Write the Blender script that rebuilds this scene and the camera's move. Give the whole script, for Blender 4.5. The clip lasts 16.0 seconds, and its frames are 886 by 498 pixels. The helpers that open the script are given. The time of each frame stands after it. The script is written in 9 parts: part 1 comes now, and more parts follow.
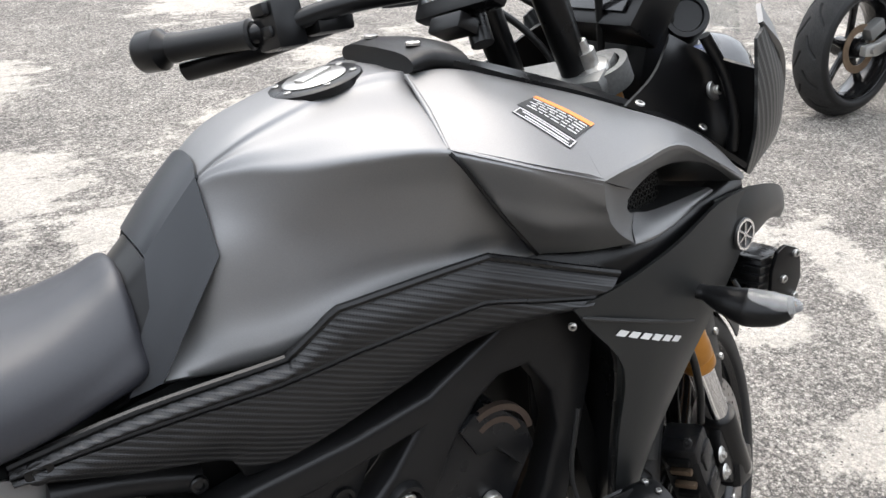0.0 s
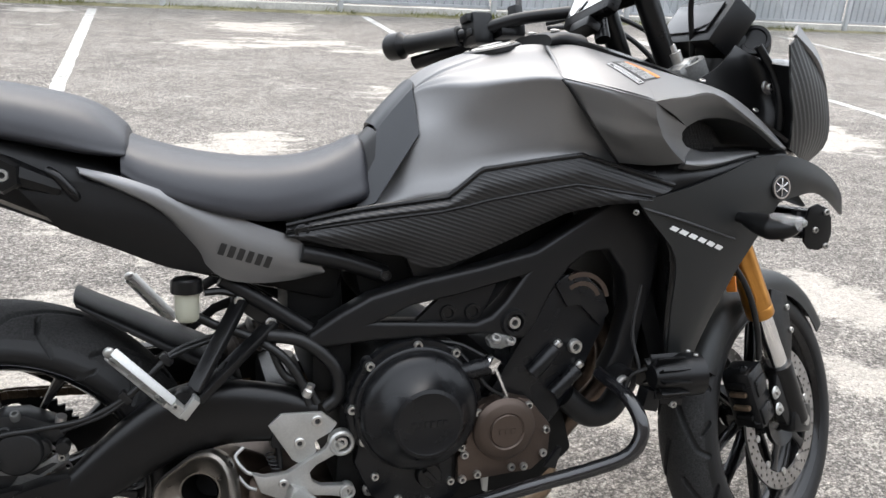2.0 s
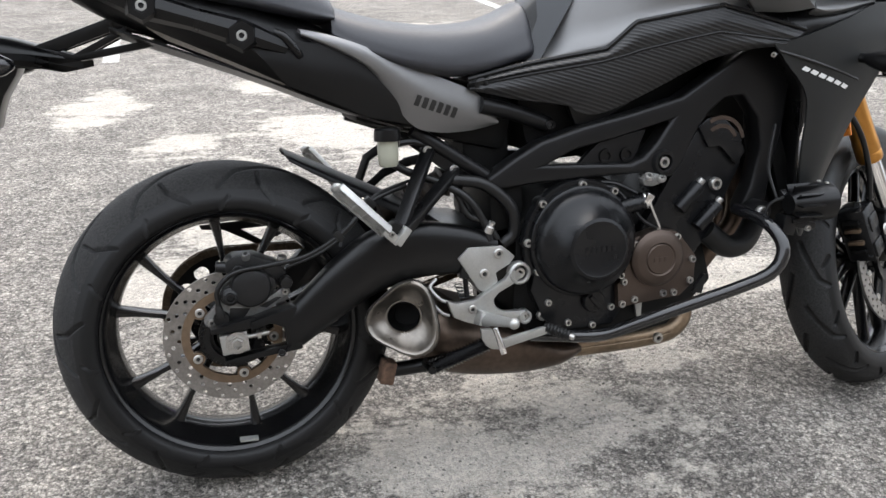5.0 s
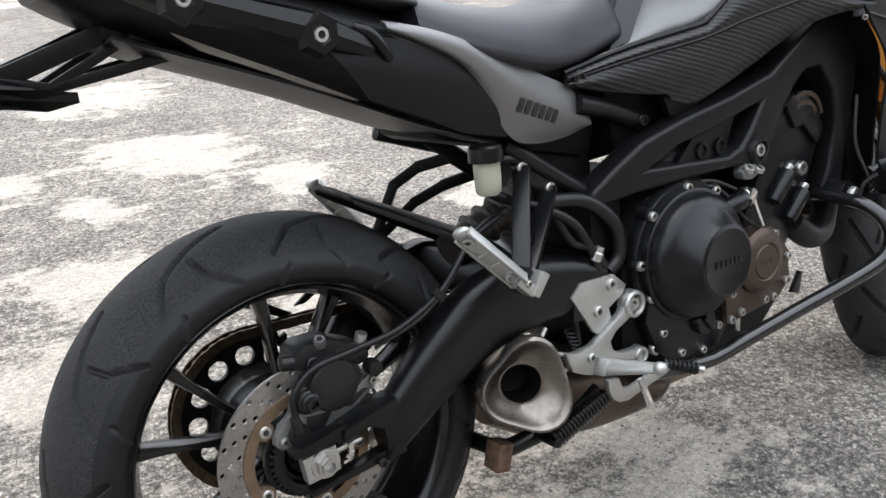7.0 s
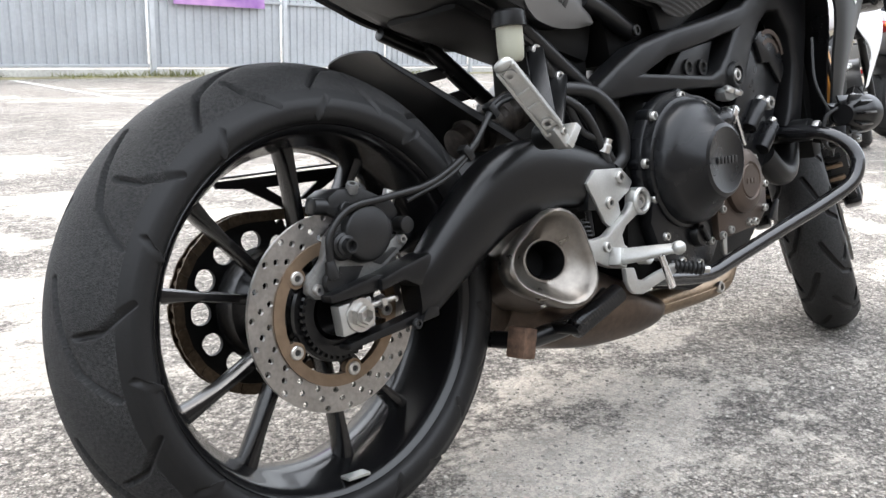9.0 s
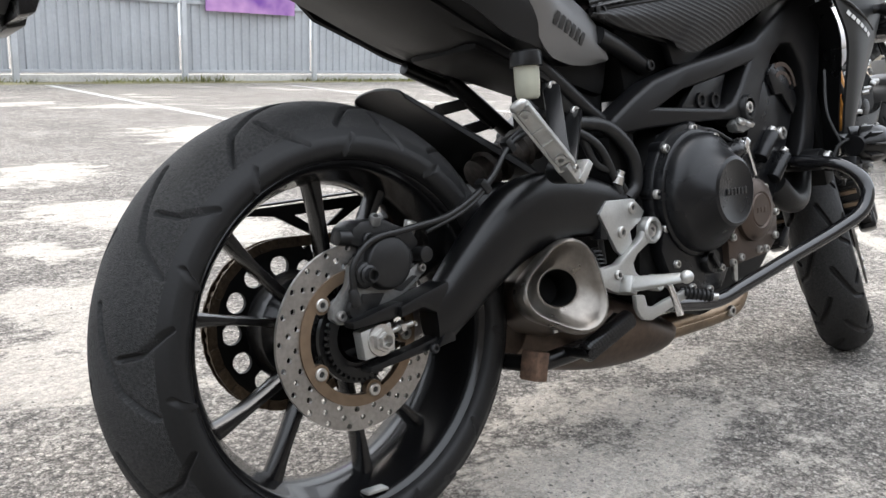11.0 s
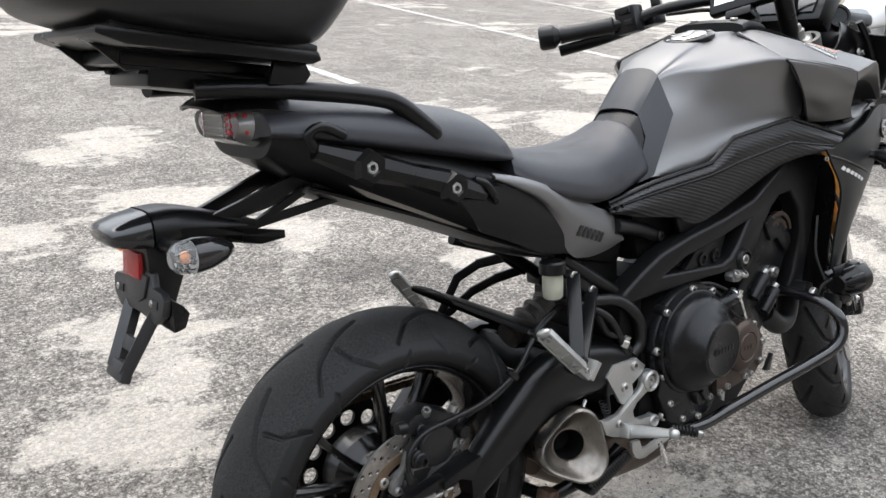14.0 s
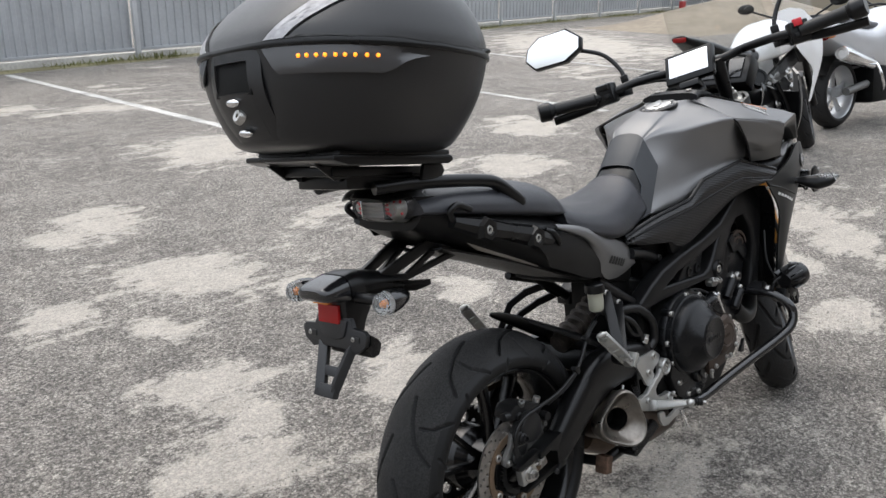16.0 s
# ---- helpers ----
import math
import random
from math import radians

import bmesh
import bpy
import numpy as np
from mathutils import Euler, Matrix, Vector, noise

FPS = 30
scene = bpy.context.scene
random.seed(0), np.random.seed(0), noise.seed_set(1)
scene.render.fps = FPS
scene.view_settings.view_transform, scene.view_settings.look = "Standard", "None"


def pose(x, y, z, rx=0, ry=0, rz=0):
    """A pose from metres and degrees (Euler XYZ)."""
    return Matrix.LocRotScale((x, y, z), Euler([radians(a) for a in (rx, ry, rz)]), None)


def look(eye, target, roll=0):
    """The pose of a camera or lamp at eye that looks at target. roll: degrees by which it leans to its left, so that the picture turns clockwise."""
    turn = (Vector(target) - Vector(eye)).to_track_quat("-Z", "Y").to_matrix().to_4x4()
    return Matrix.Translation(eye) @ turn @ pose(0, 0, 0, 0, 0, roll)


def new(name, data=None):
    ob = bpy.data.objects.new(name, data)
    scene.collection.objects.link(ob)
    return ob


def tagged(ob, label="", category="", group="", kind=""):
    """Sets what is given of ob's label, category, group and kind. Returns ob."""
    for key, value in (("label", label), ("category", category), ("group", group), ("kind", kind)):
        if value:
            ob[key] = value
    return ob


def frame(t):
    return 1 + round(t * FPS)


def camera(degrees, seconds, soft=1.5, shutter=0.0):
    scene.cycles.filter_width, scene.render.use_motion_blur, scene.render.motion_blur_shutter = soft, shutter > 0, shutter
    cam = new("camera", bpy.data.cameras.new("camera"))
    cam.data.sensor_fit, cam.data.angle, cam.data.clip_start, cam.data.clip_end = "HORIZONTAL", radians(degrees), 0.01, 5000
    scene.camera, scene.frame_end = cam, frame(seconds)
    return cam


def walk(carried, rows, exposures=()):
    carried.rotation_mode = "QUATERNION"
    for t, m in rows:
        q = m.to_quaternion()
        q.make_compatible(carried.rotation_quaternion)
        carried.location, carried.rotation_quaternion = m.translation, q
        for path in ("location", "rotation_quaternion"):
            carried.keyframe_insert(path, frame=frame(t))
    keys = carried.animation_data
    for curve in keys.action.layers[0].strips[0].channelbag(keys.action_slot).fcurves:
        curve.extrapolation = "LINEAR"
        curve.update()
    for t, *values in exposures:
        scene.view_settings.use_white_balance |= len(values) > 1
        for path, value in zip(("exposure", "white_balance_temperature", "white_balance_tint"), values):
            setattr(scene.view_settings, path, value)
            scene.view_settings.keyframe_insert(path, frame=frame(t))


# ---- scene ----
cam = camera(54.59, 16.0)
PATH = [
    (0, (0.514, -0.6464, 1.3189), (61.016, -2.9, -28.913)),
    (0.5, (0.4752, -0.8588, 1.2878), (63.057, -3.583, -24.019)),
    (1, (0.4501, -1.0024, 1.2558), (65.904, -3.661, -18.25)),
    (1.5, (0.4177, -1.1146, 1.2216), (68.333, -4.077, -15.562)),
    (2, (0.3736, -1.2637, 1.2096), (69.606, -4.248, -14.003)),
    (2.5, (0.3718, -1.3578, 1.1789), (69.728, -4.14, -12.271)),
    (3, (0.411, -1.4491, 1.1425), (70.009, -3.732, -10.422)),
    (3.5, (0.4152, -1.5088, 1.1081), (69.982, -2.798, -9.367)),
    (4, (0.3284, -1.5083, 1.1008), (69.397, -1.582, -9.976)),
    (4.5, (0.17, -1.4936, 1.1002), (68.239, -1.062, -12.208)),
    (5, (0.0535, -1.441, 1.0851), (66.654, -1.14, -14.089)),
    (5.2, (0.0221, -1.4028, 1.076), (66.378, -0.812, -14.647)),
    (7.3, (-0.3552, -0.8393, 0.9709), (67.568, -0.966, -35.027)),
    (7.5, (-0.3799, -0.8064, 0.8732), (68.908, -1.681, -36.708)),
    (8, (-0.4209, -0.779, 0.6694), (73.498, -2.913, -39.182)),
    (8.5, (-0.4789, -0.8207, 0.6465), (75.745, -2.735, -39.851)),
    (8.7, (-0.5008, -0.8391, 0.6383), (76.424, -1.947, -40.236)),
    (10.8, (-0.5419, -0.9084, 0.6745), (76.081, -1.931, -38.058)),
    (11, (-0.5436, -0.9088, 0.6849), (76.61, -2.089, -38.113)),
    (11.5, (-0.5615, -0.8965, 0.7114), (77.265, -2.598, -38.365)),
    (12, (-0.5947, -0.8987, 0.7487), (77.353, -2.904, -37.732)),
    (12.5, (-0.6039, -0.8993, 0.7859), (78.145, -2.739, -36.807)),
    (13, (-0.5626, -0.8415, 0.8497), (77.709, -3.234, -35.473)),
    (13.5, (-0.5714, -0.8641, 1.0554), (72.874, -3.973, -34.069)),
    (14, (-0.6638, -0.9852, 1.2281), (68.677, -3.635, -35.613)),
    (14.5, (-0.7665, -1.1134, 1.2848), (67.741, -2.377, -37.868)),
    (15, (-0.9229, -1.2473, 1.3302), (69.172, -0.89, -39.569)),
    (15.5, (-1.0544, -1.2547, 1.3658), (70.678, -0.527, -40.581)),
    (16, (-1.2407, -1.1304, 1.3954), (71.615, -0.243, -43.246)),
]
walk(cam, [(t, pose(*eye, *turn)) for t, eye, turn in PATH], exposures=[(0.0, 1.3), (0.5, 1.6), (1.0, 1.5), (2.5, 1.27), (4.0, 1.38), (5.0, 1.33), (7.5, 1.45), (8.0, 1.97), (8.5, 1.92), (11.0, 1.42), (12.0, 1.45), (12.5, 1.25), (13.0, 1.32), (13.5, 1.15), (14.5, 1.2), (15.0, 1.12), (15.5, 0.82), (16.0, 0.68)])

# ---- light ----
world = bpy.data.worlds.new("sky")
scene.world = world
world.use_nodes = True
wn = world.node_tree
sky = wn.nodes.new("ShaderNodeTexSky")
sky.sky_type = "NISHITA"
sky.sun_disc = False
sky.sun_elevation, sky.sun_rotation = radians(60), radians(15)
sky.air_density, sky.dust_density, sky.ozone_density = 1.0, 6.0, 1.0
overcast = wn.nodes.new("ShaderNodeMix")
overcast.data_type = "RGBA"
overcast.inputs["Factor"].default_value = 0.72
overcast.inputs["B"].default_value = (9.0, 9.5, 10.2, 1)
wn.links.new(sky.outputs["Color"], overcast.inputs["A"])
# a cloudy sky is about three times as bright overhead as at the horizon
where = wn.nodes.new("ShaderNodeTexCoord")
split = wn.nodes.new("ShaderNodeSeparateXYZ")
wn.links.new(where.outputs["Generated"], split.inputs["Vector"])
rise = wn.nodes.new("ShaderNodeMapRange")
for key, value in (("From Min", 0.0), ("From Max", 1.0), ("To Min", 0.55), ("To Max", 1.5)):
    rise.inputs[key].default_value = value
wn.links.new(split.outputs["Z"], rise.inputs["Value"])
cloud = wn.nodes.new("ShaderNodeVectorMath")
cloud.operation = "SCALE"
wn.links.new(overcast.outputs["Result"], cloud.inputs[0])
wn.links.new(rise.outputs["Result"], cloud.inputs["Scale"])
wn.links.new(cloud.outputs["Vector"], wn.nodes["Background"].inputs["Color"])
wn.nodes["Background"].inputs["Strength"].default_value = 0.12

sun_data = bpy.data.lights.new("sun", "SUN")
sun_data.energy, sun_data.angle, sun_data.color = 0.5, radians(40), (1.0, 0.97, 0.92)
sun = new("sun", sun_data)
sun.matrix_world = look((-1.5, 5.5, 10), (0, 0, 0))

# ---- materials ----
def material(name, base, rough=0.5, metal=0.0, grain=0.0, grain_scale=60.0, bump=0.0, bump_scale=200.0, wear=0.0,
             wear_scale=6.0, coat=0.0, spec=0.5, noise_rough=0.0):
    """A painted, moulded or cast surface: base colour with fine grain, larger wear and a fine relief."""
    m = bpy.data.materials.new(name)
    m.use_nodes = True
    nt = m.node_tree
    p = nt.nodes["Principled BSDF"]
    p.inputs["Base Color"].default_value = (*base, 1)
    p.inputs["Roughness"].default_value = rough
    p.inputs["Metallic"].default_value = metal
    p.inputs["Coat Weight"].default_value = coat
    p.inputs["Specular IOR Level"].default_value = spec
    co = nt.nodes.new("ShaderNodeTexCoord")
    colour = None
    for amount, scale, detail in ((grain, grain_scale, 3.0), (wear, wear_scale, 6.0)):
        if amount:
            n = nt.nodes.new("ShaderNodeTexNoise")
            n.inputs["Scale"].default_value, n.inputs["Detail"].default_value = scale, detail
            nt.links.new(co.outputs["Object"], n.inputs["Vector"])
            r = nt.nodes.new("ShaderNodeMapRange")
            r.inputs["From Min"].default_value, r.inputs["From Max"].default_value = 0.3, 0.7
            r.inputs["To Min"].default_value, r.inputs["To Max"].default_value = 1 - amount, 1 + amount
            nt.links.new(n.outputs["Fac"], r.inputs["Value"])
            mul = nt.nodes.new("ShaderNodeVectorMath")
            mul.operation = "SCALE"
            if colour is None:
                mul.inputs[0].default_value = base
            else:
                nt.links.new(colour, mul.inputs[0])
            nt.links.new(r.outputs["Result"], mul.inputs["Scale"])
            colour = mul.outputs["Vector"]
    if colour is not None:
        nt.links.new(colour, p.inputs["Base Color"])
    if noise_rough:
        n = nt.nodes.new("ShaderNodeTexNoise")
        n.inputs["Scale"].default_value, n.inputs["Detail"].default_value = wear_scale * 2, 5
        nt.links.new(co.outputs["Object"], n.inputs["Vector"])
        r = nt.nodes.new("ShaderNodeMapRange")
        r.inputs["To Min"].default_value, r.inputs["To Max"].default_value = rough - noise_rough, rough + noise_rough
        nt.links.new(n.outputs["Fac"], r.inputs["Value"])
        nt.links.new(r.outputs["Result"], p.inputs["Roughness"])
    if bump:
        n = nt.nodes.new("ShaderNodeTexNoise")
        n.inputs["Scale"].default_value, n.inputs["Detail"].default_value = bump_scale, 4
        nt.links.new(co.outputs["Object"], n.inputs["Vector"])
        b = nt.nodes.new("ShaderNodeBump")
        b.inputs["Strength"].default_value, b.inputs["Distance"].default_value = bump, 0.002
        nt.links.new(n.outputs["Fac"], b.inputs["Height"])
        nt.links.new(b.outputs["Normal"], p.inputs["Normal"])
    return m


def carbon_material(name, base, along, across, pitch=0.0062):
    """Ribbed carbon-look foil: a twill of fine ribs; along and across are directions in the thing's own space."""
    m = material(name, base, rough=0.42, spec=0.45)
    nt = m.node_tree
    p = nt.nodes["Principled BSDF"]
    co = nt.nodes.new("ShaderNodeTexCoord")

    def wave(direction, width):
        d = nt.nodes.new("ShaderNodeVectorMath")
        d.operation = "DOT_PRODUCT"
        d.inputs[1].default_value = Vector(direction).normalized() * (2 * math.pi / width)
        nt.links.new(co.outputs["Object"], d.inputs[0])
        s = nt.nodes.new("ShaderNodeMath")
        s.operation = "SINE"
        nt.links.new(d.outputs["Value"], s.inputs[0])
        return s.outputs["Value"]
    rib, thread = wave(across, pitch), wave(along, pitch * 0.45)
    add = nt.nodes.new("ShaderNodeMath")
    add.operation = "MULTIPLY_ADD"
    add.inputs[1].default_value = 0.22
    nt.links.new(thread, add.inputs[0])
    nt.links.new(rib, add.inputs[2])
    ramp = nt.nodes.new("ShaderNodeMapRange")
    ramp.interpolation_type = "SMOOTHSTEP"
    ramp.inputs["From Min"].default_value, ramp.inputs["From Max"].default_value = -0.5, 0.9
    nt.links.new(add.outputs["Value"], ramp.inputs["Value"])
    mix = nt.nodes.new("ShaderNodeMix")
    mix.data_type = "RGBA"
    mix.inputs["A"].default_value = (base[0] * 0.45, base[1] * 0.45, base[2] * 0.45, 1)
    mix.inputs["B"].default_value = (base[0] * 1.9, base[1] * 1.9, base[2] * 1.9, 1)
    nt.links.new(ramp.outputs["Result"], mix.inputs["Factor"])
    nt.links.new(mix.outputs["Result"], p.inputs["Base Color"])
    b = nt.nodes.new("ShaderNodeBump")
    b.inputs["Strength"].default_value, b.inputs["Distance"].default_value = 0.5, 0.001
    nt.links.new(ramp.outputs["Result"], b.inputs["Height"])
    nt.links.new(b.outputs["Normal"], p.inputs["Normal"])
    return m


def lens_material(name, tint, rough=0.08, clear=0.75):
    """Clear or coloured lamp plastic."""
    m = material(name, tint, rough=rough)
    p = m.node_tree.nodes["Principled BSDF"]
    p.inputs["Transmission Weight"].default_value = clear
    p.inputs["IOR"].default_value = 1.4
    return m


def screen_material(name):
    """Thin clear acrylic: mostly see-through, with a slight grey tint and a glossy skin."""
    m = bpy.data.materials.new(name)
    m.use_nodes = True
    nt = m.node_tree
    out = nt.nodes["Material Output"]
    tr = nt.nodes.new("ShaderNodeBsdfTransparent")
    tr.inputs["Color"].default_value = (0.94, 0.95, 0.95, 1)
    gl = nt.nodes.new("ShaderNodeBsdfGlossy")
    gl.inputs["Roughness"].default_value = 0.06
    mx = nt.nodes.new("ShaderNodeMixShader")
    mx.inputs["Fac"].default_value = 0.06
    nt.links.new(tr.outputs["BSDF"], mx.inputs[1])
    nt.links.new(gl.outputs["BSDF"], mx.inputs[2])
    nt.links.new(mx.outputs["Shader"], out.inputs["Surface"])
    return m


GREY_PAINT = material("matt_grey_metallic_paint", (0.200, 0.199, 0.200), rough=0.47, metal=0.80, grain=0.05, grain_scale=900, wear=0.03, wear_scale=4, noise_rough=0.03)
DARK_GREY = material("dark_grey_matt_paint", (0.022, 0.023, 0.023), rough=0.43, metal=0.45, grain=0.05, grain_scale=700, noise_rough=0.04)
# greyer and bluer than the other blacks: sky reflection put into the base
HOLDER_GREY = material("sky_greyed_black_plastic", (0.015, 0.0155, 0.017), rough=0.42, grain=0.12, grain_scale=300, bump=0.1, bump_scale=600, wear=0.15, wear_scale=18, noise_rough=0.06)
PAD = material("satin_slate_plastic", (0.0125, 0.0145, 0.018), rough=0.36, grain=0.05, grain_scale=400, bump=0.06, bump_scale=900, noise_rough=0.04)
BLACK = material("black_moulded_plastic", (0.0042, 0.0042, 0.0045), spec=0.27, rough=0.42, grain=0.15, grain_scale=300, bump=0.10, bump_scale=700, wear=0.15, noise_rough=0.07)
SATIN_BLACK = material("satin_black_plastic", (0.004, 0.004, 0.0043), spec=0.31, rough=0.29, grain=0.1, grain_scale=200, wear=0.1, noise_rough=0.06)
GLOSS_BLACK = material("gloss_black_paint", (0.008, 0.008, 0.009), rough=0.16, coat=0.5, wear=0.1, noise_rough=0.04)
FRAME = material("satin_black_frame_paint", (0.0085, 0.0085, 0.009), spec=0.29, rough=0.34, metal=0.2, grain=0.06, grain_scale=350, bump=0.05, bump_scale=500, noise_rough=0.05)
SWING = material("matt_black_swingarm_paint", (0.0045, 0.0045, 0.0048), spec=0.33, rough=0.30, metal=0.1, grain=0.08, bump=0.10, bump_scale=420, wear=0.1, noise_rough=0.06)
ENGINE = material("black_cast_engine_paint", (0.0060, 0.0063, 0.0072), spec=0.36, rough=0.28, metal=0.2, grain=0.08, grain_scale=500, bump=0.08, bump_scale=800, noise_rough=0.05)
ENGINE_DARK = material("dark_crankcase_paint", (0.0035, 0.0035, 0.0035), spec=0.18, rough=0.55, metal=0.1, grain=0.2, grain_scale=60, bump=0.15, bump_scale=300, wear=0.2)
BRONZE = material("bronze_engine_cover_paint", (0.078, 0.058, 0.047), rough=0.42, metal=0.7, grain=0.07, grain_scale=500, wear=0.08, noise_rough=0.05)
SEAT = material("black_seat_vinyl", (0.022, 0.023, 0.028), rough=0.40, grain=0.05, grain_scale=300, bump=0.16, bump_scale=1300, wear=0.05, noise_rough=0.05)
RUBBER = material("worn_tyre_rubber", (0.017, 0.0168, 0.0168), spec=0.28, rough=0.66, grain=0.6, grain_scale=300, bump=0.8, bump_scale=500, wear=0.30, wear_scale=11, noise_rough=0.12)
SIDEWALL = material("tyre_sidewall_rubber", (0.0055, 0.0055, 0.0058), spec=0.3, rough=0.5, grain=0.12, grain_scale=200, bump=0.1, wear=0.15, wear_scale=12)
SOFT_RUBBER = material("black_soft_rubber", (0.0048, 0.0048, 0.005), spec=0.4, rough=0.42, grain=0.1, bump=0.15, bump_scale=500)
RIM = material("black_wheel_paint", (0.0035, 0.0035, 0.0038), spec=0.34, rough=0.22, coat=0.2, grain=0.1, wear=0.2, wear_scale=14, noise_rough=0.07)
ALU = material("satin_silver_aluminium", (0.43, 0.43, 0.415), rough=0.44, metal=0.85, grain=0.05, grain_scale=300, wear=0.08, wear_scale=15, noise_rough=0.08)
CAST_ALU = material("grey_cast_aluminium", (0.20, 0.20, 0.195), rough=0.5, metal=0.7, grain=0.12, grain_scale=250, bump=0.15, bump_scale=500, wear=0.15)
CHROME = material("bright_chrome", (0.78, 0.78, 0.78), rough=0.12, metal=1.0, wear=0.05, noise_rough=0.05)
STEEL = material("zinc_plated_steel", (0.46, 0.45, 0.43), rough=0.33, metal=0.9, grain=0.1, grain_scale=200, wear=0.12, wear_scale=20, noise_rough=0.08)
GOLD = material("gold_anodised_fork", (0.50, 0.235, 0.055), rough=0.33, metal=0.85, grain=0.05, wear=0.06, noise_rough=0.05)
DISC = material("brushed_steel_brake_disc", (0.30, 0.285, 0.27), rough=0.36, metal=0.9, grain=0.14, grain_scale=180, wear=0.14, wear_scale=18, noise_rough=0.08)
CARRIER = material("brown_disc_carrier", (0.20, 0.145, 0.10), rough=0.45, metal=0.8, grain=0.15, wear=0.15)
HOT_STEEL = material("heat_browned_exhaust_steel", (0.105, 0.078, 0.061), rough=0.40, metal=0.85, grain=0.15, grain_scale=90, wear=0.35, wear_scale=9, noise_rough=0.1)
GOLDEN_STEEL = material("straw_tinted_steel", (0.30, 0.225, 0.155), rough=0.36, metal=0.9, grain=0.15, grain_scale=90, wear=0.3, wear_scale=14, noise_rough=0.1)
TIP = material("brushed_exhaust_tip", (0.195, 0.178, 0.158), rough=0.30, metal=0.92, grain=0.1, grain_scale=140, wear=0.15, wear_scale=14, noise_rough=0.08)
CHAIN = material("oily_drive_chain", (0.085, 0.062, 0.042), rough=0.45, metal=0.8, grain=0.3, grain_scale=150, wear=0.3, wear_scale=25)
RUST = material("rusty_steel", (0.10, 0.06, 0.04), rough=0.7, metal=0.4, grain=0.3, grain_scale=120, wear=0.35, wear_scale=30, bump=0.3)
CARBON = carbon_material("carbon_look_foil", (0.0095, 0.0095, 0.0102), (1.0, 0, -0.34), (0.34, 0.15, 1.0), 0.0066)
CARBON_NOSE = carbon_material("carbon_look_nose_foil", (0.016, 0.017, 0.017), (-0.55, 0, 1.0), (0.8, 0.1, 0.55), 0.0105)
RED_LENS = lens_material("red_reflector_plastic", (0.30, 0.012, 0.012), 0.25, 0.1)
SMOKE_LENS = lens_material("clear_tail_lamp_lens", (0.90, 0.90, 0.90), 0.04, 1.0)
CLEAR_LENS = lens_material("clear_indicator_lens", (0.90, 0.90, 0.89), 0.12, 0.84)
AMBER = material("amber_bulb", (0.75, 0.24, 0.04), rough=0.25)
ORANGE = material("orange_print", (0.75, 0.24, 0.05), rough=0.5)
WHITE = material("white_print", (0.70, 0.70, 0.69), rough=0.5)
# flat black: print and seams, and painted shade in sockets, hollows and slots
INK_AND_RECESS = material("black_print_and_recess", (0.012, 0.012, 0.012), rough=0.45)
MIRROR = material("mirror_glass", (0.93, 0.94, 0.95), rough=0.015, metal=1.0)
ACRYLIC = screen_material("clear_acrylic")
FLUID = lens_material("translucent_fluid_plastic", (0.40, 0.40, 0.32), 0.35, 0.15)
WHITE_PAINT = material("white_gloss_paint", (0.78, 0.78, 0.78), rough=0.22, coat=0.4, wear=0.03)
SILVER_PAINT = material("silver_wheel_paint", (0.42, 0.43, 0.44), rough=0.36, metal=0.6, grain=0.05, wear=0.1)
DIRTY_SHOCK = material("dirty_shock_paint", (0.055, 0.046, 0.040), rough=0.5, metal=0.3, grain=0.3, grain_scale=120, wear=0.35, wear_scale=30)
CALIPER = material("grey_black_caliper_paint", (0.016, 0.016, 0.0165), spec=0.4, rough=0.36, metal=0.3, grain=0.1, grain_scale=300, wear=0.2, wear_scale=20, noise_rough=0.06)

from mathutils import bvhtree


# ---- building helpers ----
def part(name, bm, mat, parent=None, label="", sharp=38, xf=None):
    """Links a bmesh as one mesh object under a thing or a part."""
    if xf is not None:
        bm.transform(xf)
    bmesh.ops.recalc_face_normals(bm, faces=bm.faces)
    limit = radians(sharp)
    for f in bm.faces:
        f.smooth = True
    for e in bm.edges:
        if len(e.link_faces) == 2 and e.calc_face_angle(0) > limit:
            e.smooth = False
    me = bpy.data.meshes.new(name)
    bm.to_mesh(me)
    bm.free()
    me.materials.append(mat)
    ob = new(name, me)
    if parent is not None:
        ob.parent = parent
    if label:
        tagged(ob, label)
    return ob


def merged(bm, other):
    """Adds the bmesh other to bm."""
    me = bpy.data.meshes.new("tmp")
    other.to_mesh(me)
    other.free()
    bm.from_mesh(me)
    bpy.data.meshes.remove(me)
    return bm


def softened(bm, width, segments=2, limit=30):
    edges = [e for e in bm.edges if len(e.link_faces) == 2 and e.calc_face_angle(0) > radians(limit)]
    if width and edges:
        bmesh.ops.bevel(bm, geom=edges, offset=width, segments=segments, profile=0.6, affect="EDGES", clamp_overlap=True)
    return bm


def box(centre, size, turn=(0, 0, 0), bevel=0.003, bm=None):
    b = bmesh.new()
    bmesh.ops.create_cube(b, size=1.0)
    b.transform(Matrix.Diagonal((*size, 1)))
    softened(b, bevel)
    b.transform(pose(*centre, *turn))
    return b if bm is None else merged(bm, b)


def basis_along(a, b):
    d = (Vector(b) - Vector(a))
    return Matrix.Translation(a) @ d.to_track_quat("Z", "Y").to_matrix().to_4x4(), d.length


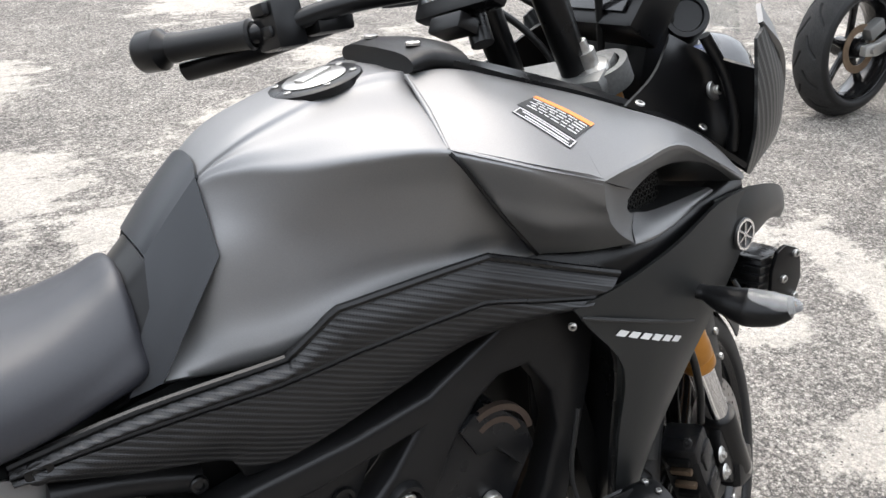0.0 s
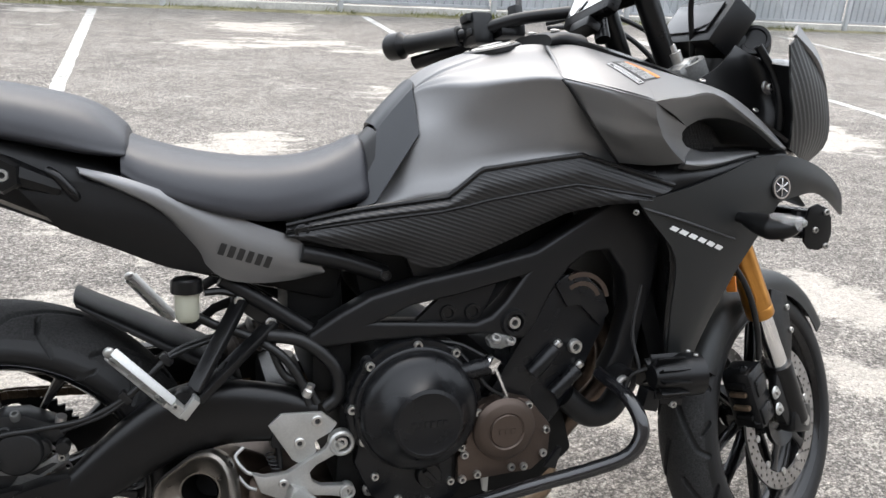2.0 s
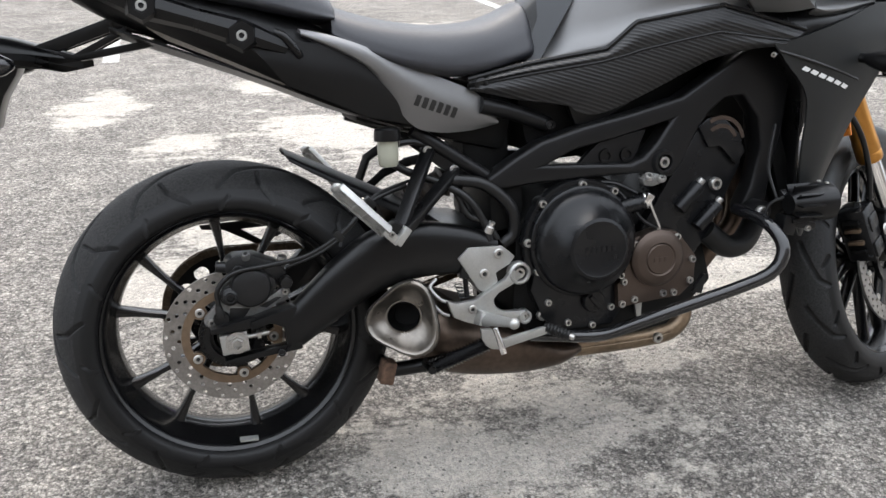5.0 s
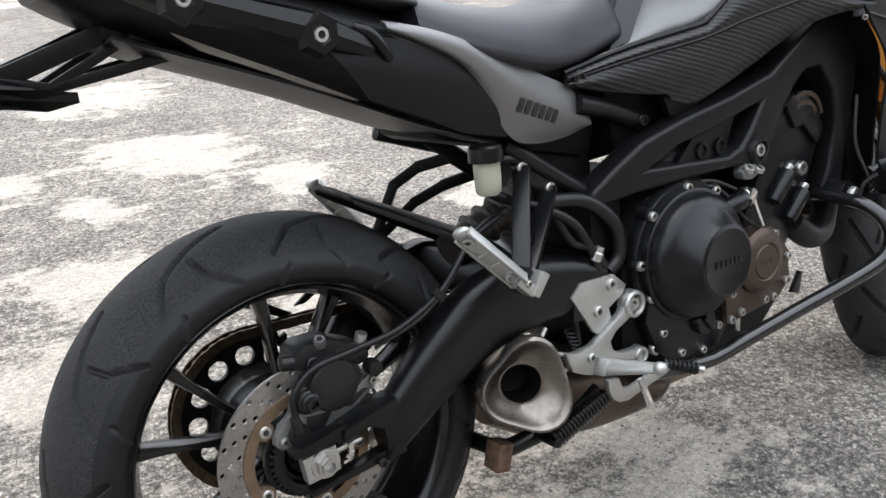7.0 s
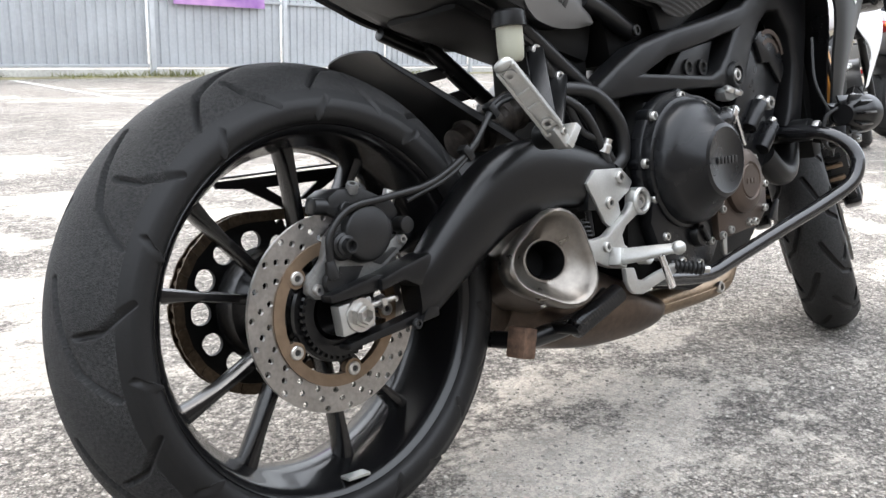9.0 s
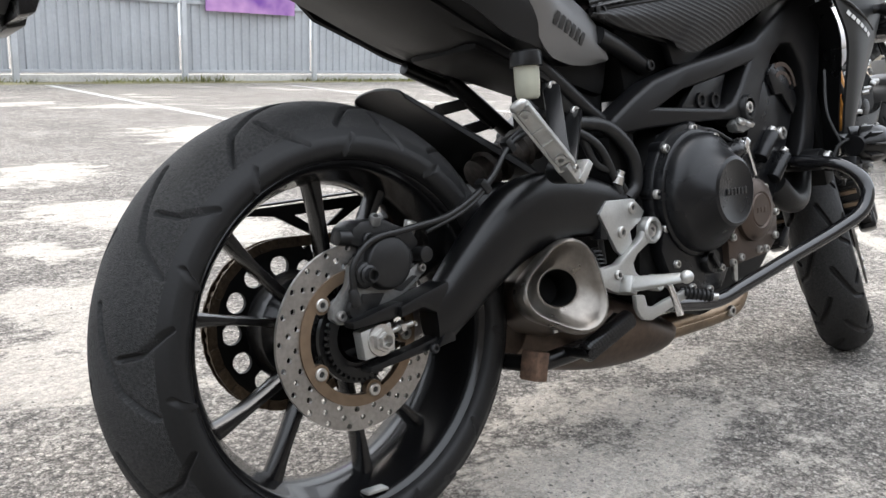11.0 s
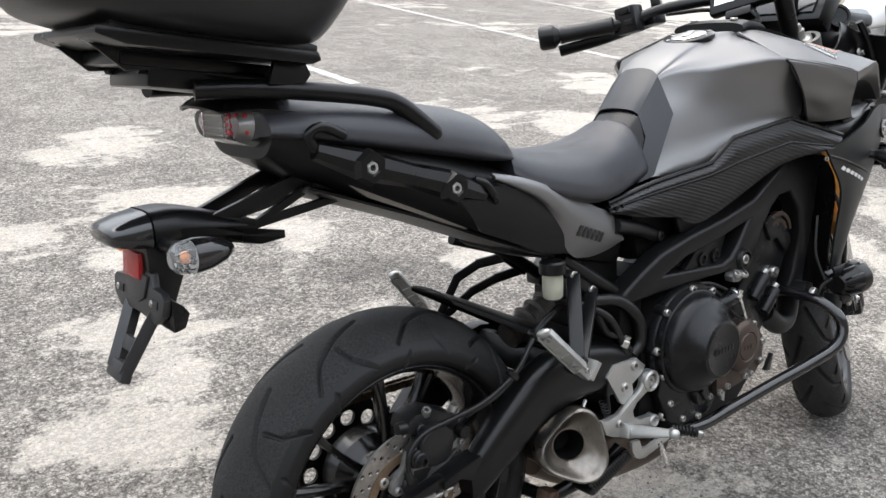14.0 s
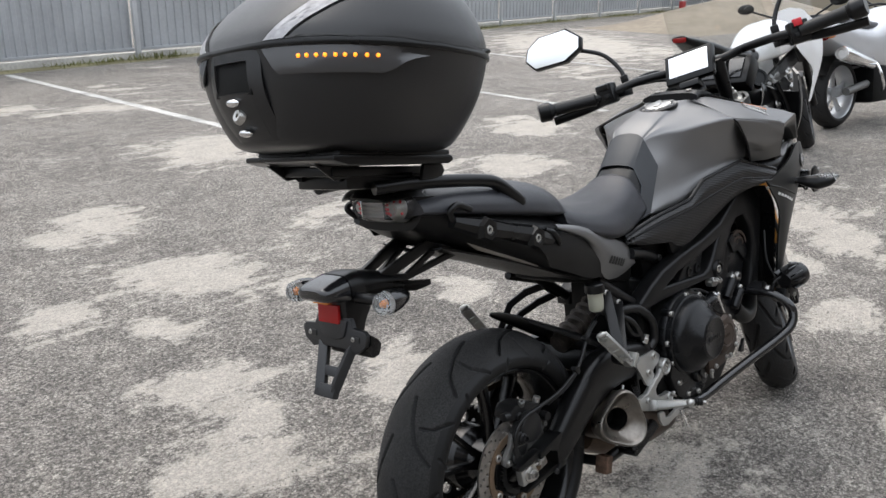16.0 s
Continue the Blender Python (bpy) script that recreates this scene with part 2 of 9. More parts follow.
def rod(a, b, r0, r1=None, seg=20, bevel=0.0, bm=None):
    """A round bar from a to b."""
    m, length = basis_along(a, b)
    c = bmesh.new()
    bmesh.ops.create_cone(c, cap_ends=True, segments=seg, radius1=r0, radius2=r0 if r1 is None else r1, depth=length)
    c.transform(Matrix.Translation((0, 0, length / 2)))
    softened(c, bevel, 2, 50)
    c.transform(m)
    return c if bm is None else merged(bm, c)


def ball(centre, radii, seg=20, bm=None, turn=(0, 0, 0)):
    b = bmesh.new()
    bmesh.ops.create_uvsphere(b, u_segments=seg, v_segments=max(8, seg // 2), radius=1)
    b.transform(pose(*centre, *turn) @ Matrix.Diagonal((*radii, 1)))
    return b if bm is None else merged(bm, b)


def spline(points, n=8):
    """A smooth curve through the points."""
    p = np.array(points, float)
    q = np.vstack([2 * p[0] - p[1], p, 2 * p[-1] - p[-2]])
    out = []
    for i in range(1, len(q) - 2):
        for t in np.linspace(0, 1, n, endpoint=False):
            out.append(0.5 * (2 * q[i] + (q[i + 1] - q[i - 1]) * t + (2 * q[i - 1] - 5 * q[i] + 4 * q[i + 1] - q[i + 2]) * t * t
                              + (3 * q[i] - q[i - 1] - 3 * q[i + 1] + q[i + 2]) * t ** 3))
    out.append(q[-2])
    return np.array(out)


def tube(points, r, seg=12, n=6, smooth=True, bm=None, squash=1.0):
    """A round tube along a path; r may be one radius or one for each point."""
    rr = np.full(len(points), r, float) if np.isscalar(r) else np.array(r, float)
    if smooth and len(points) > 2:
        path = spline(points, n)
        rad = np.interp(np.linspace(0, 1, len(path)), np.linspace(0, 1, len(rr)), rr)
    else:
        path, rad = np.array(points, float), rr
    b = bmesh.new()
    rings, side = [], None
    for i in range(len(path)):
        d = Vector(path[min(i + 1, len(path) - 1)] - path[max(i - 1, 0)]).normalized()
        side = (d.orthogonal() if side is None else side - d * side.dot(d)).normalized()
        up = d.cross(side)
        rings.append([b.verts.new(Vector(path[i]) + (side * math.cos(a) + up * math.sin(a) * squash) * rad[i])
                      for a in np.linspace(0, 2 * math.pi, seg, endpoint=False)])
    stitch(b, rings, True)
    return b if bm is None else merged(bm, b)


def stitch(b, rings, caps):
    k = len(rings[0])
    for u, v in zip(rings, rings[1:]):
        for j in range(k):
            b.faces.new((u[j], u[(j + 1) % k], v[(j + 1) % k], v[j]))
    if caps:
        b.faces.new(rings[0])
        b.faces.new(rings[-1])


def lathe(profile, centre=(0, 0, 0), axis=(0, 1, 0), seg=64, closed=False, start=0.0, sweep=360.0, bm=None):
    """Turns a profile of (radius, place along the axis). Angle 0 points forward for the y axis."""
    b = bmesh.new()
    full = sweep >= 359.9
    angles = np.radians(np.linspace(start, start + sweep, seg, endpoint=not full) if not full else np.linspace(start, start + 360, seg, endpoint=False))
    rings = [[b.verts.new((r * math.cos(a), w, r * math.sin(a))) for r, w in profile] for a in angles]
    n = len(profile)
    count = len(rings)
    for i in range(count if full else count - 1):
        u, v = rings[i], rings[(i + 1) % count]
        for j in range(n if closed else n - 1):
            b.faces.new((u[j], u[(j + 1) % n], v[(j + 1) % n], v[j]))
    if not full and closed:
        b.faces.new(rings[0])
        b.faces.new(rings[-1])
    bmesh.ops.remove_doubles(b, verts=b.verts, dist=1e-6)
    turn = Vector((0, 1, 0)).rotation_difference(Vector(axis)).to_matrix().to_4x4()
    b.transform(Matrix.Translation(centre) @ turn)
    return b if bm is None else merged(bm, b)


def slab(outline, y0, y1, bevel=0.004, bm=None, segments=2):
    """A plate in the side view: outline of (x, z), from y0 to y1."""
    b = bmesh.new()
    f = b.faces.new([b.verts.new((x, y0, z)) for x, z in outline])
    r = bmesh.ops.extrude_face_region(b, geom=[f])
    for v in r["geom"]:
        if isinstance(v, bmesh.types.BMVert):
            v.co.y = y1
    bmesh.ops.recalc_face_normals(b, faces=b.faces)
    softened(b, bevel, segments, 25)
    return b if bm is None else merged(bm, b)


def patch(grid, thick=0.003, su=5, sv=5, inward=(0, 1, 0), bm=None, bend=True):
    """A smooth shell through a grid of points, with thickness."""
    g = np.array(grid, float)
    if bend:
        g = np.array([spline(row, sv) for row in g])
        g = np.array([spline(g[:, j], su) for j in range(g.shape[1])]).transpose(1, 0, 2)
    nu, nv = g.shape[:2]
    du, dv = np.gradient(g, axis=0), np.gradient(g, axis=1)
    nrm = np.cross(du, dv)
    nrm /= np.linalg.norm(nrm, axis=2, keepdims=True) + 1e-12
    flip = np.sign((nrm * np.array(inward)).sum(axis=2).mean()) or 1
    inner = g + nrm * flip * thick
    b = bmesh.new()
    lay = [[[b.verts.new(s[i, j]) for j in range(nv)] for i in range(nu)] for s in (g, inner)]
    for s in lay:
        for i in range(nu - 1):
            for j in range(nv - 1):
                b.faces.new((s[i][j], s[i + 1][j], s[i + 1][j + 1], s[i][j + 1]))
    loop = [(i, 0) for i in range(nu)] + [(nu - 1, j) for j in range(1, nv)] + [(i, nv - 1) for i in range(nu - 2, -1, -1)] + [(0, j) for j in range(nv - 2, 0, -1)]
    for (i, j), (k, m) in zip(loop, loop[1:] + loop[:1]):
        b.faces.new((lay[0][i][j], lay[0][k][m], lay[1][k][m], lay[1][i][j]))
    return b if bm is None else merged(bm, b)


def body(stations, su=5, sv=5, bm=None, caps=True):
    """A closed body, alike on both sides. Stations: x and the half outline of (y, z) from the top middle to the bottom middle."""
    rows = []
    for x, half in stations:
        h = spline([(y, z) for y, z in half], sv)
        ring = [(x, y, z) for y, z in h] + [(x, -y, z) for y, z in h[-2:0:-1]]
        rows.append(ring)
    g = np.array(rows, float)
    g = np.array([spline(g[:, j], su) for j in range(g.shape[1])]).transpose(1, 0, 2)
    b = bmesh.new()
    stitch(b, [[b.verts.new(p) for p in ring] for ring in g], caps)
    return b if bm is None else merged(bm, b)


def bolt(place, axis=(0, -1, 0), r=0.008, h=0.006, name="bolt", mat=None, parent=None):
    """A hexagon-socket bolt head."""
    b = lathe([(0, h * 0.45), (r * 0.45, h * 0.45), (r * 0.5, h), (r * 0.85, h), (r, h * 0.75), (r, 0), (0, 0)], place, axis, 18)
    ob = part(name, b, mat or STEEL, parent)
    # socket faces coloured black for the shade inside the recess
    ob.data.materials.append(INK_AND_RECESS)
    c, d = Vector(place), Vector(axis).normalized()
    for f in ob.data.polygons:
        v = f.center - c
        if v.dot(d) > h * 0.2 and (v - d * v.dot(d)).length < r * 0.46:
            f.material_index = 1
    return ob


def mirrored(bm):
    """A copy of a bmesh on the other side of the machine."""
    c = bm.copy()
    c.transform(Matrix.Diagonal((1, -1, 1, 1)))
    bmesh.ops.reverse_faces(c, faces=c.faces)
    return c


def thing(name, label, category, group="", m=None):
    e = new(name)
    e.empty_display_size = 0.1
    if m is not None:
        e.matrix_world = m
    return tagged(e, label, category, group)


def tree_of(bm):
    return bvhtree.BVHTree.FromBMesh(bm)


def drape(bm, tree, direction, lift=0.0006):
    """Lays a thin mesh on a surface: every point moves along the direction onto it, keeping its thickness."""
    d = Vector(direction).normalized()
    low = min(v.co.dot(d) for v in bm.verts)
    for v in bm.verts:
        hit = tree.ray_cast(v.co + d * 0.08, -d, 0.2)[0]
        if hit is not None:
            v.co = hit + d * (lift + min(0.0012, v.co.dot(d) - low))
    return bm


def flat_bar(a, b, high, wide, bevel=0.0015, bm=None):
    """A flat bar from a to b, high in the upright plane."""
    a, b = Vector(a), Vector(b)
    d = b - a
    side = d.cross(Vector((0, 0, 1))).normalized()
    up = side.cross(d).normalized()
    x = d.normalized()
    m = Matrix(((x.x, side.x, up.x, (a.x + b.x) / 2), (x.y, side.y, up.y, (a.y + b.y) / 2), (x.z, side.z, up.z, (a.z + b.z) / 2), (0, 0, 0, 1)))
    c = box((0, 0, 0), (d.length + high * 0.6, wide, high), (0, 0, 0), bevel)
    c.transform(m)
    return c if bm is None else merged(bm, c)


def strip_sheet(m, u, v, w, h, nu=6, nv=8, thick=0.0005):
    """A thin sheet in the plane of a matrix, fine enough to be laid on a curved surface."""
    g = [[tuple(m @ Vector((u - w / 2 + w * i / nu, v - h / 2 + h * j / nv, 0))) for j in range(nv + 1)] for i in range(nu + 1)]
    return patch(g, thick, 1, 1, tuple(-m.col[2].xyz), bend=False)

# ---- the grey motorcycle: placing and steering ----
BAR_SHIFT = (0, -0.040, 0.008)
BIKE = pose(0.032, -0.014, 0.001, 0, 0, 2.8) @ pose(0, 0, 0, -10.2) @ Matrix.Translation((0, 0.018, 0))
motorcycle = thing("motorcycle", "matt grey and black sport touring motorcycle leaning on its stand", "motorcycle", "parked motorcycles", BIKE)

RAKE = radians(25.6)
AXIS_UP = Vector((-math.sin(RAKE), 0, math.cos(RAKE)))
AXIS_FORE = Vector((math.cos(RAKE), 0, math.sin(RAKE)))
AXIS_POINT = Vector((1.29, 0, 0.60))
STEER = Matrix.Translation(AXIS_POINT) @ Matrix.Rotation(radians(28), 4, AXIS_UP) @ Matrix.Translation(-AXIS_POINT)
LOWER = Matrix.Translation((-0.006, 0, -0.018)) @ STEER


def on_fork(z, side, fore=0.03, out=0.105):
    """A point beside the steering axis, before steering, at a height."""
    s = (z - AXIS_POINT.z - fore * AXIS_FORE.z) / AXIS_UP.z
    return AXIS_POINT + AXIS_FORE * fore + AXIS_UP * s + Vector((0, side * out, 0))


# ---- wheels ----
def tyre_mesh(radius, half, rim, centre, grooves, period, seg=900, depth=0.0075, width=0.0046):
    """A tyre with cut tread grooves; grooves are polylines of (along, across) repeated along the tread, in metres."""
    crown = half * 1.08
    tread = [(radius - crown + math.sqrt(crown ** 2 - (u * half) ** 2), u * half) for u in (0.93, 0.80, 0.66, 0.50, 0.33, 0.16, 0.0)]
    edge = tread[0][0]
    prof = [(rim, half * 0.80), (edge + (rim - edge) * 0.80, half * 0.95), (edge + (rim - edge) * 0.5, half), (edge + (rim - edge) * 0.22, half * 0.985)] + tread
    prof = spline(prof + [(r, -w) for r, w in prof[-2::-1]], 7)
    arc = np.concatenate([[0], np.cumsum(np.linalg.norm(np.diff(prof, axis=0), axis=1))])
    arc -= arc[-1] / 2
    ang = np.linspace(0, 2 * math.pi, seg, endpoint=False)
    along = ang * radius
    total = 2 * math.pi * radius
    count = round(total / period)
    step = total / count
    u, v = np.meshgrid(np.mod(along, step), arc, indexing="ij")
    near = np.full(u.shape, 1.0)
    for line in grooves:
        for (a0, c0), (a1, c1) in zip(line, line[1:]):
            for k in (-2, -1, 0, 1, 2):
                ax, ay = a0 + k * step, c0
                dx, dy = a1 - a0, c1 - c0
                t = np.clip(((u - ax) * dx + (v - ay) * dy) / (dx * dx + dy * dy), 0, 1)
                near = np.minimum(near, np.hypot(u - ax - t * dx, v - ay - t * dy))
    cut = depth * np.clip((width - near) / (width * 0.45) + 0.5, 0, 1)
    r = prof[:, 0][None, :] - cut
    w = np.broadcast_to(prof[:, 1][None, :], r.shape)
    verts = np.stack([centre[0] + r * np.cos(ang)[:, None], centre[1] + w, centre[2] + r * np.sin(ang)[:, None]], axis=2).reshape(-1, 3)
    n = len(prof)
    i, j = np.meshgrid(np.arange(seg), np.arange(n - 1), indexing="ij")
    k = (i + 1) % seg
    faces = np.stack([i * n + j, i * n + j + 1, k * n + j + 1, k * n + j], axis=2).reshape(-1, 4)
    me = bpy.data.meshes.new("tyre")
    me.from_pydata(verts.tolist(), [], faces.tolist())
    me.shade_smooth()
    me.materials.append(RUBBER)
    me.materials.append(SIDEWALL)
    flank = (prof[:-1, 0] + prof[1:, 0]) / 2 < edge + 0.007
    # groove floors take the darker sidewall rubber too
    in_groove = (cut[:, :-1] + cut[:, 1:]) / 2 > depth * 0.55
    me.polygons.foreach_set("material_index", (flank[None, :] | in_groove).astype(np.int32).reshape(-1))
    return me


def rim_mesh(lip, half, barrel, centre):
    """The rim: two lips, the drop well and the inner barrel."""
    p = [(lip - 0.012, half * 0.70), (lip - 0.004, half * 0.86), (lip, half * 0.93), (lip + 0.0015, half), (lip - 0.003, half * 1.03), (lip - 0.008, half * 0.98), (lip - 0.014, half * 0.86),
         (barrel + 0.012, half * 0.72), (barrel + 0.002, half * 0.45), (barrel - 0.003, 0.1 * half)]
    prof = p + [(r, -w) for r, w in reversed(p)]
    prof = prof + [(lip - 0.004, -half * 0.5), (barrel + 0.012, 0), (lip - 0.004, half * 0.5)]
    return lathe(prof, centre, seg=120, closed=True)


def spoke_mesh(angle, r0, r1, w0, w1, y0, y1, thick, centre, lean=0.0):
    """A tapered wheel spoke with a rounded section that splays into the rim."""
    rings = []
    b = bmesh.new()
    for t in np.linspace(0, 1, 7):
        r = r0 + (r1 - r0) * t
        flare = 1 + 0.9 * max(0, t - 0.72) / 0.28 + 0.7 * max(0, 0.25 - t) / 0.25
        w = (w0 + (w1 - w0) * t) * flare
        y = y0 + (y1 - y0) * t
        a = angle + lean * t
        ring = []
        for k in range(12):
            q = 2 * math.pi * k / 12
            cx, cy = math.cos(q), math.sin(q)
            sx = math.copysign(abs(cx) ** 0.6, cx) * w / 2
            sy = math.copysign(abs(cy) ** 0.6, cy) * thick / 2
            ring.append(b.verts.new((centre[0] + r * math.cos(a) - sx * math.sin(a), centre[1] + y + sy, centre[2] + r * math.sin(a) + sx * math.cos(a))))
        rings.append(ring)
    stitch(b, rings, True)
    return b


def pierced_ring(centre, r0, r1, y, thick, count, hole, phase=0.0, at=None, bm=None, inner_wall=True, outer_wall=True):
    """A flat ring with round drillings: one hole in each sector."""
    b = bmesh.new()
    half = math.pi / count
    rh = at or (r0 + r1) / 2
    for k in range(count):
        a0 = phase + 2 * half * k
        hx, hz = rh * math.cos(a0), rh * math.sin(a0)
        edge = [(r0, -half + half * i / 2) for i in range(5)] + [(r0 + (r1 - r0) * i / 6, half) for i in range(1, 6)]
        edge += [(r1, half - half * i / 2) for i in range(5)] + [(r1 - (r1 - r0) * i / 6, -half) for i in range(1, 6)]
        out = [(r * math.cos(a0 + t), r * math.sin(a0 + t)) for r, t in edge]
        rim = []
        for x, z in out:
            f = math.atan2(z - hz, x - hx)
            rim.append((hx + hole * math.cos(f), hz + hole * math.sin(f)))
        lay = [[[b.verts.new((centre[0] + x, y + e * thick / 2, centre[2] + z)) for x, z in ring] for ring in (rim, out)] for e in (-1, 1)]
        for q in range(20):
            w = (q + 1) % 20
            for e in (0, 1):
                b.faces.new((lay[e][0][q], lay[e][0][w], lay[e][1][w], lay[e][1][q]))
            b.faces.new((lay[0][0][q], lay[0][0][w], lay[1][0][w], lay[1][0][q]))
            if (q < 4 and inner_wall) or (10 <= q < 14 and outer_wall):
                b.faces.new((lay[0][1][q], lay[0][1][w], lay[1][1][w], lay[1][1][q]))
    if bm is not None:
        b = merged(bm, b)
    bmesh.ops.remove_doubles(b, verts=b.verts, dist=2e-5)
    return b


def drilled_disc(r_out, r_in, y, thick, centre, count, hole=0.0034):
    step = (r_out - r_in) / 3
    b = None
    for k in range(3):
        b = pierced_ring(centre, r_in + step * k, r_in + step * (k + 1), y, thick, count, hole, k * math.pi * 0.66 / count, bm=b, inner_wall=k == 0, outer_wall=k == 2)
    return b


REAR = Vector((-0.001, 0, 0.307))
rear_wheel = part("rear_wheel", rim_mesh(0.230, 0.075, 0.202, REAR), RIM, motorcycle, "black cast wheel rim")
rear_grooves = [[(0.00, 0.012), (0.05, 0.028), (0.10, 0.050), (0.135, 0.085)], [(0.02, 0.108), (0.055, 0.075), (0.06, 0.050)], [(0.115, 0.105), (0.135, 0.125)],
                [(0.09, -0.012), (0.14, -0.028), (0.19, -0.050), (0.225, -0.085)], [(0.11, -0.108), (0.145, -0.075), (0.15, -0.050)], [(0.025, -0.105), (0.045, -0.125)]]
tyre = new("tyre", tyre_mesh(0.310, 0.089, 0.226, REAR, rear_grooves, 0.180, 1300, width=0.0036))
tyre.parent = rear_wheel
tagged(tyre, "worn wide black rear tyre with curved tread grooves")
for k in range(10):
    side = 1 if k % 2 else -1
    a = radians(6 + 72 * (k // 2) + 11 * side)
    part("spoke", spoke_mesh(a, 0.045, 0.207, 0.0135, 0.0115, -0.012, -0.016, 0.034, REAR, radians(4.5 * side)), RIM, rear_wheel)
part("hub", lathe([(0, -0.080), (0.028, -0.080), (0.036, -0.070), (0.045, -0.060), (0.05, -0.02), (0.052, 0.02), (0.075, 0.04), (0.08, 0.075), (0.03, 0.085), (0, 0.085)], REAR, seg=48), RIM, rear_wheel)
DISC_Y = -0.079
part("brake_disc", drilled_disc(0.1215, 0.0885, DISC_Y, 0.005, REAR, 22, 0.0040), DISC, rear_wheel, "drilled steel rear brake disc")
carrier = lathe([(0.0750, DISC_Y - 0.0055), (0.0895, DISC_Y - 0.0055), (0.0895, DISC_Y + 0.0045), (0.0750, DISC_Y + 0.0045)], REAR, seg=96, closed=True)
hub_plate = lathe([(0.034, DISC_Y - 0.003), (0.060, DISC_Y - 0.001), (0.060, DISC_Y + 0.006), (0.034, DISC_Y + 0.010)], REAR, seg=60, closed=True)
for k in range(5):
    a = radians(72 * k + 65)
    c = REAR + Vector((0.0735 * math.cos(a), DISC_Y, 0.0735 * math.sin(a)))
    part("carrier_lug", lathe([(0.0, -0.0057), (0.0125, -0.0057), (0.0125, 0.005), (0.0, 0.005)], c, seg=20), CARRIER, rear_wheel)
    hub_plate = merged(hub_plate, spoke_mesh(a, 0.050, 0.074, 0.030, 0.016, DISC_Y + 0.006, DISC_Y + 0.006, 0.006, REAR))
part("disc_carrier", carrier, CARRIER, rear_wheel, "bronze brown ring inside the brake disc")
part("carrier_plate", hub_plate, SATIN_BLACK, rear_wheel)
for k in range(5):
    a = radians(72 * k + 65)
    bolt(REAR + Vector((0.0735 * math.cos(a), DISC_Y - 0.005, 0.0735 * math.sin(a))), r=0.0085, h=0.004, parent=rear_wheel)
abs_ring = lathe([(0.040, DISC_Y - 0.012), (0.052, DISC_Y - 0.012), (0.052, DISC_Y - 0.006), (0.040, DISC_Y - 0.006)], REAR, seg=72, closed=True)
for k in range(40):
    a = 2 * math.pi * k / 40
    box((REAR.x + 0.0535 * math.cos(a), DISC_Y - 0.009, REAR.z + 0.0535 * math.sin(a)), (0.005, 0.006, 0.0036), (0, -math.degrees(a), 0), 0.0, bm=abs_ring)
part("abs_ring", abs_ring, SATIN_BLACK, rear_wheel, "black toothed sensor ring")
# balance weight on the rim
part("balance_weight", box((0.012, -0.066, 0.308 - 0.214), (0.034, 0.018, 0.004), (0, 3, 0), 0.001), ALU, rear_wheel, "stick-on silver wheel weight")

SPROCKET_Y = 0.108


def sprocket_mesh(centre, r, teeth, holes, y, thick):
    b = bmesh.new()
    seg = teeth * 6
    prof = []
    for s in range(seg):
        a = 2 * math.pi * s / seg
        prof.append((centre[0] + (r + 0.0045 * math.cos(teeth * a)) * math.cos(a), centre[2] + (r + 0.0045 * math.cos(teeth * a)) * math.sin(a)))
    rings = []
    for y0 in (y - thick / 2, y + thick / 2):
        rings.append([b.verts.new((x, y0, z)) for x, z in prof])
    inner = []
    for y0 in (y - thick / 2, y + thick / 2):
        inner.append([b.verts.new((centre[0] + (r - 0.018) * math.cos(2 * math.pi * s / seg), y0, centre[2] + (r - 0.018) * math.sin(2 * math.pi * s / seg))) for s in range(seg)])
    for s in range(seg):
        t = (s + 1) % seg
        b.faces.new((rings[0][s], rings[0][t], rings[1][t], rings[1][s]))
        b.faces.new((inner[0][s], inner[0][t], inner[1][t], inner[1][s]))
        for q in (0, 1):
            b.faces.new((rings[q][s], rings[q][t], inner[q][t], inner[q][s]))
    # web with round windows
    b = pierced_ring(centre, 0.058, r - 0.013, y, thick, holes, 0.0150, at=r - 0.0315, bm=b)
    return lathe([(0.03, y - thick / 2), (0.06, y - thick / 2), (0.06, y + thick / 2), (0.03, y + thick / 2)], (centre[0], 0, centre[2]), seg=48, closed=True, bm=b)


part("sprocket", sprocket_mesh(REAR, 0.117, 45, 12, SPROCKET_Y, 0.007), ENGINE_DARK, rear_wheel, "black chain sprocket with round windows")

# ---- chain ----
FRONT_SPROCKET = Vector((0.505, 0, 0.372))


def chain_points():
    r0, r1 = 0.118, 0.040
    pts = []
    d = FRONT_SPROCKET - REAR
    base = math.atan2(d.z, d.x)
    lean = math.asin((r0 - r1) / math.hypot(d.x, d.z))
    for a in np.linspace(base + math.pi / 2 - lean, base + 3 * math.pi / 2 + lean, 34):
        pts.append((REAR.x + r0 * math.cos(a), REAR.z + r0 * math.sin(a)))
    for a in np.linspace(base - math.pi / 2 + lean, base + math.pi / 2 - lean, 12):
        pts.append((FRONT_SPROCKET.x + r1 * math.cos(a), FRONT_SPROCKET.z + r1 * math.sin(a)))
    return pts


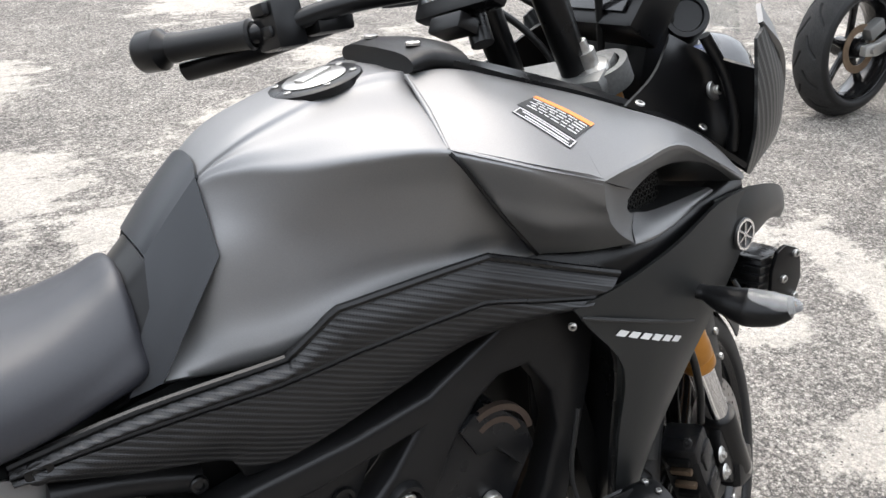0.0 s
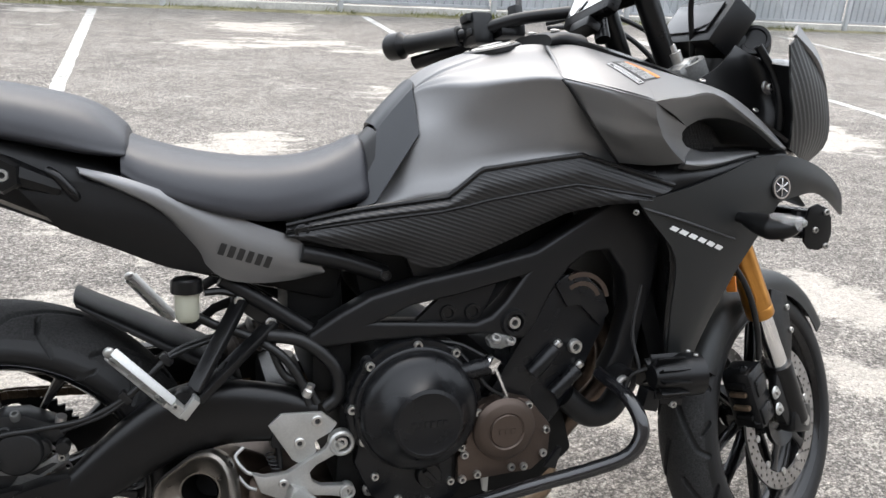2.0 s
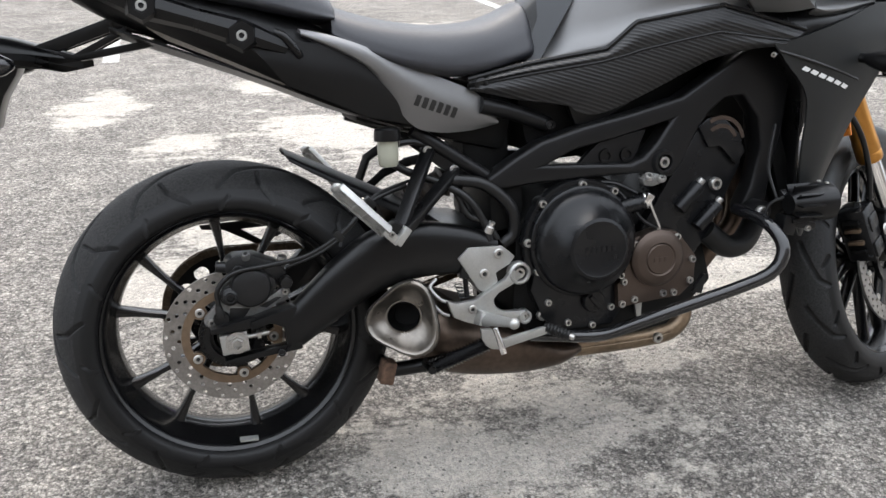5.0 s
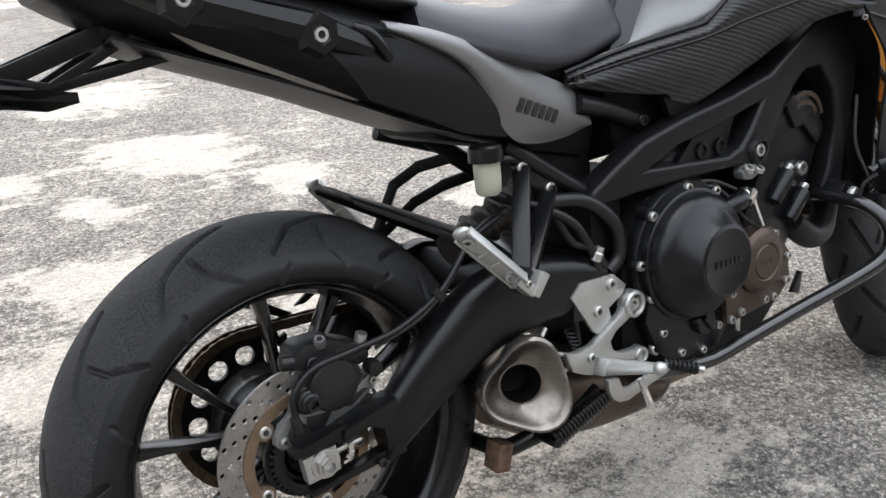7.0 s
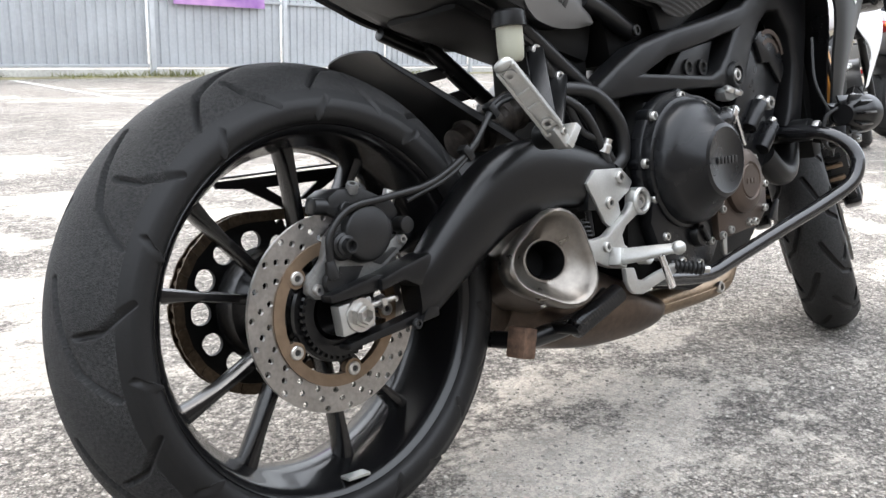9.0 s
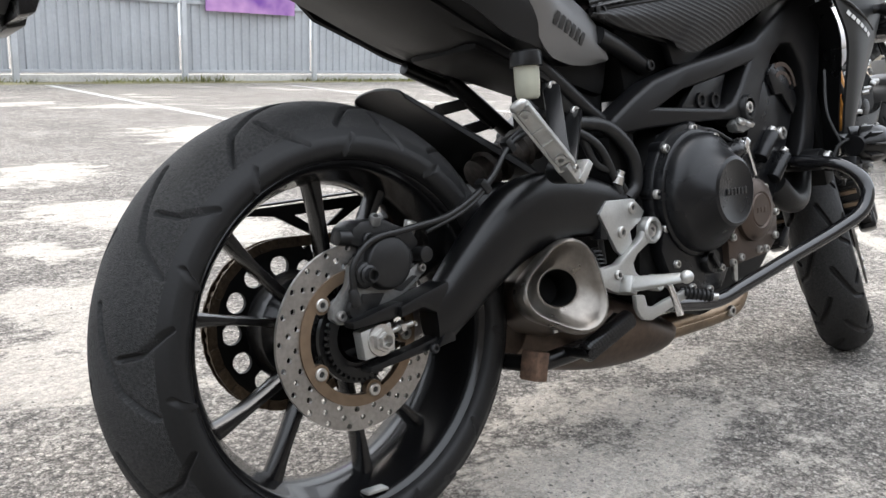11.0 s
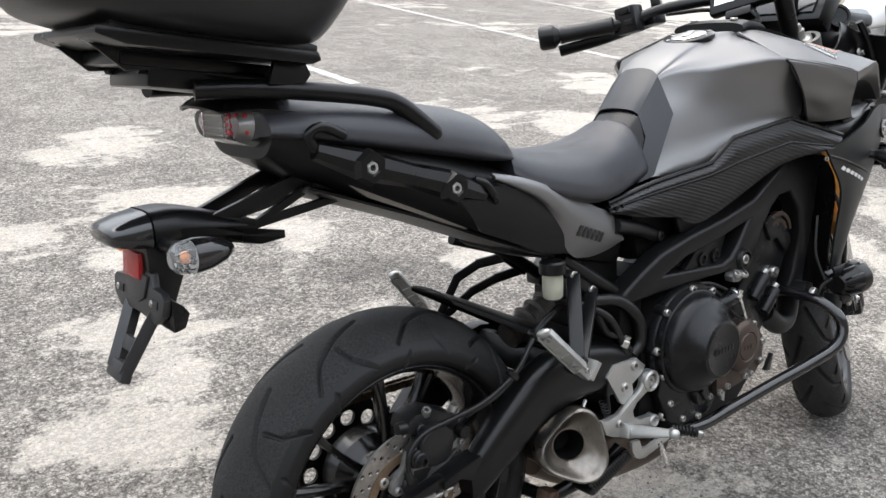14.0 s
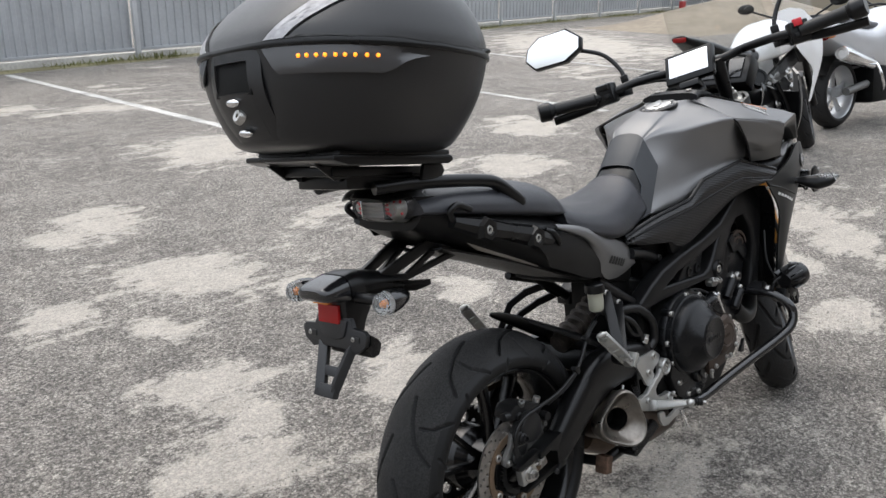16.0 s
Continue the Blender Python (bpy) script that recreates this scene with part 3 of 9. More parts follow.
loop = np.array(chain_points() + chain_points()[:1])
dist = np.concatenate([[0], np.cumsum(np.linalg.norm(np.diff(loop, axis=0), axis=1))])
links = int(dist[-1] / 0.0159)
chain = bmesh.new()
for k in range(links):
    s0, s1 = dist[-1] * k / links, dist[-1] * (k + 1) / links
    p0 = (np.interp(s0, dist, loop[:, 0]), np.interp(s0, dist, loop[:, 1]))
    p1 = (np.interp(s1 % dist[-1] if s1 > dist[-1] else s1, dist, loop[:, 0]), np.interp(s1, dist, loop[:, 1]))
    a = math.degrees(math.atan2(p1[1] - p0[1], p1[0] - p0[0]))
    mid = ((p0[0] + p1[0]) / 2, (p0[1] + p1[1]) / 2)
    off = 0.0088 if k % 2 else 0.0065
    for sgn in (-1, 1):
        box((mid[0], SPROCKET_Y + sgn * off, mid[1]), (0.0235, 0.0022, 0.0145), (0, -a, 0), 0.0, bm=chain)
    rod((p0[0], SPROCKET_Y - 0.0105, p0[1]), (p0[0], SPROCKET_Y + 0.0105, p0[1]), 0.005, seg=8, bm=chain)
part("chain", chain, CHAIN, motorcycle, "oily brown drive chain")

# ---- swingarm ----
arm = [(0.030, 0.345), (0.062, 0.354), (0.100, 0.357), (0.143, 0.400), (0.193, 0.444), (0.250, 0.481), (0.322, 0.494), (0.420, 0.480), (0.470, 0.464), (0.500, 0.430), (0.490, 0.392),
       (0.430, 0.388), (0.350, 0.392), (0.270, 0.372), (0.210, 0.345), (0.150, 0.308), (0.105, 0.280), (0.085, 0.282), (0.098, 0.300), (0.088, 0.326), (0.066, 0.338), (0.030, 0.330)]
def arm_tube(y, depth):
    """The bent box-section arm, rounded on its edges."""
    edges = [((0.086, 0.352), (0.092, 0.284)), ((0.108, 0.366), (0.114, 0.284)), ((0.143, 0.400), (0.150, 0.306)), ((0.193, 0.444), (0.210, 0.343)), ((0.250, 0.481), (0.270, 0.372)), ((0.322, 0.496), (0.350, 0.390)), ((0.420, 0.482), (0.430, 0.388)), ((0.492, 0.458), (0.490, 0.392))]
    b = bmesh.new()
    rows = []
    for k, (up, low) in enumerate(edges):
        u, w = Vector((up[0], 0, up[1])), Vector((low[0], 0, low[1]))
        mid, half = (u + w) / 2, (u - w) / 2
        d = depth * (0.62 + 0.38 * min(1, k / 3))
        ring = []
        for j in range(28):
            a = 2 * math.pi * j / 28
            c, s = math.cos(a), math.sin(a)
            ring.append(tuple(mid + half * math.copysign(abs(c) ** 0.72, c) + Vector((0, y + d * math.copysign(abs(s) ** 0.62, s), 0))))
        rows.append(ring)
    g = np.array(rows)
    g = np.array([spline(g[:, j], 6) for j in range(28)]).transpose(1, 0, 2)
    stitch(b, [[b.verts.new(p) for p in ring] for ring in g], True)
    return b


swing = arm_tube(-0.116, 0.031)
swing = slab([(0.030, 0.345), (0.062, 0.354), (0.112, 0.366), (0.118, 0.284), (0.085, 0.280), (0.100, 0.300), (0.090, 0.326), (0.066, 0.338), (0.030, 0.330)], -0.136, -0.096, 0.004, bm=swing)
swing = slab([(-0.040, 0.336), (-0.038, 0.327), (0.040, 0.331), (0.060, 0.345), (0.030, 0.350)], -0.128, -0.106, 0.003, bm=swing)
swing = slab([(-0.020, 0.268), (0.060, 0.276), (0.110, 0.282), (0.105, 0.296), (0.060, 0.288), (-0.018, 0.276)], -0.128, -0.104, 0.003, bm=swing)
swing = box((0.45, 0, 0.43), (0.075, 0.24, 0.085), (0, 0, 0), 0.02, bm=swing)
swing = box((0.33, 0, 0.452), (0.05, 0.22, 0.06), (0, 20, 0), 0.015, bm=swing)
left = slab([(x, z) for x, z in arm], 0.100, 0.134, 0.009)
swing = merged(swing, left)
swingarm = part("swingarm", swing, SWING, motorcycle, "matt black swingarm")
part("axle_block", box((0.0, -0.113, 0.305), (0.048, 0.018, 0.037), (0, -6, 0), 0.002), ALU, swingarm, "silver axle block")
nut = lathe([(0.0, 0.004), (0.008, 0.004), (0.008, 0.016), (0.0105, 0.016), (0.0115, 0.010), (0.0150, 0.010), (0.0155, 0.0), (0, 0)], (0.004, -0.122, 0.306), (0, -1, 0), 6)
part("axle_nut", nut, STEEL, swingarm)
part("axle_washer", lathe([(0, 0.003), (0.020, 0.003), (0.021, 0), (0, 0)], (0.004, -0.1215, 0.306), (0, -1, 0), 32), STEEL, swingarm)
adj = rod((0.022, -0.113, 0.312), (0.062, -0.113, 0.316), 0.0045, seg=12)
adj = rod((0.040, -0.113, 0.314), (0.047, -0.113, 0.3147), 0.009, seg=6, bm=adj)
part("chain_adjuster", adj, STEEL, swingarm)
bolt((0.080, -0.132, 0.281), r=0.0065, mat=CALIPER, parent=swingarm)

# ---- rear brake ----
cal = slab([(-0.014, 0.404), (-0.015, 0.385), (-0.006, 0.374), (0.019, 0.370), (0.050, 0.372), (0.070, 0.380), (0.084, 0.396), (0.080, 0.412), (0.060, 0.424), (0.036, 0.428), (0.008, 0.420)], -0.104, -0.084, 0.006)
rear_caliper = part("rear_brake_caliper", cal, CALIPER, motorcycle, "grey black rear brake caliper with a rubber-booted pin")
part("caliper_bridge", slab([(-0.008, 0.428), (-0.002, 0.448), (0.012, 0.456), (0.048, 0.455), (0.066, 0.446), (0.094, 0.434), (0.104, 0.416), (0.088, 0.406), (0.050, 0.411), (0.010, 0.420)], -0.092, -0.040, 0.006), CALIPER, rear_caliper)
part("piston_housing", lathe([(0, 0.011), (0.031, 0.011), (0.034, 0.009), (0.036, 0.004), (0.037, -0.006), (0, -0.006)], (0.037, -0.103, 0.400), (0, -1, 0), 36), CALIPER, rear_caliper)
bracket_bm = slab([(-0.013, 0.404), (-0.022, 0.376), (-0.047, 0.351), (-0.049, 0.339), (-0.040, 0.330), (-0.024, 0.328), (0.024, 0.337), (0.064, 0.351), (0.107, 0.378), (0.105, 0.390), (0.092, 0.391), (0.066, 0.376), (0.040, 0.367), (0.010, 0.372)], -0.097, -0.084, 0.003)
bracket_part = part("caliper_bracket", bracket_bm, CAST_ALU, rear_caliper, "bare grey caliper bracket")
# thin dark plates on the face paint the shade of two hollows
part("bracket_hollow", slab([(-0.002, 0.364), (0.034, 0.360), (0.020, 0.342), (-0.006, 0.338)], -0.0985, -0.096, 0.001), CALIPER, bracket_part)
part("bracket_hollow", slab([(0.048, 0.362), (0.082, 0.376), (0.090, 0.374), (0.062, 0.357)], -0.0985, -0.096, 0.001), INK_AND_RECESS, bracket_part)
part("slide_pin", lathe([(0, 0.014), (0.0055, 0.014), (0.0065, 0.022), (0.0085, 0.022), (0.0095, 0.014), (0.0125, 0.012), (0.0120, 0.008), (0.0155, 0.006), (0.0160, 0.002), (0.0185, 0), (0, 0)], (0.000, -0.104, 0.389), (0, -1, 0), 28), CALIPER, rear_caliper, "rubber-booted slide pin")
part("pad_pin", rod((-0.020, -0.080, 0.438), (0.020, -0.082, 0.432), 0.010, 0.0115, 16, 0.002), CALIPER, rear_caliper)
bolt((0.018, -0.093, 0.431), r=0.009, h=0.006, mat=CALIPER, parent=rear_caliper)
bolt((0.034, -0.088, 0.450), (-0.1, -0.5, 0.9), 0.008, 0.012, mat=CAST_ALU, parent=rear_caliper)
part("bleed_screw", rod((0.094, -0.080, 0.430), (0.098, -0.084, 0.447), 0.0085, 0.0085, 12, 0.001), STEEL, rear_caliper)
part("pin_head", rod((0.100, -0.088, 0.402), (0.100, -0.110, 0.402), 0.011, seg=20, bevel=0.003), SOFT_RUBBER, rear_caliper)
part("sensor", lathe([(0, 0.006), (0.013, 0.006), (0.015, 0.002), (0.015, 0), (0, 0)], (-0.018, -0.104, 0.348), (0, -1, 0), 20), SOFT_RUBBER, rear_caliper)
part("sensor_plug", rod((-0.019, -0.108, 0.352), (-0.022, -0.108, 0.374), 0.0085, 0.006, 14, 0.002), SOFT_RUBBER, rear_caliper)
bolt((-0.036, -0.097, 0.341), r=0.007, parent=rear_caliper)
bolt((0.097, -0.097, 0.384), r=0.006, parent=rear_caliper)
part("brake_hose", tube([(-0.022, -0.110, 0.374), (-0.020, -0.112, 0.405), (0.010, -0.114, 0.432), (0.070, -0.116, 0.440), (0.140, -0.120, 0.452), (0.205, -0.128, 0.490), (0.262, -0.118, 0.540), (0.330, -0.098, 0.560)], 0.0045, 10), SOFT_RUBBER, motorcycle, "thin black brake hose along the swingarm")
part("abs_cable", tube([(0.10, -0.112, 0.432), (0.165, -0.126, 0.458), (0.218, -0.128, 0.498), (0.268, -0.114, 0.548), (0.35, -0.09, 0.57)], 0.003, 8), SOFT_RUBBER, motorcycle)
for p in ((0.196, -0.126, 0.484), (0.258, -0.118, 0.538)):
    part("hose_clip", box(p, (0.012, 0.016, 0.022), (0, -40, 0), 0.003), SOFT_RUBBER, motorcycle)

# ---- rear hugger ----
hug = []
for x, z, w, side in ((0.120, 0.632, 0.060, 0.018), (0.150, 0.617, 0.064, 0.022), (0.200, 0.593, 0.071, 0.027), (0.260, 0.563, 0.078, 0.032), (0.310, 0.538, 0.084, 0.036), (0.345, 0.520, 0.086, 0.040), (0.372, 0.497, 0.086, 0.046)):
    half = [(-w, side), (-w * 0.97, side * 0.62), (-w * 0.84, side * 0.36), (-w * 0.5, side * 0.12)]
    hug.append([(x + drop * 0.3, y, z - drop) for y, drop in half + [(0, 0)] + [(-y, d) for y, d in half[::-1]]])
part("rear_hugger", patch(hug, 0.003, 2, 3, (0, 0, -1)), BLACK, motorcycle, "black plastic hugger over the rear tyre")
guard_plate = slab([(-0.040, 0.476), (0.170, 0.482), (0.300, 0.490), (0.300, 0.478), (0.160, 0.466), (0.110, 0.440), (0.092, 0.440), (0.128, 0.464), (0.040, 0.462), (0.088, 0.430), (0.070, 0.428), (0.006, 0.463), (-0.036, 0.467)], 0.118, 0.124, 0.001)
chain_guard = part("chain_guard", guard_plate, BLACK, motorcycle, "black webbed chain guard")
part("guard_top", box((0.125, 0.132, 0.4855), (0.335, 0.030, 0.003), (0, -2, 0), 0.001), PAD, chain_guard)

# ---- main frame ----

def spar_mesh():
    """The side spar, with the triangular window cut through it."""
    b = bmesh.new()
    pieces = [
        [(0.478, 0.540), (0.478, 0.566), (0.530, 0.600), (0.592, 0.584), (0.566, 0.550)],
        [(0.530, 0.600), (0.580, 0.628), (0.660, 0.652), (0.650, 0.611), (0.592, 0.584)],
        [(0.660, 0.652), (0.770, 0.676), (0.724, 0.626), (0.650, 0.611)],
        [(0.770, 0.676), (0.860, 0.698), (0.930, 0.740), (0.925, 0.668), (0.842, 0.656), (0.724, 0.626)],
        [(0.842, 0.656), (0.925, 0.668), (0.890, 0.620), (0.866, 0.572), (0.845, 0.546), (0.815, 0.545), (0.808, 0.612)],
        [(0.808, 0.612), (0.815, 0.545), (0.780, 0.558), (0.756, 0.578), (0.782, 0.588)],
        [(0.756, 0.578), (0.780, 0.558), (0.700, 0.556), (0.566, 0.550), (0.592, 0.584)],
        [(0.930, 0.740), (1.000, 0.786), (1.070, 0.800), (1.092, 0.740), (1.026, 0.652), (0.994, 0.696), (0.957, 0.692), (0.925, 0.668)],
        [(1.092, 0.740), (1.084, 0.650), (1.064, 0.556), (1.037, 0.598), (1.026, 0.652)],
        [(1.064, 0.556), (1.048, 0.462), (1.028, 0.446), (1.002, 0.454), (1.002, 0.480), (1.018, 0.515), (1.037, 0.598)],
    ]
    seen = {}

    def at(p):
        if p not in seen:
            x, z = p
            y = -0.128 - 0.030 * max(0, min(1, (x - 0.48) / 0.30)) - 0.012 * max(0, min(1, (x - 0.95) / 0.12))
            seen[p] = b.verts.new((x, y, z))
        return seen[p]
    faces = [b.faces.new([at(p) for p in piece]) for piece in pieces]
    r = bmesh.ops.extrude_face_region(b, geom=faces)
    for v in r["geom"]:
        if isinstance(v, bmesh.types.BMVert):
            v.co.y += 0.045
    bmesh.ops.recalc_face_normals(b, faces=b.faces)
    edges = [e for e in b.edges if len(e.link_faces) == 2 and e.calc_face_angle(0) > radians(50)]
    bmesh.ops.bevel(b, geom=edges, offset=0.009, segments=3, profile=0.5, affect="EDGES", clamp_overlap=True)
    return b


right_spar = spar_mesh()
left_spar = mirrored(right_spar)
frame_spar = part("frame_spar", right_spar, FRAME, motorcycle, "satin black cast frame spar with a triangular window", 30)
part("frame_spar", left_spar, FRAME, motorcycle, "", 30)
part("window_web", slab([(0.640, 0.566), (0.700, 0.622), (0.800, 0.640), (0.770, 0.575)], -0.135, -0.120, 0.004), FRAME, frame_spar)
for p in ((0.712, -0.136, 0.593), (0.756, -0.136, 0.593)):
    part("window_bolt", lathe([(0.0, -0.004), (0.006, -0.004), (0.009, 0.004), (0.0135, 0.004), (0.0145, 0.0), (0, 0)], p, (0, -1, 0), 24), SATIN_BLACK, frame_spar)
part("bolt_boss", lathe([(0.012, 0.003), (0.016, 0.012), (0.021, 0.012), (0.024, 0.006), (0.026, -0.006), (0.012, -0.006)], (0.822, -0.155, 0.577), (0, -1, 0), 36, closed=True), FRAME, frame_spar)
bolt((0.822, -0.157, 0.577), r=0.0115, h=0.009, parent=frame_spar)
bolt((0.610, -0.108, 0.656), r=0.010, mat=SATIN_BLACK, parent=frame_spar)
part("head_tube", rod((1.215, 0, 0.76), (1.115, 0, 0.965), 0.045, seg=24, bevel=0.006), FRAME, motorcycle)
part("frame_cross_tube", rod((1.02, -0.12, 0.76), (1.02, 0.12, 0.76), 0.04, seg=16), ENGINE_DARK, motorcycle)
part("head_gusset", box((1.08, 0, 0.83), (0.16, 0.16, 0.12), (0, 30, 0), 0.02), ENGINE_DARK, motorcycle)
part("pivot_casting", box((0.52, 0, 0.52), (0.07, 0.24, 0.12), (0, 0, 0), 0.015), ENGINE_DARK, motorcycle)
part("air_box", box((0.76, 0, 0.72), (0.42, 0.19, 0.16), (0, -12, 0), 0.03), ENGINE_DARK, motorcycle, "dark air box between the frame spars")

# ---- seat subframe ----
sub = tube([(0.470, -0.118, 0.700), (0.540, -0.108, 0.682), (0.612, -0.100, 0.655)], 0.0155, 14)
subframe = part("subframe_tube", sub, FRAME, motorcycle, "black subframe tube")
part("subframe_stay", tube([(0.345, -0.100, 0.660), (0.420, -0.100, 0.610), (0.500, -0.104, 0.555)], 0.0135, 14), FRAME, motorcycle)
part("subframe_stay", tube([(0.345, 0.100, 0.660), (0.420, 0.100, 0.610), (0.500, 0.104, 0.555)], 0.0135, 14), FRAME, motorcycle)
bolt((0.497, -0.118, 0.556), r=0.009, mat=SATIN_BLACK, parent=subframe)
bolt((0.470, -0.118, 0.733), r=0.010, mat=SATIN_BLACK, parent=subframe)
inner = box((0.40, 0, 0.69), (0.30, 0.16, 0.10), (0, 14, 0), 0.02)
inner = box((0.50, 0.0, 0.60), (0.10, 0.13, 0.12), (0, 0, 0), 0.02, bm=inner)
part("battery_tray", inner, ENGINE_DARK, motorcycle, "dark tray under the seat")

# ---- shock absorber ----
shock_absorber = part("shock_absorber", rod((0.30, 0.0, 0.496), (0.47, 0.0, 0.560), 0.026, seg=24, bevel=0.003), DIRTY_SHOCK, motorcycle, "dirty grey brown shock absorber")
for k in range(6):
    c = Vector((0.325, 0, 0.505)).lerp(Vector((0.455, 0, 0.555)), k / 5)
    part("spring_coil", lathe([(0.027, -0.006), (0.033, 0), (0.027, 0.006)], c, (0.16, 0, 0.06), 24), DIRTY_SHOCK, shock_absorber)

# ---- pillion footrest and its bracket ----
pillion_bracket = part("pillion_peg_bracket", flat_bar((0.373, -0.100, 0.622), (0.422, -0.100, 0.583), 0.024, 0.010, 0.003), SATIN_BLACK, motorcycle, "black forked footrest bracket")
for a, b in (((0.373, -0.104, 0.620), (0.298, -0.182, 0.506)), ((0.422, -0.104, 0.581), (0.302, -0.186, 0.494))):
    part("bracket_arm", flat_bar(a, b, 0.013, 0.026, 0.003), SATIN_BLACK, pillion_bracket)
part("bracket_eye", rod((0.284, -0.180, 0.497), (0.280, -0.212, 0.497), 0.018, seg=20, bevel=0.003), SATIN_BLACK, pillion_bracket)
for p in ((0.373, -0.100, 0.622), (0.422, -0.100, 0.583)):
    part("bracket_washer", lathe([(0, 0.004), (0.013, 0.004), (0.015, 0), (0, 0)], p, (0, -1, 0), 24), SATIN_BLACK, pillion_bracket)
    bolt((p[0], p[1] - 0.004, p[2]), r=0.0095, h=0.006, parent=pillion_bracket)


def peg_mesh(a, b, width, height):
    """A cast footpeg from a to b with a shallow trough between raised edges and a round end."""
    m, length = basis_along(a, b)
    g = box((0, 0, length / 2), (width * 0.86, height * 0.42, length), (0, 0, 0), 0.002)
    for s in (-1, 1):
        box((s * width * 0.42, 0, length / 2), (width * 0.17, height, length * 0.96), (0, 0, 0), 0.0015, bm=g)
    for t in (0.02, 0.42, 0.62):
        box((0, 0, length * t), (width * 0.9, height * 0.85, 0.004), (0, 0, 0), 0.001, bm=g)
    for t in (0.16, 0.88):
        lathe([(0.003, height * 0.30), (0.004, height * 0.50), (width * 0.26, height * 0.52), (width * 0.30, height * 0.42), (width * 0.30, -height * 0.52), (0.004, -height * 0.52)], (0, 0, length * t), (0, 1, 0), 20, bm=g)
    ball((0, 0, length), (width * 0.5, height * 0.5, 0.008), 12, g)
    g.transform(m @ Matrix.Rotation(radians(40), 4, "Z"))
    return g


part("pillion_footpeg", peg_mesh((0.264, -0.222, 0.502), (0.182, -0.218, 0.585), 0.026, 0.014), ALU, pillion_bracket, "folded silver footpeg")
hinge = box((0.270, -0.218, 0.496), (0.034, 0.024, 0.016), (0, 45, 0), 0.003)
hinge = box((0.290, -0.220, 0.494), (0.012, 0.026, 0.034), (0, 38, 0), 0.002, bm=hinge)
part("peg_hinge", hinge, ALU, pillion_bracket)
bolt((0.270, -0.229, 0.500), r=0.0050, h=0.005, parent=pillion_bracket)
far_bracket = part("pillion_peg_bracket", flat_bar((0.392, 0.100, 0.622), (0.442, 0.100, 0.585), 0.024, 0.010, 0.003), SATIN_BLACK, motorcycle)
for joint in (((0.392, 0.100, 0.620), (0.345, 0.128, 0.610), (0.312, 0.158, 0.582), (0.286, 0.188, 0.502)), ((0.442, 0.100, 0.585), (0.390, 0.125, 0.572), (0.345, 0.152, 0.548), (0.288, 0.188, 0.492))):
    for a, b, h in zip(joint, joint[1:], (0.020, 0.018, 0.017)):
        part("bracket_arm", flat_bar(a, b, h, 0.009, 0.002), SATIN_BLACK, far_bracket)
part("pillion_footpeg", peg_mesh((0.268, 0.218, 0.512), (0.192, 0.210, 0.603), 0.026, 0.014), ALU, far_bracket)
part("tail_lug", rod((0.262, 0.110, 0.678), (0.375, 0.110, 0.640), 0.011, 0.012, 14, 0.003), SATIN_BLACK, motorcycle)

# ---- rear brake reservoir ----
res = lathe([(0, -0.022), (0.014, -0.022), (0.0175, -0.018), (0.0185, 0.0), (0.0185, 0.024), (0, 0.024)], (0.292, -0.132, 0.624), (0, 0, 1), 28)
reservoir = part("brake_fluid_reservoir", res, FLUID, motorcycle, "pale translucent brake fluid reservoir")
part("cap", lathe([(0, 0.022), (0.020, 0.022), (0.0235, 0.019), (0.0245, 0.008), (0.0245, 0.0), (0, 0)], (0.292, -0.132, 0.648), (0, 0, 1), 12), SATIN_BLACK, reservoir, "black knurled cap")
part("reservoir_bracket", tube([(0.318, -0.110, 0.640), (0.345, -0.106, 0.640), (0.370, -0.102, 0.632)], 0.006, 8), SATIN_BLACK, reservoir)
part("reservoir_hose", tube([(0.300, -0.110, 0.606), (0.335, -0.106, 0.585), (0.395, -0.112, 0.560), (0.440, -0.130, 0.530), (0.470, -0.135, 0.480), (0.478, -0.140, 0.450)], 0.0075, 12), SOFT_RUBBER, motorcycle, "black rubber fluid hose")
part("coolant_hose", tube([(0.410, -0.112, 0.566), (0.470, -0.128, 0.556), (0.520, -0.134, 0.512), (0.528, -0.134, 0.462), (0.505, -0.132, 0.440)], 0.0115, 14), SOFT_RUBBER, motorcycle, "thick black rubber hose")
part("brake_line", tube([(0.420, -0.118, 0.545), (0.440, -0.126, 0.500), (0.470, -0.134, 0.485), (0.492, -0.14, 0.452)], 0.0065, 10), SOFT_RUBBER, motorcycle)
fit = lathe([(0, 0), (0.009, 0), (0.009, 0.012), (0.0065, 0.014), (0.0065, 0.022), (0, 0.022)], (0.474, -0.138, 0.466), (0.3, -0.2, 0.8), 12)
part("hose_fitting", fit, STEEL, motorcycle)

# ---- rider footrest plate ----
plate = slab([(0.410, 0.424), (0.431, 0.443), (0.497, 0.441), (0.523, 0.418), (0.512, 0.404), (0.484, 0.390), (0.488, 0.372), (0.462, 0.352), (0.448, 0.362), (0.424, 0.401)], -0.152, -0.144, 0.003)
plate = slab([(0.383, 0.349), (0.402, 0.342), (0.437, 0.344), (0.471, 0.362), (0.500, 0.378), (0.513, 0.398), (0.534, 0.384), (0.520, 0.369), (0.486, 0.353), (0.475, 0.341), (0.479, 0.326), (0.494, 0.316), (0.522, 0.314), (0.537, 0.312), (0.540, 0.289), (0.510, 0.296), (0.482, 0.300), (0.448, 0.293), (0.420, 0.303), (0.396, 0.315)], -0.162, -0.146, 0.004, bm=plate)
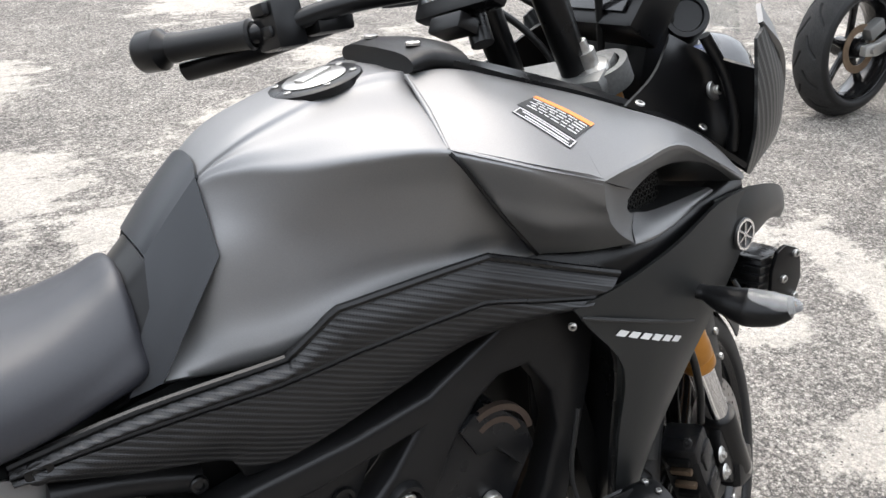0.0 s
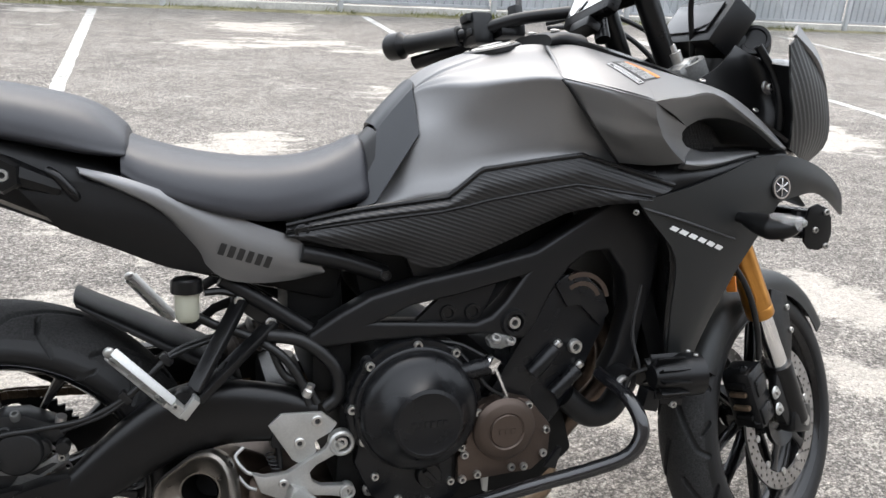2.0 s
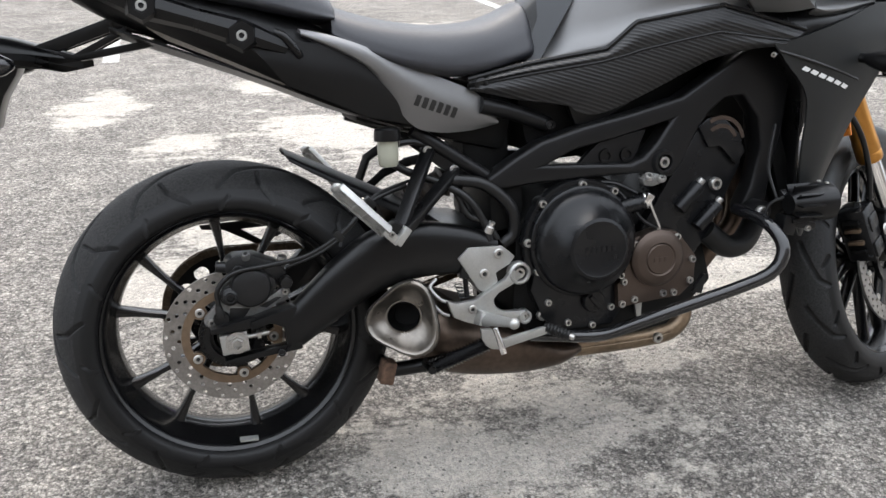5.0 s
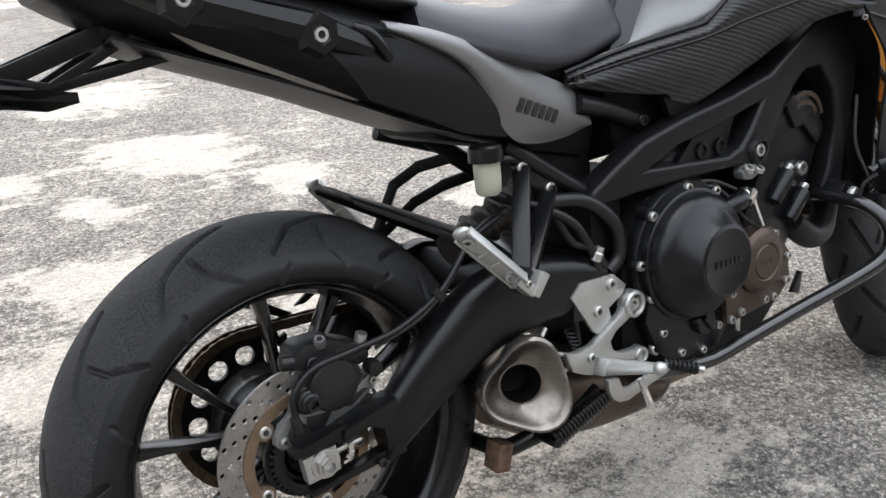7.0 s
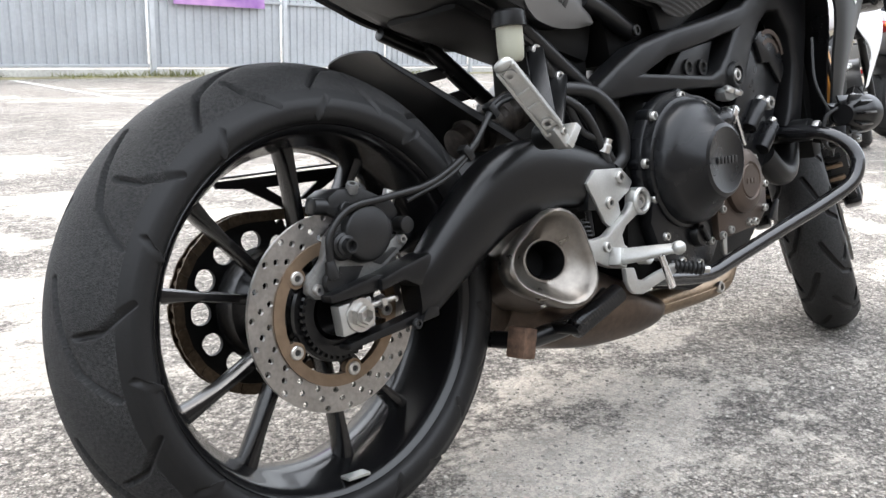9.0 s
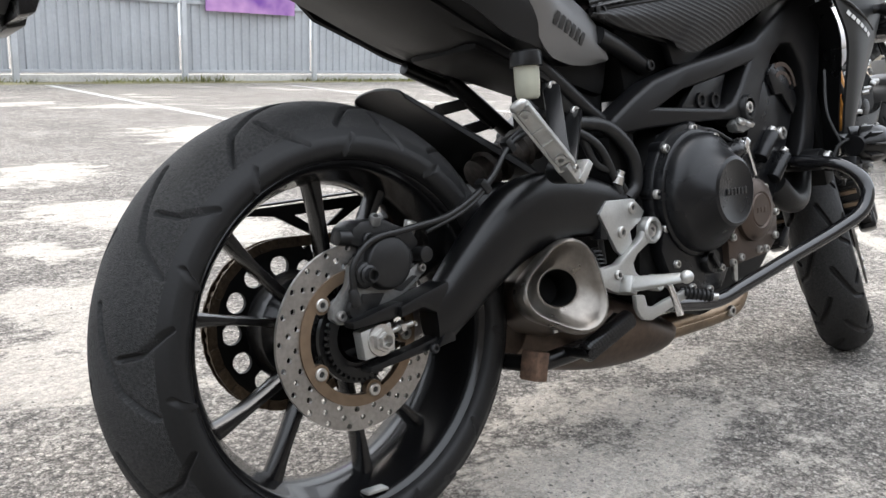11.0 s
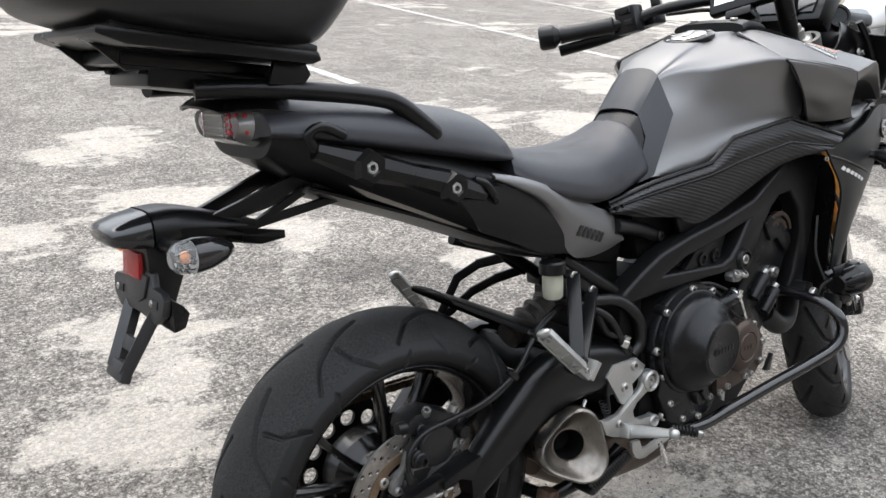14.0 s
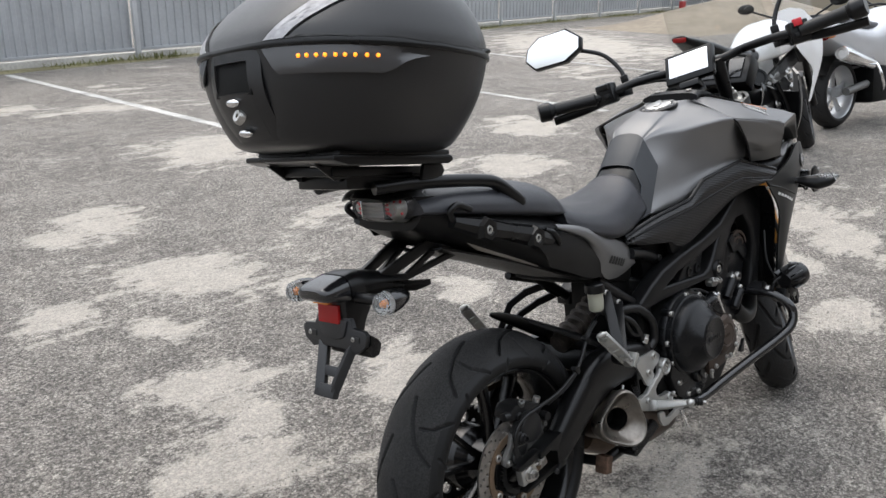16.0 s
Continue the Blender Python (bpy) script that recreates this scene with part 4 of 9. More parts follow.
plate = lathe([(0.0145, 0.0), (0.0145, 0.018), (0.0160, 0.020), (0.0190, 0.020), (0.0215, 0.017), (0.0215, 0.0)], (0.528, -0.146, 0.387), (0, -1, 0), 36, closed=True, bm=plate)
plate = lathe([(0.0085, 0.0), (0.0085, 0.018), (0.0095, 0.0195), (0.0120, 0.0195), (0.0138, 0.017), (0.0138, 0.0)], (0.537, -0.146, 0.300), (0, -1, 0), 30, closed=True, bm=plate)
plate = tube([(0.384, -0.152, 0.345), (0.372, -0.150, 0.352), (0.358, -0.140, 0.372), (0.372, -0.132, 0.385)], 0.0035, 10, bm=plate)
plate = tube([(0.390, -0.152, 0.318), (0.374, -0.150, 0.326), (0.356, -0.140, 0.352), (0.358, -0.136, 0.372)], 0.0035, 10, bm=plate)
peg_plate = part("footpeg_plate", plate, ALU, motorcycle, "silver aluminium heel guard and footrest plate")
part("pivot_cap", lathe([(0.0, 0.006), (0.0143, 0.006), (0.0143, -0.006), (0, -0.006)], (0.528, -0.146, 0.387), (0, -1, 0), 32), ENGINE, peg_plate)
bolt((0.528, -0.152, 0.387), r=0.0112, h=0.010, parent=peg_plate)
bolt((0.537, -0.150, 0.300), r=0.0082, h=0.010, parent=peg_plate)
bolt((0.575, -0.150, 0.296), r=0.0105, h=0.009, parent=peg_plate)
for p, r in (((0.489, -0.152, 0.427), 0.0095), ((0.460, -0.152, 0.391), 0.0095), ((0.432, -0.162, 0.328), 0.008)):
    bolt(p, r=r, h=0.005, parent=peg_plate)
rider_peg = tube([(0.450, -0.162, 0.309), (0.459, -0.190, 0.313), (0.469, -0.222, 0.318), (0.478, -0.250, 0.322)], [0.0155, 0.0135, 0.0110, 0.0085], 16, 5, squash=0.62)
rider_peg = ball((0.479, -0.254, 0.3225), (0.0105, 0.0105, 0.0105), 14, rider_peg)
part("rider_footpeg", rider_peg, ALU, peg_plate, "silver cast rider footpeg")
part("peg_feeler", rod((0.446, -0.246, 0.316), (0.460, -0.252, 0.268), 0.0045, 0.006, 12, 0.001), CHROME, peg_plate)
part("peg_mount", box((0.452, -0.166, 0.309), (0.028, 0.022, 0.028), (0, 20, 15), 0.004), ALU, peg_plate)
spr = []
for k in range(60):
    a = 2 * math.pi * k / 8
    t = k / 59
    spr.append((0.412 + 0.02 * t + 0.007 * math.cos(a), -0.138 + 0.007 * math.sin(a), 0.372 - 0.05 * t))
part("return_spring", tube(spr, 0.0013, 6, 1, smooth=False), CALIPER, peg_plate)
brake = slab([(0.439, 0.296), (0.441, 0.276), (0.449, 0.262), (0.460, 0.254), (0.478, 0.251), (0.511, 0.258), (0.569, 0.269), (0.577, 0.278), (0.572, 0.285), (0.517, 0.277), (0.486, 0.271), (0.468, 0.275), (0.461, 0.294)], -0.189, -0.180, 0.0025)
brake_pedal = part("brake_pedal", brake, ALU, motorcycle, "silver brake pedal")
pp = rod((0.570, -0.178, 0.281), (0.606, -0.216, 0.270), 0.0090, seg=16, bevel=0.002)
for k in range(7):
    lathe([(0.0085, -0.0028), (0.0112, 0), (0.0085, 0.0028)], (0.575 + 0.0046 * k, -0.183 - 0.0049 * k, 0.2795 - 0.0014 * k), (0.68, -0.71, -0.20), 16, bm=pp)
part("pedal_rubber", pp, SOFT_RUBBER, brake_pedal)
part("pedal_pin", rod((0.604, -0.214, 0.2705), (0.612, -0.222, 0.268), 0.006, seg=12, bevel=0.001), STEEL, brake_pedal)
rodm = rod((0.425, -0.135, 0.420), (0.430, -0.138, 0.345), 0.005, seg=10)
rodm = box((0.428, -0.136, 0.400), (0.024, 0.024, 0.034), (0, 6, 0), 0.004, bm=rodm)
part("master_cylinder", rodm, ENGINE, motorcycle)

# ---- centre stand and side stand ----
stand = tube([(0.480, -0.118, 0.245), (0.400, -0.116, 0.218), (0.330, -0.116, 0.213), (0.268, -0.116, 0.213)], 0.014, 14)
stand = rod((0.285, -0.12, 0.213), (0.245, 0.12, 0.213), 0.013, seg=14, bm=stand)
stand = tube([(0.480, 0.118, 0.245), (0.400, 0.116, 0.218), (0.330, 0.116, 0.213), (0.268, 0.116, 0.213)], 0.014, 14, bm=stand)
centre_stand = part("centre_stand", stand, SATIN_BLACK, motorcycle, "folded black centre stand")
part("stand_foot", box((0.272, -0.126, 0.215), (0.026, 0.034, 0.044), (0, 14, 0), 0.004), RUST, centre_stand, "scuffed rusty stand foot")
boot_rows = [(0, -0.004)]
for k in range(17):
    boot_rows += [(0.0115, 0.0070 * k - 0.0034), (0.0160, 0.0070 * k)]
boot_rows += [(0.0115, 0.1155), (0, 0.1155)]
boot = lathe(boot_rows, (0.352, -0.158, 0.222), (0.112, 0.004, 0.032), 18)
part("spring_boot", boot, GLOSS_BLACK, centre_stand, "ribbed black rubber spring cover")
part("spring_post", rod((0.348, -0.118, 0.220), (0.348, -0.172, 0.222), 0.008, seg=14, bevel=0.001), SATIN_BLACK, centre_stand)

# ---- engine ----
case = slab([(0.520, 0.300), (0.560, 0.250), (0.700, 0.215), (0.860, 0.235), (0.960, 0.320), (0.930, 0.430), (0.840, 0.480), (0.700, 0.560), (0.590, 0.540), (0.530, 0.470)], -0.128, 0.150, 0.012)
engine = part("engine", case, ENGINE_DARK, motorcycle, "dark cast engine block")
cyl = slab([(0.770, 0.430), (0.800, 0.400), (0.890, 0.370), (0.930, 0.420), (1.000, 0.560), (1.005, 0.600), (0.950, 0.655), (0.905, 0.650), (0.850, 0.560)], -0.150, 0.150, 0.010)
part("cylinder_block", cyl, ENGINE, engine, "angled black cylinder block")
fins = bmesh.new()
for a, b in (((0.858, -0.156, 0.482), (0.902, -0.156, 0.526)), ((0.900, -0.156, 0.442), (0.945, -0.156, 0.485))):
    rod(a, b, 0.0135, seg=16, bevel=0.002, bm=fins)
part("stud_tunnel", fins, ENGINE, engine)
for p in ((0.905, -0.153, 0.530), (0.948, -0.153, 0.489)):
    bolt(p, (0.5, -0.35, 0.8), 0.0075, 0.010, parent=engine)
cam_cover = slab([(0.895, 0.640), (0.915, 0.655), (0.950, 0.655), (0.990, 0.620), (1.002, 0.585), (0.985, 0.560), (0.965, 0.580), (0.945, 0.600), (0.920, 0.598)], -0.158, -0.148, 0.004)
part("cam_cover", cam_cover, ENGINE, engine, "black camshaft cover with bronze edges")
for r0, a0 in ((0.030, 20), (0.046, 10)):
    part("cover_rib", lathe([(r0, -0.1585), (r0 + 0.008, -0.1585), (r0 + 0.008, -0.150), (r0, -0.150)], (0.945, 0, 0.605), start=a0, sweep=110, seg=18, closed=True), BRONZE, engine)
bolt((0.939, -0.151, 0.526), r=0.013, h=0.010, parent=engine)

# clutch cover, stepped and rounded
CL = (0.655, -0.128, 0.437)
cov = lathe([(0.118, 0.0), (0.118, 0.014), (0.116, 0.018), (0.108, 0.0185), (0.107, 0.028), (0.105, 0.030), (0.101, 0.0305), (0.100, 0.042), (0.096, 0.050), (0.088, 0.056), (0.079, 0.060), (0.060, 0.086), (0.058, 0.090), (0.052, 0.0925), (0.050, 0.0915), (0, 0.0915)], CL, (0, -1, 0), 72)
low = slab([(0.560, 0.400), (0.548, 0.350), (0.575, 0.290), (0.610, 0.262), (0.720, 0.262), (0.748, 0.300), (0.760, 0.400)], -0.152, -0.128, 0.007)
cov = merged(cov, low)
clutch = part("clutch_cover", cov, ENGINE, engine, "round stepped black clutch cover")
for x, z in ((0.656, 0.545), (0.575, 0.515), (0.545, 0.443), (0.564, 0.386), (0.722, 0.528)):
    p = (x, CL[1] - 0.010, z)
    part("bolt_lug", rod((p[0], -0.125, p[2]), (p[0], -0.147, p[2]), 0.012, seg=16, bevel=0.002), ENGINE, engine)
    bolt((p[0], -0.147, p[2]), r=0.0078, h=0.007, parent=engine)
for p in ((0.583, -0.152, 0.324), (0.624, -0.152, 0.279), (0.676, -0.152, 0.268), (0.716, -0.152, 0.300)):
    bolt(p, r=0.0070, h=0.006, parent=engine)
oil = lathe([(0, 0.012), (0.020, 0.012), (0.022, 0.009), (0.023, 0.0), (0, 0)], (0.676, -0.152, 0.318), (0, -1, 0), 24)
oil = box((0.676, -0.166, 0.318), (0.032, 0.008, 0.009), (0, 50, 0), 0.002, bm=oil)
part("oil_level_window", oil, SATIN_BLACK, engine, "black screw cap with a cross bar")
mark = bmesh.new()
for k in range(6):
    box((0.630 + 0.0105 * k, -0.2200, 0.437), (0.0075, 0.0015, 0.011), (0, 0, 0), 0.0004, bm=mark)
part("cast_mark", mark, ENGINE, engine)

GC = (0.806, -0.150, 0.393)
gold = slab([(0.724, 0.345), (0.740, 0.372), (0.746, 0.410), (0.762, 0.436), (0.800, 0.452), (0.852, 0.441), (0.870, 0.420), (0.896, 0.388), (0.894, 0.334), (0.862, 0.308), (0.820, 0.306), (0.770, 0.302), (0.726, 0.298)], -0.164, -0.140, 0.005)
gold = lathe([(0.058, 0.0), (0.056, 0.022), (0.050, 0.027), (0.046, 0.029), (0.033, 0.032), (0.030, 0.030), (0.028, 0.032), (0, 0.032)], GC, (0, -1, 0), 48, bm=gold)
part("generator_cover", gold, BRONZE, engine, "bronze painted generator cover")
for p in ((0.760, 0.424), (0.851, 0.430), (0.886, 0.382), (0.882, 0.339), (0.846, 0.318), (0.823, 0.319), (0.760, 0.313), (0.733, 0.307), (0.730, 0.365), (0.736, 0.351), (0.806, 0.446)):
    bolt((p[0], -0.163, p[1]), r=0.0070, h=0.007, parent=engine)
mark2 = bmesh.new()
for k in range(3):
    box((0.795 + 0.011 * k, -0.1822, 0.393), (0.008, 0.0015, 0.009), (0, 0, 0), 0.0004, bm=mark2)
part("cast_mark", mark2, BRONZE, engine)
# breather joint with a bright clamp
br = tube([(0.725, -0.150, 0.490), (0.752, -0.160, 0.500), (0.778, -0.158, 0.505)], 0.016, 14)
part("breather_pipe", br, ENGINE, engine)
cl = rod((0.776, -0.158, 0.505), (0.786, -0.158, 0.507), 0.018, seg=16, bevel=0.001)
cl = box((0.782, -0.170, 0.512), (0.016, 0.012, 0.020), (0, 30, 0), 0.003, bm=cl)
cl = rod((0.784, -0.172, 0.505), (0.806, -0.174, 0.455), 0.004, 0.003, 10, bm=cl)
part("hose_clamp", cl, CHROME, engine, "bright hose clamp")
part("water_pipe_flange", slab([(0.775, 0.548), (0.790, 0.560), (0.822, 0.553), (0.826, 0.540), (0.800, 0.532), (0.780, 0.535)], -0.160, -0.140, 0.004), CAST_ALU, engine, "bare metal pipe flange")
bolt((0.788, -0.160, 0.550), (0, -0.6, 0.8), 0.009, 0.007, parent=engine)
bolt((0.815, -0.160, 0.545), (0, -0.6, 0.8), 0.009, 0.007, parent=engine)
wires = tube([(0.700, -0.140, 0.540), (0.725, -0.150, 0.530), (0.748, -0.158, 0.505), (0.772, -0.166, 0.472), (0.802, -0.170, 0.452)], 0.0032, 8)
wires = tube([(0.690, -0.130, 0.545), (0.730, -0.140, 0.540), (0.770, -0.150, 0.520)], 0.004, 8, bm=wires)
part("wiring", wires, SOFT_RUBBER, engine)
lug = slab([(0.880, 0.318), (0.905, 0.352), (0.912, 0.350), (0.902, 0.312)], -0.178, -0.170, 0.002)
part("case_lug", lug, ENGINE, engine)
part("drain_fin", slab([(0.775, 0.302), (0.792, 0.300), (0.790, 0.262), (0.780, 0.268)], -0.142, -0.136, 0.002), ALU, engine)
part("left_engine_cover", lathe([(0.10, 0), (0.098, 0.03), (0.085, 0.045), (0, 0.05)], (0.70, 0.148, 0.40), (0, 1, 0), 40), ENGINE, engine)
part("sprocket_cover", box((0.52, 0.135, 0.375), (0.12, 0.05, 0.14), (0, 0, 0), 0.02), ENGINE, engine)

# ---- radiator and pipes behind the shroud ----
rad = box((1.085, 0, 0.56), (0.035, 0.34, 0.30), (0, -18, 0), 0.006)
part("radiator", rad, ENGINE_DARK, motorcycle, "black radiator behind the side shrouds")
part("radiator_cowl", slab([(1.02, 0.80), (1.20, 0.80), (1.18, 0.66), (1.125, 0.46), (1.06, 0.46), (1.03, 0.60)], -0.128, -0.122, 0.002), SATIN_BLACK, motorcycle, "black panel beside the radiator")
hdr = tube([(0.985, -0.080, 0.575), (1.040, -0.080, 0.520), (1.050, -0.075, 0.430), (1.000, -0.060, 0.360), (0.960, -0.04, 0.290), (0.930, -0.03, 0.215), (0.86, -0.02, 0.175)], 0.021, 16)
exhaust = part("exhaust", hdr, HOT_STEEL, motorcycle, "heat-browned steel exhaust under the engine")
for y in (0.0, 0.085):
    part("header_pipe", tube([(0.985, y, 0.575), (1.045, y, 0.520), (1.055, y, 0.430), (1.005, y * 0.8, 0.340), (0.965, y * 0.6, 0.260), (0.945, y * 0.5, 0.20), (0.86, y * 0.4, 0.175)], 0.021, 16), HOT_STEEL, exhaust)
part("coolant_pipe", tube([(0.930, -0.145, 0.430), (0.975, -0.150, 0.395), (1.020, -0.145, 0.400), (1.060, -0.130, 0.445)], 0.023, 16), SOFT_RUBBER, motorcycle, "thick black coolant pipe")
col = body([(0.700, [(0, 0.206), (-0.05, 0.204), (-0.078, 0.186), (-0.05, 0.166), (0, 0.163)]),
            (0.640, [(0, 0.225), (-0.08, 0.220), (-0.112, 0.190), (-0.085, 0.161), (0, 0.156)]),
            (0.560, [(0, 0.262), (-0.09, 0.255), (-0.125, 0.212), (-0.090, 0.158), (0, 0.150)]),
            (0.460, [(0, 0.300), (-0.08, 0.295), (-0.120, 0.240), (-0.088, 0.168), (0, 0.154)]),
            (0.380, [(0, 0.322), (-0.08, 0.316), (-0.118, 0.262), (-0.080, 0.190), (0, 0.170)]),
            (0.330, [(0, 0.310), (-0.04, 0.305), (-0.060, 0.260), (-0.04, 0.215), (0, 0.200)])], 4, 5)
part("muffler_box", col, HOT_STEEL, exhaust)
part("collector_pipe", tube([(0.640, -0.052, 0.186), (0.760, -0.058, 0.187), (0.850, -0.062, 0.190), (0.905, -0.064, 0.197), (0.936, -0.060, 0.222), (0.944, -0.052, 0.262)], 0.0245, 20), GOLDEN_STEEL, exhaust, "straw-tinted steel collector pipe")
part("collector_seam", tube([(0.660, -0.077, 0.186), (0.760, -0.083, 0.187), (0.850, -0.087, 0.190), (0.900, -0.089, 0.197)], 0.0022, 8), GOLDEN_STEEL, exhaust)
bolt((0.868, -0.086, 0.190), r=0.011, h=0.008, parent=exhaust)

# triangular tail pipe that opens to the rear right
TIP_AT = Vector((0.294, -0.176, 0.332))
tip_axis = Vector((-0.34, -0.92, 0.19)).normalized()
tip_side = Vector((tip_axis.y, -tip_axis.x, 0)).normalized() * -1
tip_up = tip_axis.cross(tip_side) * -1
if tip_up.z < 0:
    tip_up = -tip_up


def tri_ring(scale, push, inner=0.0, roundness=0.0, at=None):
    """A rounded triangle ring round the tail pipe's axis."""
    ring = []
    for k in range(36):
        a = 2 * math.pi * k / 36
        tri = 0.0595 * (1 + 0.115 * math.cos(3 * (a - 1.187))) * (1 + 0.08 * math.cos(a + 0.63))
        r = (tri * (1 - roundness) + 0.0295 * roundness) * scale
        ring.append((TIP_AT if at is None else Vector(at)) + tip_axis * push + tip_side * (r * math.cos(a) * (1 + 0.10 * roundness)) + tip_up * (r * math.sin(a)))
    return ring


def tip_mesh():
    b = bmesh.new()
    rings = [tri_ring(1.04, -0.045), tri_ring(1.08, -0.030), tri_ring(1.13, -0.010), tri_ring(1.10, 0.002), tri_ring(1.03, 0.006), tri_ring(0.97, 0.004), tri_ring(0.92, -0.003), tri_ring(0.84, -0.014, roundness=0.35), tri_ring(0.92, -0.022, roundness=0.85), tri_ring(0.94, -0.022, roundness=1.0), tri_ring(0.90, -0.026, roundness=1.0), tri_ring(0.88, -0.07, roundness=1.0)]
    stitch(b, [[b.verts.new(p) for p in r] for r in rings], False)
    return b


part("tail_pipe_tip", tip_mesh(), TIP, exhaust, "triangular brushed steel tail pipe tip")
bore = bmesh.new()
stitch(bore, [[bore.verts.new(p) for p in r] for r in (tri_ring(0.89, -0.0205, roundness=1.0), tri_ring(0.83, -0.028, roundness=1.0), tri_ring(0.74, -0.075, roundness=1.0))], False)
bore.faces.new([v for v in bore.verts][-36:])
part("tail_pipe_bore", bore, ENGINE_DARK, exhaust)
sleeve = bmesh.new()
stitch(sleeve, [[sleeve.verts.new(p) for p in r] for r in (tri_ring(1.06, -0.034), tri_ring(1.03, -0.060), tri_ring(1.00, 0, at=(0.330, -0.075, 0.308)), tri_ring(0.98, 0, at=(0.365, -0.050, 0.285)), tri_ring(0.90, 0, at=(0.410, -0.020, 0.255)))], False)
part("muffler_end", sleeve, HOT_STEEL, exhaust)
for s in (-0.012, 0.012):
    bolt(TIP_AT - tip_axis * 0.028 - tip_up * 0.060 + tip_side * s, -tip_up, 0.0045, 0.004, parent=exhaust)

# ---- crash bar with lamp ----
bar = tube([(0.545, -0.150, 0.262), (0.600, -0.152, 0.254), (0.690, -0.160, 0.246), (0.760, -0.180, 0.268), (0.850, -0.215, 0.305), (0.935, -0.252, 0.342), (0.985, -0.276, 0.372), (1.006, -0.278, 0.408), (1.005, -0.262, 0.440), (0.998, -0.225, 0.462), (0.995, -0.150, 0.470)], 0.0125, 16, 6)
crash_bar = part("crash_bar", bar, GLOSS_BLACK, motorcycle, "gloss black tubular engine crash bar")
part("crash_bar", mirrored(tube([(0.545, -0.150, 0.262), (0.690, -0.160, 0.246), (0.860, -0.232, 0.298), (0.960, -0.272, 0.338), (1.042, -0.285, 0.410), (1.005, -0.215, 0.464), (0.995, -0.150, 0.470)], 0.0125, 14, 6)), GLOSS_BLACK, motorcycle)
part("bar_socket", rod((1.022, -0.145, 0.470), (1.022, -0.195, 0.470), 0.021, seg=24, bevel=0.003), FRAME, crash_bar)
bolt((1.006, -0.208, 0.474), r=0.012, h=0.010, parent=crash_bar)
part("lamp_clamp", box((1.040, -0.238, 0.452), (0.030, 0.030, 0.036), (0, 15, 0), 0.004), SATIN_BLACK, crash_bar)


def fog_lamp(centre, length, r, m=None, parent=None):
    """A finned round auxiliary lamp looking forward."""
    x, y, z = centre
    b = lathe([(0, -length * 0.45), (r * 0.5, -length * 0.45), (r * 0.72, -length * 0.36), (r * 0.8, -length * 0.05), (r * 0.95, length * 0.05), (r * 1.02, length * 0.15), (r * 1.02, length * 0.42), (r * 0.9, length * 0.45), (r * 0.85, length * 0.38), (0, length * 0.36)], centre, (1, 0, 0), 32)
    lamp = part("auxiliary_lamp", b, SATIN_BLACK, parent, "black finned auxiliary lamp")
    for k in range(10):
        a = 2 * math.pi * k / 10
        part("cooling_fin", box((x - length * 0.17, y + r * 0.83 * math.cos(a), z + r * 0.83 * math.sin(a)), (length * 0.52, 0.004, r * 0.42), (math.degrees(a) - 90, 0, 0), 0.001), SATIN_BLACK, lamp)
    part("lamp_glass", lathe([(0, 0.004), (r * 0.8, 0.002), (r * 0.84, 0), (0, 0)], (x + length * 0.39, y, z), (1, 0, 0), 28), CLEAR_LENS, lamp)
    for k in (-1, 1):
        bolt((x + length * 0.3, y + k * r * 0.3, z + r * 1.0), (0, 0, 1), 0.004, 0.003, parent=lamp)
    return lamp


fog_lamp((1.085, -0.244, 0.492), 0.100, 0.036, parent=motorcycle)
fog_lamp((1.085, 0.244, 0.492), 0.100, 0.036, parent=motorcycle)
part("lamp_foot", box((1.075, -0.243, 0.450), (0.046, 0.022, 0.014), (0, 10, 0), 0.003), SATIN_BLACK, crash_bar)
bolt((1.078, -0.252, 0.444), r=0.006, parent=crash_bar)
part("lamp_cable", tube([(1.035, -0.236, 0.505), (1.012, -0.226, 0.490), (1.005, -0.222, 0.455), (1.030, -0.222, 0.432), (1.060, -0.228, 0.438)], 0.0035, 8), SOFT_RUBBER, motorcycle, "thin black lamp cable")
part("lamp_cable", tube([(1.028, -0.225, 0.500), (1.022, -0.205, 0.560), (1.040, -0.195, 0.640)], 0.003, 8), SOFT_RUBBER, motorcycle)

# ---- front wheel and fork (turned with the bars) ----
FRONT = on_fork(0.300, 0, 0.033)
front_wheel = part("front_wheel", rim_mesh(0.227, 0.052, 0.203, FRONT), RIM, motorcycle, "black cast front wheel rim", xf=LOWER)
front_grooves = [[(0.00, 0.010), (0.04, 0.026), (0.085, 0.045), (0.10, 0.065)], [(0.03, 0.070), (0.055, 0.055)], [(0.07, -0.010), (0.11, -0.026), (0.155, -0.045), (0.17, -0.065)], [(0.10, -0.070), (0.125, -0.055)]]
front_tyre = new("tyre", tyre_mesh(0.297, 0.061, 0.222, FRONT, front_grooves, 0.145))
front_tyre.data.transform(LOWER)
front_tyre.parent = front_wheel
tagged(front_tyre, "worn black front tyre with slanted tread grooves")
for k in range(10):
    a = radians(36 * k + 12)
    part("spoke", spoke_mesh(a, 0.035, 0.206, 0.011, 0.011, 0, 0, 0.026, FRONT, radians(6 if k % 2 else -6)), RIM, front_wheel, xf=LOWER)
part("hub", lathe([(0, -0.06), (0.024, -0.06), (0.032, -0.05), (0.040, -0.03), (0.040, 0.03), (0.032, 0.05), (0.024, 0.06), (0, 0.06)], FRONT, seg=40), RIM, front_wheel, xf=LOWER)
